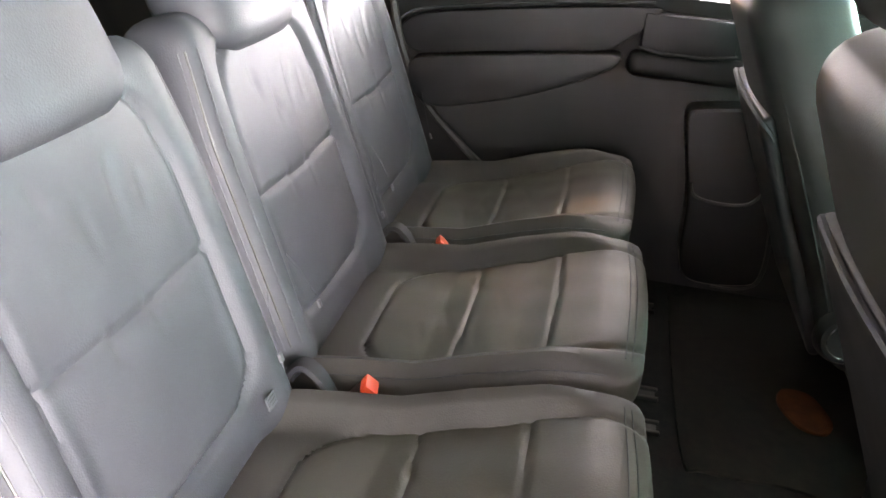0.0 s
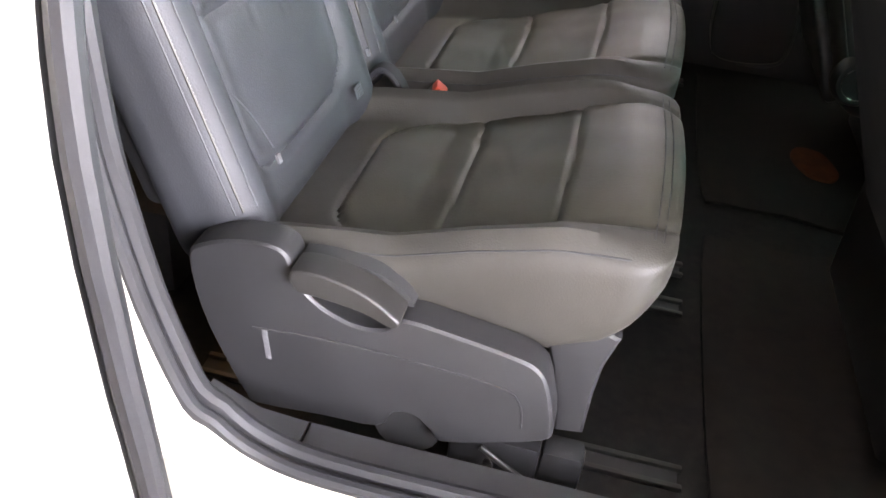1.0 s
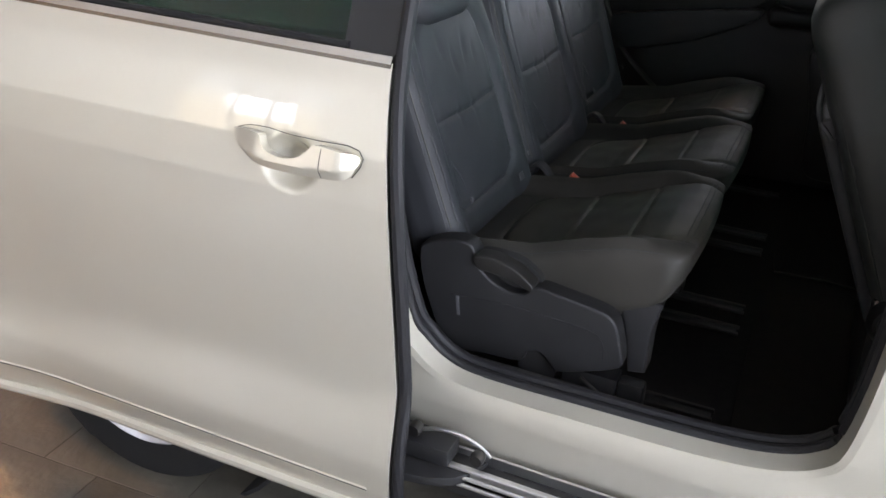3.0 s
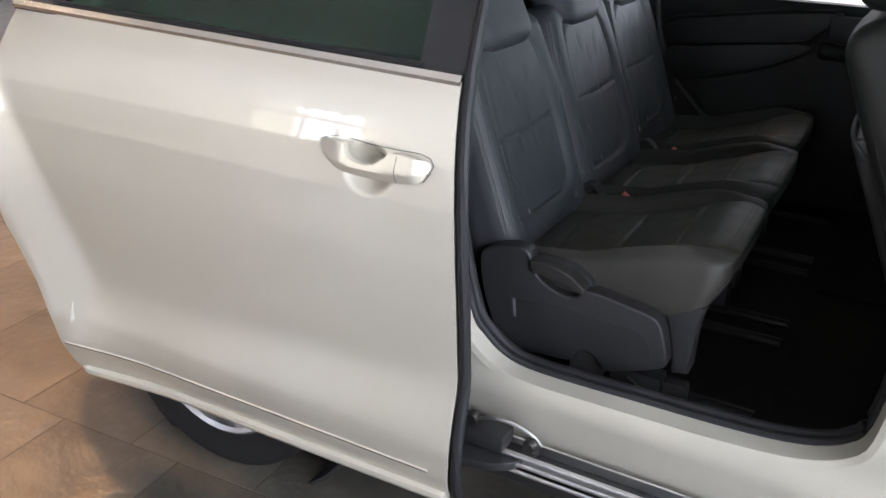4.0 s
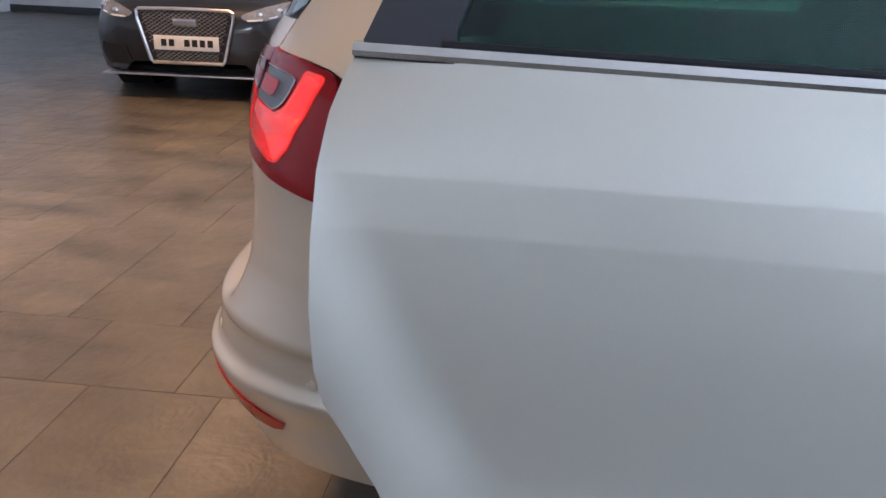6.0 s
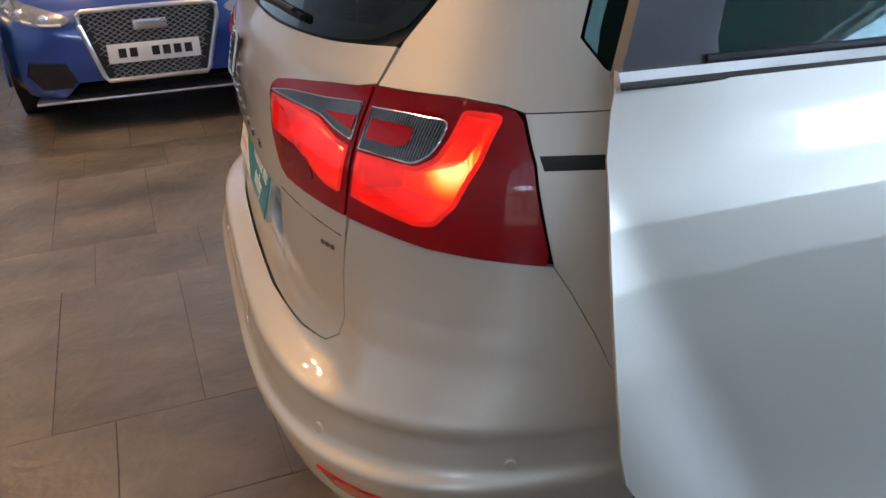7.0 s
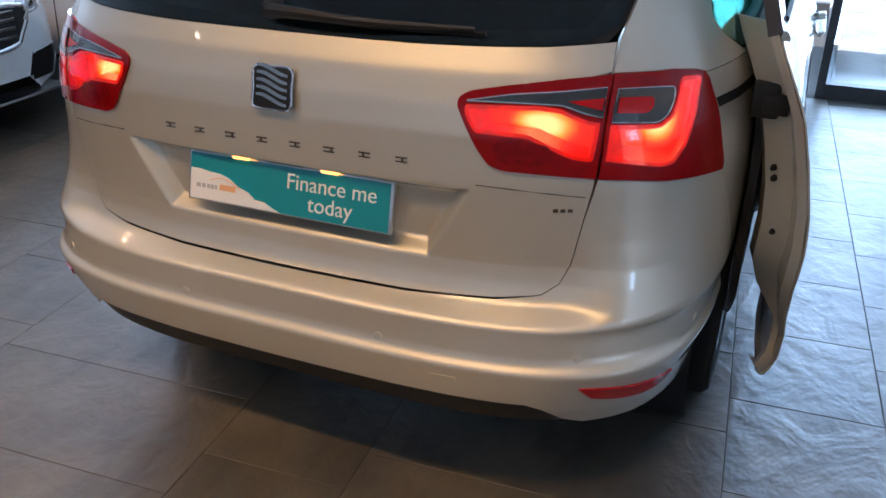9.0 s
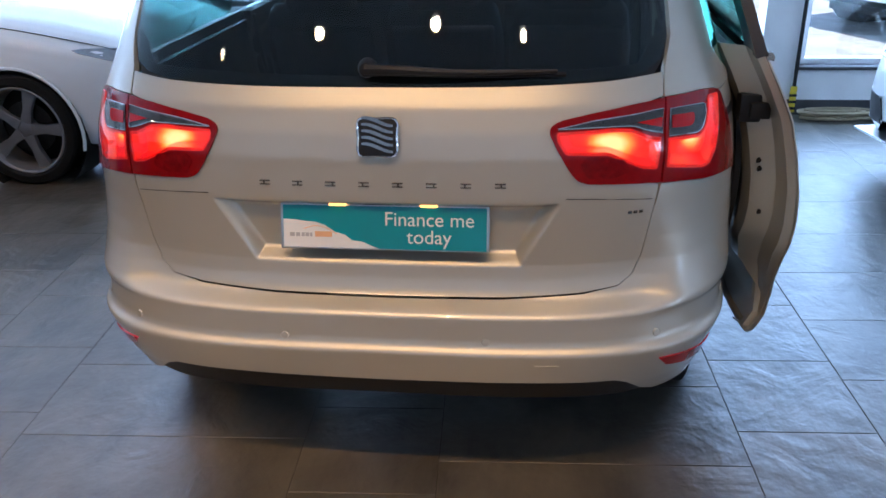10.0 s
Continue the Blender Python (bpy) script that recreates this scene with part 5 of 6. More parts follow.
# ---------------------------------------------------------------- door opening and cabin shell
def opening():
    path = smooth_line([(0, y, z) for y, z in [(1.60, 1.52), (1.585, 1.3)] + OPEN_REAR + OPEN_FRONT + [(2.44, 1.3), (2.41, 1.52)]], 4)
    bm, rows = bmesh.new(), []
    for i, p in enumerate(path):
        x = hull(s_at("y", p.y, p.z), p.z).x
        inn = Vector((0, 2.0 - p.y, 1.0 - p.z)).normalized()
        rows.append([bm.verts.new(q) for q in ((x - 0.004, p.y, p.z), (x - 0.012, *(p + inn * 0.004).yz), (x - 0.055, *(p + inn * 0.004).yz), (x - 0.088, *(p + inn * 0.008).yz), (x - 0.094, *(p - inn * 0.012).yz))])
    for a, b in zip(rows, rows[1:]):
        for k in range(4):
            bm.faces.new((a[k], a[k + 1], b[k + 1], b[k]))
    bmesh.ops.recalc_face_normals(bm, faces=bm.faces)
    bmesh.ops.solidify(bm, geom=bm.faces[:], thickness=0.004)
    j = part("door_jamb", bm, WELL, CAR, "dark grey trim round the door opening")
    flange, rows = bmesh.new(), []
    for p in path:
        x = hull(s_at("y", p.y, p.z), p.z).x
        inn = Vector((0, 2.0 - p.y, 1.0 - p.z)).normalized()
        rows.append([flange.verts.new(q) for q in ((x - 0.001, *(p - inn * 0.006).yz), (x - 0.003, *(p + inn * 0.006).yz), (x - 0.042, *(p + inn * 0.012).yz))])
    for a, b in zip(rows, rows[1:]):
        for k in range(2):
            flange.faces.new((a[k], a[k + 1], b[k + 1], b[k]))
    bmesh.ops.recalc_face_normals(flange, faces=flange.faces)
    bmesh.ops.solidify(flange, geom=flange.faces[:], thickness=0.002)
    part("painted_flange", flange, PAINT, j, "champagne silver painted flange")
    for off, r, name in ((0.050, 0.010, "outer_seal"), (0.074, 0.012, "inner_seal")):
        pts = []
        for p in path:
            x = hull(s_at("y", p.y, p.z), p.z).x
            inn = Vector((0, 2.0 - p.y, 1.0 - p.z)).normalized()
            q = p + inn * 0.014
            pts.append((x - off, q.y, q.z))
        part(name, tube(pts, r, 10), RUBBER, j, "black rubber door seal")
    # sill tread plates with a joint
    for y0, y1 in ((1.62, 1.742), (1.746, 2.40)):
        part("tread_plate", sheet([(0.765, y0), (0.858, y0), (0.858, y1), (0.765, y1)], lambda x, y: (x, y, 0.505 + 0.02 * sstep((x - 0.80) / 0.06) + 0.035 * sstep((1.72 - y) / 0.10) ** 2 + 0.02 * sstep((y - 2.25) / 0.15)), 0.02, 0.06, 0.004, lambda c: Vector((0, 0, 1))), TRIM, j, "dark grey sill tread")
    # lower running track on the sill
    tr = part("lower_track", merge(box(0.925, 0.975, 1.62, 2.60, 0.375, 0.381), box(0.968, 0.975, 1.62, 2.60, 0.381, 0.400), box(0.925, 0.931, 1.62, 2.60, 0.381, 0.405)), SATIN, CAR, "silver lower running track of the door", smooth=False)
    for x, z in ((0.978, 0.398), (0.984, 0.384), (0.986, 0.368)):
        part("track_ridge", tube([(x, 1.62, z), (x, 2.60, z)], 0.004, 8), SATIN, tr)
    part("track_foot", box(0.90, 0.98, 1.60, 2.62, 0.335, 0.362, 0.004), BLACK, tr, "black lower edge of the sill")
    part("track_groove", box(0.9315, 0.9675, 1.62, 2.60, 0.3812, 0.384), BLACK, tr, smooth=False)


def cabin():
    part("cabin_floor", box(-0.80, 0.80, 0.50, 3.7, 0.40, 0.445), CARPET, CAR, "black carpeted cabin floor")
    part("load_floor", box(-0.55, 0.55, 0.22, 1.45, 0.46, 0.60, 0.01), CARPET, CAR, "black carpeted load floor")
    mat_line = smooth2([(0.12, 2.24), (0.66, 2.24), (0.72, 2.28), (0.73, 2.6), (0.10, 2.6), (0.07, 2.4), (0.07, 2.28)], 5)
    part("floor_mat", prism(mat_line, "z", 0.446, 0.454, 0.003), MAT_PILE, CAR, "dark brown floor mat")
    part("floor_mat", prism([(-x, y) for x, y in mat_line][::-1], "z", 0.446, 0.454, 0.003), MAT_PILE, CAR, "dark brown floor mat")
    part("bulkhead", box(-0.78, 0.78, 3.55, 3.62, 0.3, 1.05), WELL, CAR, "dark bulkhead")
    dash = soft_box((1.40, 0.42, 0.36), 0.10, (10, 4, 4))
    part("dashboard", moved(dash, Matrix.Translation((0, 3.35, 0.92))), BLACK, CAR, "black dashboard")
    # far door trim with upper pad, arm rest, ash tray recess and bin
    trim = part("door_trim", sheet([(1.45, 0.43), (2.65, 0.43), (2.65, 1.132), (1.50, 1.132)], lambda y, z: (-0.800 + 0.02 * sstep((z - 1.0) / 0.12), y, z), 0.08, 0.06, 0.03, lambda c: Vector((1, 0, 0))), FAR_TRIM, CAR, "dark grey trim of the far door")
    part("upper_pad", prism(smooth2([(1.53, 0.985), (1.54, 1.02), (1.60, 1.045), (1.85, 1.083), (2.08, 1.108), (2.10, 1.09), (2.04, 1.03), (1.98, 1.0), (1.75, 0.972), (1.58, 0.95)], 4), "x", -0.80, -0.765, 0.012, 3), PAD, trim, "black padded upper panel")
    ar = prism(smooth2([(1.56, 0.925), (1.60, 0.948), (1.80, 0.978), (2.00, 1.002), (2.035, 0.992), (1.99, 0.955), (1.86, 0.895), (1.74, 0.858), (1.63, 0.835), (1.575, 0.86)], 4), "x", -0.80, -0.735, 0.012, 3)
    part("arm_rest", ar, PAD, trim, "black arm rest")
    # highlight along the edge of the glossy pad, put in as a pale line
    part("pad_outline", tube([(-0.768, y, z) for y, z in smooth2([(1.60, 0.83), (1.54, 0.90), (1.515, 0.98), (1.53, 1.025), (1.60, 1.055), (1.85, 1.094), (2.09, 1.118)], 5, False)], 0.003, 6), STITCH_GLINT, trim, "thin pale line drawn as the highlight round the pad")
    tray = part("ash_tray", box(-0.79, -0.762, 2.07, 2.28, 1.012, 1.10, 0.012, 3), PAD, trim, "black pull recess")
    part("tray_lip", tube([(-0.758, 2.07, 1.022), (-0.752, 2.12, 1.015), (-0.752, 2.22, 1.016), (-0.758, 2.28, 1.024)], 0.004, 8), COVER, tray)
    part("pull_cup", moved(soft_box((0.05, 0.30, 0.06), 0.024, (2, 8, 3)), Matrix.Translation((-0.780, 2.20, 0.985))), BLACK, trim)
    binb = prism(smooth2([(2.28, 0.50), (2.40, 0.505), (2.435, 0.54), (2.43, 0.66), (2.40, 0.80), (2.365, 0.90), (2.33, 0.925), (2.24, 0.915), (2.20, 0.90), (2.205, 0.84), (2.235, 0.70), (2.245, 0.56)], 4), "x", -0.80, -0.715, 0.012, 3)
    b = part("storage_bin", binb, PAD, trim, "black storage bin low on the door")
    part("bin_rim", tube([(-0.712, y, z) for y, z in smooth2([(2.235, 0.745), (2.25, 0.715), (2.31, 0.705), (2.37, 0.715), (2.40, 0.76)], 5, False)], 0.004, 6), COVER, b)
    part("bin_edge", tube([(-0.712, y, z) for y, z in smooth2([(2.365, 0.90), (2.40, 0.80), (2.432, 0.66), (2.437, 0.54), (2.40, 0.503), (2.33, 0.498)], 5, False)], 0.003, 6), COVER, b)
    part("clip", box(-0.765, -0.745, 2.315, 2.335, 0.49, 0.508, 0.003), LABEL, trim, "small white clip")
    # right-hand trims either side of the opening
    part("rear_side_trim", sheet([(0.6, 0.43), (1.50, 0.43), (1.48, 1.10), (0.6, 1.10)], lambda y, z: (0.80, y, z), 0.2, 0.2, 0.02, lambda c: Vector((-1, 0, 0))), WELL, CAR, "dark side trim behind the door")
    part("rear_side_trim", sheet([(0.5, 0.43), (1.48, 0.43), (1.50, 1.10), (0.5, 1.10)], lambda y, z: (-0.80, y, z), 0.2, 0.2, 0.02, lambda c: Vector((1, 0, 0))), FAR_TRIM, CAR, "dark side trim")
    part("front_side_trim", sheet([(2.45, 0.43), (3.5, 0.43), (3.4, 1.08), (2.45, 1.10)], lambda y, z: (0.79, y, z), 0.2, 0.2, 0.02, lambda c: Vector((-1, 0, 0))), BLACK, CAR)
    part("front_side_trim", sheet([(2.66, 0.43), (3.5, 0.43), (3.4, 1.08), (2.66, 1.10)], lambda y, z: (-0.79, y, z), 0.2, 0.2, 0.02, lambda c: Vector((1, 0, 0))), BLACK, CAR)


opening()
cabin()

# ---------------------------------------------------------------- seats


def groove(d, depth=0.007, w=0.0075):
    return depth * math.exp(-(d / w) ** 2)


def roundrect(x, y, hx, hy, r):
    """Signed distance to a rounded rectangle."""
    qx, qy = abs(x) - hx + r, abs(y) - hy + r
    return math.hypot(max(qx, 0), max(qy, 0)) + min(max(qx, qy), 0) - r


CU_SIZE, CU_R, CU_BACK = (0.456, 0.50, 0.20), 0.042, -0.04
CU_EDGE = ([0.0, 0.03, 0.09, 0.16, 0.25, 0.34, 0.40, 0.46], [0.270, 0.276, 0.285, 0.294, 0.326, 0.352, 0.358, 0.357])
CU_UNDER = ([0.0, 0.20, 0.357, 0.405, 0.435, 0.46], [0.150, 0.160, 0.188, 0.214, 0.250, 0.300])


def crease(x, y, ax, ay, bx, by, w, depth):
    """A soft fold in the leather along a short line."""
    dx, dy = bx - ax, by - ay
    t = max(0.0, min(1.0, ((x - ax) * dx + (y - ay) * dy) / (dx * dx + dy * dy)))
    d = math.hypot(x - ax - t * dx, y - ay - t * dy)
    return depth * math.sin(math.pi * min(0.95, max(0.05, t))) * math.exp(-(d / w) ** 2)


CU_FOLDS = [(-0.02, 0.16, 0.10, 0.19, 0.006, 0.0020), (0.03, 0.13, 0.13, 0.15, 0.006, 0.0018), (-0.12, 0.18, -0.04, 0.22, 0.007, 0.0020), (-0.06, 0.24, 0.06, 0.27, 0.006, 0.0016), (0.04, 0.22, 0.14, 0.23, 0.005, 0.0018), (-0.13, 0.28, -0.03, 0.26, 0.006, 0.0014)]


def cushion_shape(q):
    """The padded block: dished between raised side rolls, with a deep skirt that rises to the front."""
    x, v, w = q.x, (q.y + CU_SIZE[1] / 2) / CU_SIZE[1], (q.z + CU_SIZE[2] / 2) / CU_SIZE[2]
    y = CU_BACK + v * CU_SIZE[1]
    edge, under = float(np.interp(y, *CU_EDGE)), float(np.interp(y, *CU_UNDER))
    dish = 0.030 * sstep((0.44 - y) / 0.16)
    d = roundrect(x, y - 0.275, 0.163, 0.215, 0.085)
    top = edge - dish * sstep((0.205 - abs(x)) / 0.055) + 0.010 * math.exp(-((abs(x) - 0.192) / 0.022) ** 2) * sstep((0.42 - y) / 0.06)
    top -= groove(d, 0.0045, 0.006)
    if d < 0:
        top += 0.010 * math.cos(min(1, abs(x) / 0.163) * math.pi / 2)
        for c in (0.206 - 0.34 * x * x, 0.336 - 0.20 * x * x):
            top -= groove(y - c, 0.0042, 0.0042)
        top -= 0.6 * sum(crease(x, y, *f) for f in CU_FOLDS)
        top += 0.0006 * math.sin(x * 61 + y * 23) * math.sin(y * 47 - x * 13)
    z = under + (top - under) * w
    x *= 1 - 0.035 * sstep((0.5 - w) / 0.5) + 0.012 * math.sin(math.pi * w) * sstep((y - 0.2) / 0.2)
    y += 0.010 * (1 - (x / 0.23) ** 2) * sstep((v - 0.85) / 0.15)
    return Vector((x, y, z))


BACK_FOLDS = [(-0.05, 0.15, -0.035, 0.06, 0.009, 0.0045), (0.02, 0.13, 0.015, 0.05, 0.008, 0.0035), (0.07, 0.16, 0.06, 0.09, 0.008, 0.0030), (-0.02, 0.02, -0.03, -0.07, 0.008, 0.0028), (0.05, 0.01, 0.045, -0.06, 0.007, 0.0022), (-0.09, 0.12, -0.085, 0.06, 0.008, 0.0026)]


def backrest_shape(q):
    x, y, z = q.x, q.y, q.z - 0.025
    t = max(0.0, (z + 0.24) / 0.48)
    x *= 1 - 0.09 * sstep((t - 0.62) / 0.38)
    if y > 0:
        wide = 0.160 - 0.022 * sstep((t - 0.6) / 0.4)
        d = roundrect(x, z + 0.005, wide, 0.205, 0.06)
        y += 0.024 * sstep((abs(x) - 0.125) / 0.075) * (1 - t * 0.55) - 0.006
        y -= groove(d, 0.008, 0.008)
        if d < 0:
            y -= groove(z - (-0.018 + 0.25 * x * x), 0.005, 0.006)
            y += 0.006 * math.cos(x / wide * math.pi / 2)
            y -= sum(crease(x, z, *f) for f in BACK_FOLDS)
            y += 0.0012 * math.sin(x * 55 + z * 19) * math.sin(z * 37)
    return Vector((x, y, q.z))


def head_shape(q):
    x, y, z = q
    x *= 1 - 0.10 * sstep((z + 0.02) / 0.12) - 0.06 * sstep((-z - 0.05) / 0.05)
    y += 0.02 * (1 - (x / 0.15) ** 2) * (1 if y > 0 else 0.3) - 0.012 * (z / 0.1)
    return Vector((x, y, z))


LEAN = 19.0


def rear_seat(cx, outer, label, buckled=True, y0=1.65):
    st = thing("rear_seat", (cx, y0, 0.445), label, "car seat", "second-row seats")
    cu = soft_box(CU_SIZE, CU_R, (80, 88, 8), cushion_shape)
    pad = part("cushion", cu, LEATHER_IN, st, "black leather cushion with three stitched panels")
    pad.data.materials.append(LEATHER_ROLL)
    for f in pad.data.polygons:
        if f.normal.z < 0.3 or roundrect(f.center.x, f.center.y - 0.275, 0.163, 0.215, 0.085) > 0:
            f.material_index = 1
    base = Matrix.Translation((0, -0.035, 0.285)) @ pose(0, 0, 0, LEAN)
    part("backrest", moved(soft_box((0.462, 0.115, 0.545), 0.046, (76, 5, 92), backrest_shape), base @ Matrix.Translation((0, -0.03, 0.1975))), LEATHER, st, "dark grey leather backrest with stitched panels")
    part("back_shell", moved(soft_box((0.40, 0.05, 0.40), 0.02, (6, 3, 6)), base @ Matrix.Translation((0, -0.090, 0.21))), BLACK, st, "black hard back shell")
    part("headrest", moved(soft_box((0.275, 0.105, 0.195), 0.048, (14, 6, 10), head_shape), base @ Matrix.Translation((0, -0.022, 0.492))), LEATHER, st, "dark grey leather headrest")
    part("headrest_seam", moved(tube([(x, 0.026 - 0.03 * (x / 0.13) ** 2, -0.075 + 0.02 * (x / 0.13) ** 2) for x in np.linspace(-0.125, 0.125, 12)], 0.0025, 6), base @ Matrix.Translation((0, 0.008, 0.492))), LEATHER_IN, st)
    for x in (-0.06, 0.06):
        part("headrest_post", moved(tube([(x, -0.035, 0.38), (x, -0.035, 0.48)], 0.006, 8), base), BLACK, st)
    # stitched edges, laid on the padded shapes
    back_m = base @ Matrix.Translation((0, -0.03, 0.1975))
    for sg in (-1, 1):
        for deg in (28, 40, 62):
            c, n = math.cos(radians(deg)), math.sin(radians(deg))
            pts = [backrest_shape(Vector((sg * (0.185 + 0.0465 * c), 0.0115 + 0.0465 * n, z))) for z in np.linspace(-0.19, 0.225, 24)]
            part("stitching" if deg != 40 else "edge_seam", moved(tube(pts, 0.0011 if deg != 40 else 0.0016, 5), back_m), STITCH_GLINT if deg != 40 else LEATHER_IN, st)
        pts = [cushion_shape(Vector((sg * (0.186 + 0.0422 * 0.80), y, 0.058 + 0.0422 * 0.60))) for y in np.linspace(-0.17, 0.206, 28)]
        part("piping", tube(pts, 0.0012, 5), LEATHER, st)
    for deg in (52, 66):
        c, n = math.cos(radians(deg)), math.sin(radians(deg))
        pts = [cushion_shape(Vector((x, 0.208 + 0.0422 * c, 0.058 + 0.0422 * n))) for x in np.linspace(-0.185, 0.185, 24)]
        part("front_piping", tube(pts, 0.0010, 5), LEATHER, st)
    # seams of piping at the foot of the backrest, with little strap anchors
    for sg in (-1, 1):
        c = [(sg * 0.205, 0.048, 0.09), (sg * 0.185, 0.050, 0.055), (sg * 0.170, 0.052, 0.01)]
        part("zip_line", moved(tube(smooth_line(c, 5), 0.0008, 5), base @ Matrix.Translation((0, 0.012, 0.05))), LEATHER, st)
        part("anchor_tag", moved(box(-0.004, 0.004, -0.002, 0.002, -0.006, 0.006, 0.001), base @ Matrix.Translation((sg * 0.168, 0.064, 0.045))), TAG, st, "small white tag")
    # frame under the cushion, legs and rails
    part("frame", box(-0.20, 0.20, 0.03, 0.36, 0.12, 0.20, 0.02), BLACK, st, "black seat frame")
    for x in (-0.19, 0.174):
        leg = prism([(0.381, 0.078), (0.416, 0.084), (0.416, 0.15), (0.419, 0.195), (0.430, 0.240), (0.400, 0.250), (0.345, 0.230), (0.360, 0.185), (0.374, 0.13)], "x", x - 0.022, x + 0.046, 0.009, 3)
        part("front_leg", leg, COVER, st, "grey plastic front leg")
        part("rear_leg", box(x - 0.01, x + 0.03, 0.02, 0.10, 0.02, 0.22, 0.006), BLACK, st)
    # belt buckles beside the seat
    if buckled:
        x, y = -0.236, 0.092
        b = part("buckle", moved(box(-0.017, 0.017, -0.010, 0.010, -0.06, 0.022, 0.005), Matrix.Translation((x, y, 0.256)) @ pose(0, 0, 0, -38, 0, 12)), BLACK, st, "black belt buckle")
        part("button", moved(box(-0.0155, 0.0155, -0.0105, 0.0115, 0.0200, 0.034, 0.003), Matrix.Translation((x, y, 0.256)) @ pose(0, 0, 0, -38, 0, 12)), BUCKLE, b, "red release button")
        web = smooth_line([(-0.226, -0.02, 0.250), (-0.230, 0.012, 0.298), (-0.226, 0.042, 0.290), (-0.233, 0.066, 0.240)], 6)
        part("belt_stalk", merge(*[tube([(x + dx, y, z) for x, y, z in web], 0.006, 6) for dx in (-0.009, -0.003, 0.003, 0.009)]), RUBBER, st, "grey webbing loop")
    side_line = [(-0.056, 0.262), (-0.040, 0.284), (0.000, 0.300), (0.040, 0.304), (0.062, 0.294), (0.074, 0.262), (0.102, 0.234), (0.142, 0.219), (0.174, 0.224), (0.195, 0.243), (0.261, 0.236), (0.322, 0.226), (0.348, 0.216), (0.363, 0.193), (0.379, 0.130), (0.368, 0.109), (0.310, 0.085), (0.254, 0.067), (0.240, 0.080), (0.218, 0.099), (0.192, 0.096), (0.174, 0.067), (0.108, 0.062), (0.020, 0.055), (0.004, 0.068), (-0.020, 0.118), (-0.046, 0.190)]
    side = prism(smooth2(side_line[::-1], 3), "x", 0.226, 0.272, 0.009, 3)
    if outer:
        lb = part("seat_label", moved(box(-0.012, 0.012, -0.001, 0.001, -0.009, 0.009), base @ Matrix.Translation((-0.150, 0.040, -0.005))), TAG, st, "small pale printed label", smooth=False)
        for k in range(3):
            part("print_bar", moved(box(-0.009, 0.009 - 0.003 * k, 0.0011, 0.0014, 0.004 - 0.005 * k, 0.006 - 0.005 * k), base @ Matrix.Translation((-0.150, 0.040, -0.005))), BLACK, lb, smooth=False)
        part("side_cover", side, COVER, st, "grey plastic side cover")
        part("cover_crease", tube([(0.2718, y, z) for y, z in smooth2([(0.018, 0.182), (0.112, 0.189), (0.218, 0.187), (0.312, 0.179), (0.336, 0.160), (0.343, 0.125)], 6, False)], 0.0014, 6), WELL, st)
        lever = prism(smooth2([(0.070, 0.286), (0.108, 0.290), (0.155, 0.277), (0.187, 0.256), (0.194, 0.248), (0.186, 0.239), (0.150, 0.252), (0.100, 0.259), (0.076, 0.262)], 3), "x", 0.246, 0.287, 0.006, 3)
        part("recline_lever", lever, LEVER, st, "dark grey recline lever")
        part("lever_recess", prism(smooth2([(0.062, 0.275), (0.105, 0.285), (0.165, 0.275), (0.200, 0.245), (0.174, 0.215), (0.142, 0.210), (0.100, 0.225)], 3), "x", 0.224, 0.246), WELL, st, "dark recess under the lever")
        part("lever_screw", moved(lathe([(0.0, 0.004), (0.004, 0.003), (0.0045, 0.0)], "x", 10), Matrix.Translation((0.262, 0.090, 0.236))), STEEL, st)
        part("scuff_mark", moved(box(-0.0008, 0.0006, -0.0035, 0.0035, -0.022, 0.022, 0.0004), Matrix.Translation((0.2718, 0.035, 0.160)) @ pose(0, 0, 0, 6)), TAG, st, "pale scuff mark")
        part("wheel_cut", moved(lathe([(0.0, 0.0), (0.042, 0.0), (0.042, 0.012), (0.0, 0.012)], "x", 20), Matrix.Translation((0.240, 0.207, 0.060))), WELL, st)
        part("side_mount", merge(box(0.205, 0.255, 0.26, 0.372, 0.012, 0.075, 0.008), box(0.215, 0.252, 0.372, 0.425, 0.0, 0.072, 0.010)), BLACK, st, "black floor mount")
        part("mount_clip", tube(smooth_line([(0.257, 0.300, 0.062), (0.262, 0.325, 0.050), (0.262, 0.350, 0.034), (0.258, 0.362, 0.022)], 5), 0.004, 8), STEEL, st, "steel clip")
        part("mount_bolt", moved(lathe([(0.0, 0.03), (0.012, 0.03), (0.014, 0.0)], "x", 14), Matrix.Translation((0.25, 0.31, 0.035))), CHROME, st)
    return st


rear_seat(0.482, True, "dark grey leather second-row seat beside the open door")
rear_seat(0.0, False, "dark grey leather middle second-row seat")
rear_seat(-0.47, False, "dark grey leather second-row seat by the far door", False, 1.632)


def seat_rail(x):
    r = thing("seat_rail", (x, 1.95, 0.446), "steel seat rail let into the black carpet", "seat rail", "seat rails")
    for dx in (-0.016, 0.016):
        part("lip", box(dx - 0.004, dx + 0.004, -0.4, 0.255, 0.0, 0.009, 0.002), STEEL, r)
    part("groove", box(-0.012, 0.012, -0.4, 0.25, -0.002, 0.003), BLACK, r, smooth=False)


for rx in (0.66, 0.30, 0.19, -0.17, -0.28, -0.64):
    seat_rail(rx)


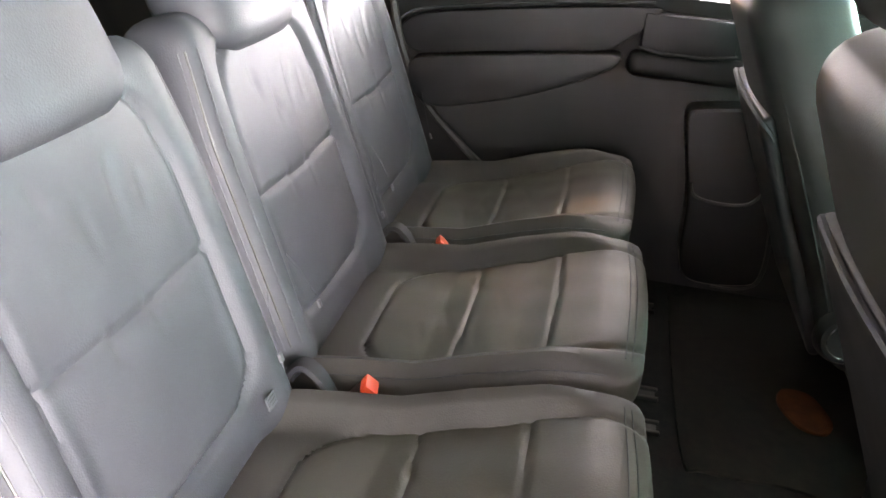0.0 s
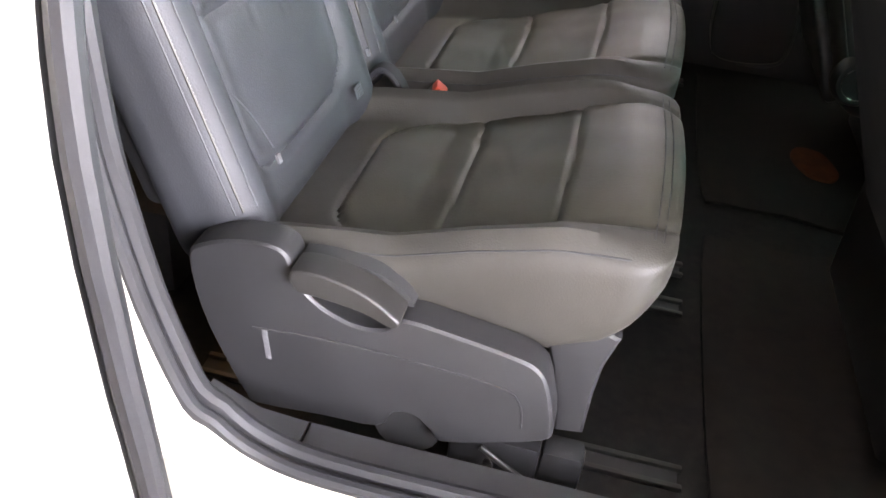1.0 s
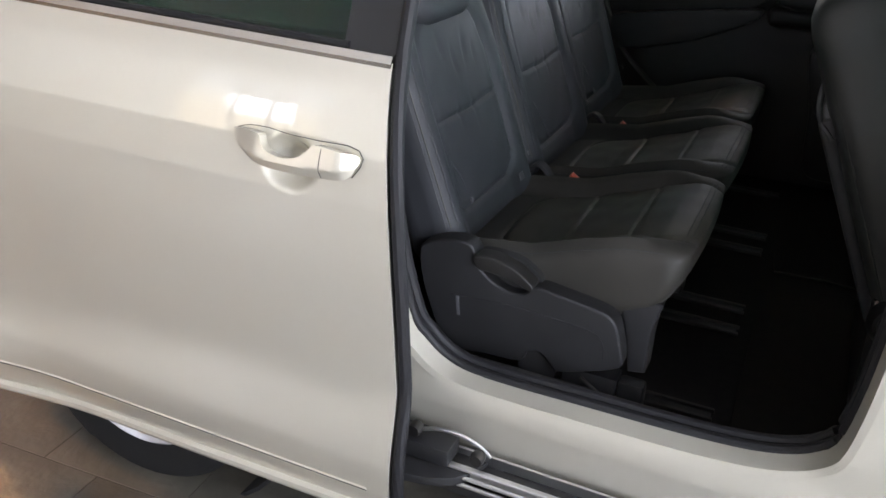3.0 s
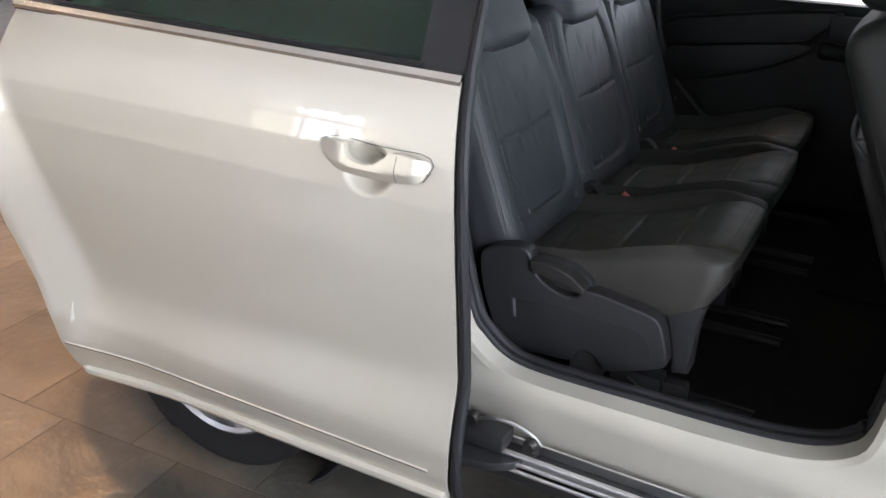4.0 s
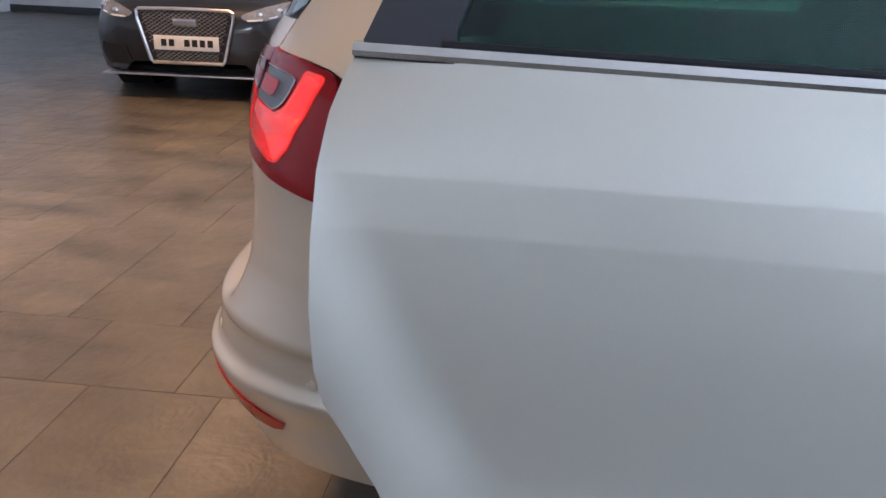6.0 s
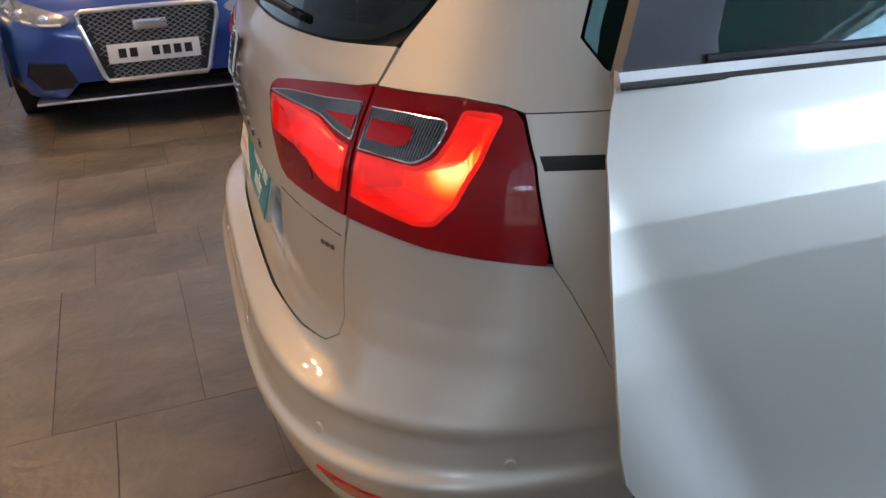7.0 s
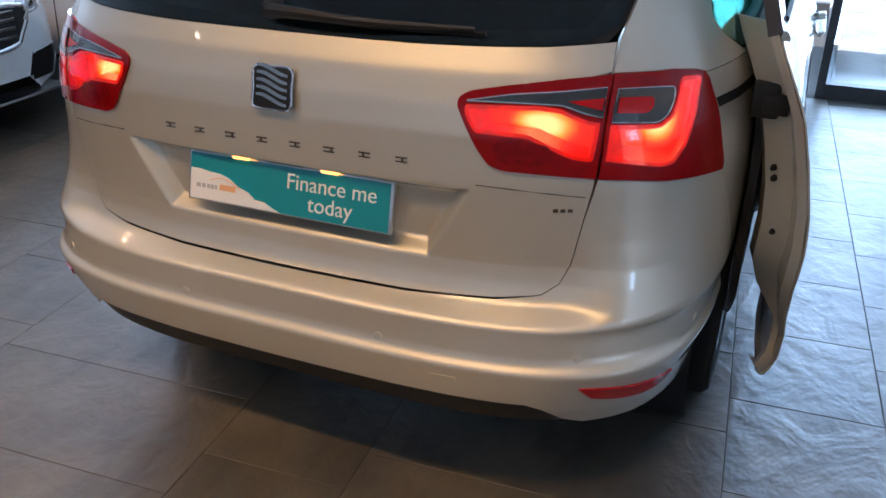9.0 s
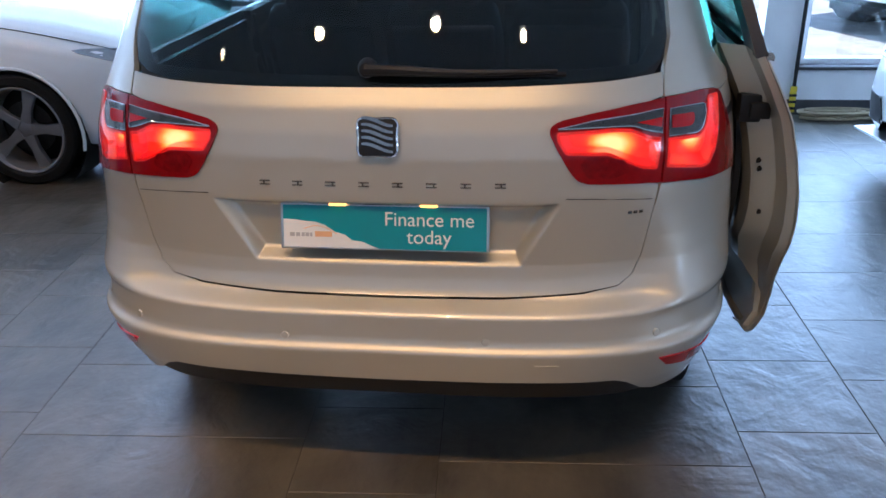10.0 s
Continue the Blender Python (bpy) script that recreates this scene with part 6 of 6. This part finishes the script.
def front_seat(cx, y0, label):
    st = thing("front_seat", (cx, y0, 0.445), label, "car seat", "front seats")
    base = Matrix.Translation((0, 0.0, 0.18)) @ pose(0, 0, 0, 24)

    def shape(q):
        x, y, z = q
        t = (z + 0.33) / 0.66
        x *= 1 - 0.22 * sstep((t - 0.45) / 0.55)
        y += -0.015 * (1 - (x / 0.24) ** 2)
        return Vector((x, y, z))

    part("backrest", moved(soft_box((0.50, 0.15, 0.68), 0.06, (20, 6, 24), shape), base @ Matrix.Translation((0, 0, 0.36))), LEATHER_FRONT, st, "dark leather front seat back")
    part("back_panel", moved(soft_box((0.38, 0.03, 0.44), 0.012, (8, 2, 8)), base @ Matrix.Translation((0, -0.088, 0.28))), BLACK, st, "black plastic panel on the seat back")
    part("panel_lip", moved(tube(smooth_line([(-0.19, -0.085, 0.46), (-0.17, -0.098, 0.50), (0, -0.105, 0.505), (0.17, -0.098, 0.50), (0.19, -0.085, 0.46)], 6), 0.005, 6), base), TRIM, st)
    for sg in (-1, 1):
        part("edge_seam", moved(tube([(sg * (0.232 - 0.05 * sstep((z - 0.33) / 0.35)), -0.06, z) for z in np.linspace(0.08, 0.64, 14)], 0.0018, 6), base), LEATHER_FRONT, st)
    part("headrest", moved(soft_box((0.28, 0.11, 0.20), 0.05, (12, 5, 8), head_shape), base @ Matrix.Translation((0, 0, 0.80))), LEATHER_FRONT, st, "dark leather headrest")
    part("cushion", moved(soft_box((0.50, 0.50, 0.15), 0.05, (10, 10, 4)), Matrix.Translation((0, 0.26, 0.22)) @ pose(0, 0, 0, 8)), LEATHER_IN, st)
    part("base", box(-0.22, 0.22, 0.05, 0.45, 0.0, 0.16, 0.02), BLACK, st, "black seat base")
    if cx > 0:
        part("rear_apron", prism([(-0.125, 0.06), (0.10, 0.02), (0.14, 0.22), (-0.10, 0.34), (-0.135, 0.30)], "x", -0.215, 0.225, 0.012, 2), PAD, st, "black plastic apron under the seat back")
    hinge = part("recline_hinge", moved(lathe([(0.0, 0.026), (0.040, 0.024), (0.048, 0.012), (0.050, 0.0)], "x", 24), Matrix.Translation((0.232, -0.09, 0.27))), PAD, st, "round black hinge cover")
    part("hinge_ring", moved(lathe([(0.030, 0.025), (0.0315, 0.0275), (0.033, 0.025)], "x", 24, False), Matrix.Translation((0.232, -0.09, 0.27))), CHROME, hinge)
    return st


front_seat(0.38, 2.56, "dark leather driver's seat seen from behind")
front_seat(-0.38, 2.545, "dark leather front passenger seat seen from behind")
# flat orange piece stands in for a soft glow of light on the carpet
tagged(link_mesh("cloth", prism(smooth2([(-0.37, 2.455), (-0.33, 2.435), (-0.28, 2.445), (-0.24, 2.47), (-0.235, 2.51), (-0.27, 2.53), (-0.32, 2.522), (-0.365, 2.50)], 4), "z", 0.4545, 0.462, 0.003), ORANGE_GLOW_PATCH), "dark orange patch standing in for a soft glow on the black carpet", "cloth")
# lap belt of the far seat
bl = tagged(link_mesh("seat_belt", prism([(x, z) for x, z in ((-0.004, 0), (0.004, 0), (0.004, 0.01), (-0.004, 0.01))], "y", 0, 0.01), WEBBING), "grey seat belt hanging down the far door trim", "seat belt")
bmb = tube(smooth_line([(-0.765, 1.50, 1.12), (-0.762, 1.53, 0.98), (-0.757, 1.60, 0.84), (-0.748, 1.70, 0.745), (-0.735, 1.775, 0.690)], 8), 0.009, 6)
bmb.to_mesh(bl.data)
bmb.free()

from mathutils.bvhtree import BVHTree

# ---------------------------------------------------------------- other cars


def other_car(name, at, turn, label, material, length=4.3, width=1.8, height=1.42, grille="mesh", lamps="twin", alloy=ALLOY):
    """A hatchback or saloon; its nose points along +y before it is turned."""
    car = thing(name, (0, 0, 0), label, "car", "cars on show")
    hw, hl = width / 2, length / 2
    # stations from nose to tail: along, half width, under, waist, top, half width of the top
    st = [(hl, 0.62, 0.30, 0.52, 0.60, 0.55), (hl - 0.03, 0.74, 0.22, 0.60, 0.68, 0.66), (hl - 0.12, 0.86, 0.18, 0.66, 0.74, 0.74), (hl - 0.35, 0.96, 0.18, 0.72, 0.83, 0.76), (hl - 0.75, 1.0, 0.2, 0.80, 0.92, 0.78),
          (hl - 1.15, 1.0, 0.2, 0.86, 0.98, 0.80), (hl - 1.30, 1.0, 0.2, 0.88, 1.03, 0.78), (hl - 1.75, 1.0, 0.2, 0.92, height - 0.10, 0.66), (hl - 2.1, 1.0, 0.2, 0.93, height, 0.64), (hl - 2.9, 1.0, 0.2, 0.95, height - 0.02, 0.62),
          (hl - 3.5, 0.99, 0.2, 0.98, height - 0.12, 0.60), (hl - 3.95, 0.96, 0.22, 1.0, 1.06, 0.68), (-hl + 0.10, 0.88, 0.26, 0.92, 0.98, 0.68), (-hl, 0.78, 0.34, 0.80, 0.86, 0.6)]
    keys = np.array(st)
    ys = np.linspace(hl, -hl, 150)
    rows, bm = [], bmesh.new()
    arches = (hl - 0.85, -hl + 0.80)
    for y in ys:
        w, un, wa, to, tw = [float(np.interp(-y, -keys[:, 0], keys[:, k])) for k in range(1, 6)]
        w, tw = w * hw, tw * hw
        prof = [(w * 0.80, un), (w * 0.95, un + 0.05), (w * 0.99, un + 0.14), (w, un + 0.26), (w * 1.0, wa * 0.75), (w * 0.985, wa * 0.9), (w * 0.95, wa), ((w * 0.95 + tw) / 2, (wa + to) / 2 + 0.01), (tw, to - 0.05 * (to - wa) - 0.01), (tw * 0.72, to + 0.012), (0, to + 0.03)]
        fine = [(a[0] + (b[0] - a[0]) * k / 3, a[1] + (b[1] - a[1]) * k / 3) for a, b in zip(prof, prof[1:]) for k in range(3)] + [prof[-1]]
        pts = fine + [(-x, z) for x, z in fine[-2::-1]]
        rows.append([bm.verts.new((x, y, z)) for x, z in pts])
    n = len(rows[0])
    for i, (a, b) in enumerate(zip(rows, rows[1:])):
        for k in range(n - 1):
            bm.faces.new((a[k], a[k + 1], b[k + 1], b[k]))
    for ring, y in ((rows[0], hl + 0.012), (rows[-1], -hl - 0.012)):
        c = bm.verts.new((0, y, 0.45 if y > 0 else 0.6))
        for k in range(n):
            bm.faces.new((ring[k], ring[(k + 1) % n], c))
    bmesh.ops.recalc_face_normals(bm, faces=bm.faces)
    gone = [f for f in bm.faces if abs(f.calc_center_median().x) > hw * 0.7 and any(math.hypot(f.calc_center_median().y - ay, f.calc_center_median().z - 0.31) < 0.37 for ay in arches)]
    bmesh.ops.delete(bm, geom=gone, context="FACES")
    for v in bm.verts:
        for ay in arches:
            d = math.hypot(v.co.y - ay, v.co.z - 0.31)
            if v.is_boundary and abs(v.co.x) > hw * 0.7 and 0.30 < d < 0.44 and v.co.z > 0.2:
                v.co.y, v.co.z = ay + (v.co.y - ay) * 0.37 / d, 0.31 + (v.co.z - 0.31) * 0.37 / d
    tree = BVHTree.FromBMesh(bm)
    body = part("body", bm, material, car, label="")
    body.data.set_sharp_from_angle(angle=radians(60))
    # glasshouse: dark panes a little proud of the shell
    def pane(nm, y0, y1, sel, sg):
        b2, prev = bmesh.new(), None
        for y in np.linspace(y0, y1, 8):
            w, un, wa, to, tw = [float(np.interp(-y, -keys[:, 0], keys[:, k])) for k in range(1, 6)]
            w, tw = w * hw, tw * hw
            if sel == "side":
                mid = ((w * 0.95 + tw) / 2, (wa + to) / 2 + 0.01)
                pts = [(sg * (w * 0.94 + 0.006), wa + 0.03), (sg * (mid[0] + 0.008), mid[1]), (sg * (tw + 0.010), to - 0.09)]
            else:
                pts = [(-tw * 0.94, to - 0.005 + 0.006), (-tw * 0.70, to + 0.022), (0, to + 0.040), (tw * 0.70, to + 0.022), (tw * 0.94, to - 0.005 + 0.006)]
            row = [b2.verts.new((x, y, z)) for x, z in pts]
            if prev:
                for k in range(len(row) - 1):
                    b2.faces.new((prev[k], prev[k + 1], row[k + 1], row[k]))
            prev = row
        bmesh.ops.recalc_face_normals(b2, faces=b2.faces)
        part(nm, b2, WINDOW, car, "dark reflective window glass")
    for sg in (1, -1):
        pane("side_window", hl - 1.62, hl - 2.35, "side", sg)
        pane("side_window", hl - 2.42, hl - 3.35, "side", sg)
    pane("windscreen", hl - 1.28, hl - 1.78, "top", 1)
    pane("rear_screen", hl - 3.45, hl - 3.9, "top", 1)
    for ay in arches:
        for sg in (1, -1):
            wheel(sg * (hw - 0.10), ay, sg, car, alloy, 0.325, 5, lamps == "wide", 1.1)
            ring = [(sg * (hw + 0.002), ay + 0.372 * math.cos(a), 0.31 + 0.372 * math.sin(a)) for a in np.linspace(-0.25, math.pi + 0.25, 24)]
            part("arch_lip", tube(ring, 0.010, 8), material, car)
            part("wheel_well", moved(lathe([(0.372, 0.0), (0.372, 0.30), (0.0, 0.30)], "x", 28, False), Matrix.Translation((sg * (hw - 0.02), ay, 0.31)) @ (Matrix.Rotation(math.pi, 4, "Z") if sg > 0 else Matrix.Identity(4))), WELL, car)
    # nose: grille with surround, lamps, lower intakes, plate, all laid on the body
    def lay(x, z, out=0.006, way=-1):
        hit = tree.ray_cast(Vector((x * hw / 0.9, -way * 6.0, z)), Vector((0, way, 0)))
        y = hit[0].y if hit[0] else -way * (hl - 0.4)
        return Vector((x * hw / 0.9, y - way * out, z))

    front = max(lay(0, 0.45).y, lay(0.2, 0.4).y) + 0.004
    if grille == "mesh":
        gr = [(-0.36, 0.70), (-0.10, 0.706), (0.10, 0.706), (0.36, 0.70), (0.382, 0.685), (0.385, 0.63), (0.30, 0.325), (0.28, 0.298), (-0.28, 0.298), (-0.30, 0.325), (-0.385, 0.63), (-0.382, 0.685)]
    else:
        gr = smooth2([(-0.46, 0.68), (0, 0.70), (0.46, 0.68), (0.42, 0.52), (0.34, 0.475), (0, 0.46), (-0.34, 0.475), (-0.42, 0.52)], 4)
    g = part("grille", prism(gr, "y", front - 0.20, front - 0.006), BLACK, car, "black grille")
    part("surround", tube([(x, front - 0.002, z) for x, z in gr], 0.014, 8, True), SATIN if grille == "mesh" else CHROME, g, "bright grille surround")
    if grille == "mesh":
        bars = []
        for k in range(-16, 17):
            for sl in (1, -1):
                pts = [(k * 0.045 + sl * (z - 0.50) * 1.6, z) for z in np.linspace(0.31, 0.695, 12)]
                pts = [(x, front - 0.003, z) for x, z in pts if abs(x) < 0.27 + (z - 0.30) * 0.29]
                if len(pts) > 1:
                    bars.append(tube([pts[0], pts[-1]], 0.0022, 4))
        part("grille_mesh", merge(*bars), ALLOY_DARK, g, "dark diamond mesh")
        part("emblem", moved(soft_box((0.19, 0.02, 0.062), 0.009, (4, 2, 3)), Matrix.Translation((0, front + 0.004, 0.605))), CHROME, car, "plain bright emblem")
    else:
        for z in (0.53, 0.575, 0.62, 0.66):
            part("slat", box(-0.40, 0.40, front - 0.008, front + 0.002, z - 0.008, z + 0.008, 0.003), CHROME, g)
        part("emblem", moved(lathe([(0.0, 0.006), (0.055, 0.006), (0.06, 0.0)], "y", 24), Matrix.Translation((0, front + 0.004, 0.595))), CHROME, car)
    pz = 0.0 if grille == "mesh" else -0.06
    part("plate", box(-0.26, 0.26, front - 0.001, front + 0.008, 0.395 + pz, 0.505 + pz, 0.002), LABEL, car, "white number plate")
    for k in range(7):
        if k != 4:
            part("plate_bar", box(-0.215 + k * 0.062, -0.172 + k * 0.062, front + 0.0085, front + 0.010, 0.425 + pz, 0.478 + pz), BLACK, car, smooth=False)
    for sg in (1, -1):
        h = smooth2([(0.43, 0.665), (0.55, 0.715), (0.72, 0.76), (0.82, 0.765), (0.80, 0.70), (0.66, 0.645), (0.50, 0.625)], 3)
        hd = part("headlamp", sheet(h, lambda x, z: lay(sg * x, z, 0.010), 0.03, 0.02, 0.012, lambda c: Vector((0, 1, 0))), HEAD, car, "clear headlamp")
        for x, z in ((0.57, 0.672), (0.70, 0.70)):
            part("projector", moved(lathe([(0.0, 0.012), (0.020, 0.010), (0.028, 0.0)], "y", 16), Matrix.Translation(lay(sg * x, z, 0.008))), CHROME, hd)
        part("lamp_strip", tube([lay(sg * x, z, 0.012) for x, z in ((0.48, 0.632), (0.58, 0.640), (0.68, 0.662), (0.79, 0.705))], 0.006, 6), LABEL, hd, "white light strip")
        v = [(0.44, 0.27), (0.50, 0.42), (0.70, 0.43), (0.73, 0.36), (0.66, 0.275)]
        part("side_intake", sheet(v, lambda x, z: lay(sg * x, z, 0.006), 0.03, 0.03, 0.008, lambda c: Vector((0, 1, 0))), BLACK, car, "black side air intake")
        part("intake_edge", tube([lay(sg * x, z, 0.008) for x, z in v], 0.006, 6, True), material, car)
        part("door_mirror", moved(soft_box((0.20, 0.11, 0.13), 0.045, (4, 3, 3)), Matrix.Translation((sg * (hw + 0.07), hl - 1.62, 0.99))), material, car, "door mirror")
        t = [(0.36, 0.78), (0.62, 0.76), (0.80, 0.84), (0.84, 0.90), (0.60, 0.88), (0.38, 0.83)]
        part("tail_lamp", sheet(t, lambda x, z: lay(sg * x, z, 0.008, 1), 0.03, 0.03, 0.012, lambda c: Vector((0, -1, 0))), RED_LENS, car, "red tail lamp")
        # shut lines of bonnet and door
        part("shut_line", tube([(sg * (hw + 0.0), hl - 1.50, 0.30), (sg * (hw + 0.002), hl - 1.47, 0.6), (sg * hw * 0.965, hl - 1.52, 0.9)], 0.003, 5), WELL, car)
        part("shut_line", tube([(sg * (hw + 0.0), hl - 2.65, 0.30), (sg * (hw + 0.002), hl - 2.66, 0.6), (sg * hw * 0.965, hl - 2.55, 0.92)], 0.003, 5), WELL, car)
    for sg in (1, -1):
        line = []
        for y in np.linspace(hl - 0.18, hl - 1.28, 10):
            w, un, wa, to, tw = [float(np.interp(-y, -keys[:, 0], keys[:, k])) for k in range(1, 6)]
            line.append((sg * (w * hw * 0.95 * 0.6 + tw * hw * 0.4), y, wa + (to - wa) * 0.4 + 0.012))
        part("bonnet_line", tube(line, 0.003, 5), WELL, car)
    part("splitter", box(-hw * 0.78, hw * 0.78, hl - 0.14, hl + 0.015, 0.19, 0.205, 0.004), SATIN, car, "thin bright lower lip")
    part("underbody", box(-hw * 0.78, hw * 0.78, -hl + 0.25, hl - 0.15, 0.16, 0.24), WELL, car)
    car.matrix_basis = pose(*at, 0, 0, turn)
    return car


WINDOW = mat("dark_window", (0.02, 0.025, 0.028), 0.04, coat=0.5, vary=0.1)
HEAD = mat("headlamp_lens", (0.28, 0.30, 0.33), 0.08, 0.4, coat=1.0, vary=0.2, scale=30)

# parked in a row with their noses towards the people carrier
other_car("blue_hatchback", (-3.42 - 2.15, -0.20, 0), -90, "bright blue hatchback with a mesh grille parked in the row", PAINT_BLUE, alloy=ALLOY_DARK)
other_car("grey_coupe", (-4.05 - 2.2, -2.52, 0), -86, "dark grey coupe parked in the row", PAINT_GREY, 4.5, 1.82, 1.38, alloy=ALLOY_DARK)
other_car("white_saloon", (-2.88 - 2.3, 1.50, 0), -90, "white saloon with a chrome barred grille parked in the row", PAINT_WHITE, 4.6, 1.76, 1.43, "bars")
other_car("white_coupe", (-1.70 - 2.1, 3.38, 0), -90, "white coupe with dark five-spoke wheels parked in the row", PAINT_WHITE, 4.2, 1.80, 1.36, "mesh", "wide", ALLOY_DARK)
other_car("white_supermini", (4.25, 2.92, 0), 101.5, "white supermini parked by the showroom window", PAINT_WHITE, 3.9, 1.7, 1.46)
other_car("white_hatchback_outside", (5.35, 8.1, 0), -62, "white hatchback parked outside the window", PAINT_WHITE, 4.2, 1.78, 1.48)

# ---------------------------------------------------------------- floor of slate-effect tiles
FLOOR = tagged(link_mesh("floor", merge(box(ROOM_X0 - 0.1, ROOM_X1 + 0.1, ROOM_Y0 - 0.1, 4.42, -0.08, -0.0014), box(ROOM_X0 - 0.1, 1.27, 4.42, 7.24, -0.08, -0.0014)), GROUT, smooth=False), "dark slate-effect tiled showroom floor with narrow joints", "floor", kind="structure")


def tile_mesh(w, d):
    bm = box(-w / 2 + 0.0012, w / 2 - 0.0012, -d / 2 + 0.0012, d / 2 - 0.0012, -0.012, 0.0)
    top = [e for e in bm.edges if all(v.co.z > -0.001 for v in e.verts)]
    bmesh.ops.bevel(bm, geom=top, offset=0.0009, segments=1, affect="EDGES")
    me = bpy.data.meshes.new("tile")
    bm.to_mesh(me)
    bm.free()
    me.materials.append(SLATE)
    return me


ROW = 0.42
WIDTHS = (0.93, 0.43)
tile_data = [tile_mesh(w, ROW) for w in WIDTHS]
turn_m = pose(0, 0, 0, 0, 0, 3.4)
far = []
PAIR = sum(WIDTHS)
for i in range(-8, 7):
    for k, w in enumerate(WIDTHS):
        x = 0.115 + i * PAIR + (WIDTHS[0] if k else 0) + w / 2
        for j in range(-21, 18):
            y = 0.19 + ROW / 2 + j * ROW + (0.17 if k else 0) + (0.05 * (i % 3))
            p = turn_m @ Vector((x, y, 0))
            if not (ROOM_X0 - 0.4 < p.x < ROOM_X1 + 0.4 and ROOM_Y0 - 0.4 < p.y < 7.2) or (p.y > 4.25 and p.x > 0.75):
                continue
            if -3.6 < p.x < 3.0 and -2.0 < p.y < 4.4:
                t = new("tile", tile_data[k])
                t.parent = FLOOR
                t.matrix_basis = Matrix.Translation((p.x, p.y, 0.0006 * ((i * 7 + j * 3) % 3))) @ pose(0, 0, 0, 0, 0, 3.4 + (180 if (i + j) % 2 else 0))
            else:
                far.append((p, w))
bm = bmesh.new()
for p, w in far:
    vs = [bm.verts.new(p + turn_m @ Vector((sx * (w / 2 - 0.0016), sy * (ROW / 2 - 0.0016), -0.0005))) for sx, sy in ((-1, -1), (1, -1), (1, 1), (-1, 1))]
    bm.faces.new(vs)
part("far_tiles", bm, SLATE, FLOOR, smooth=False)
tagged(bpy.data.objects["far_tiles"], kind="stuff")
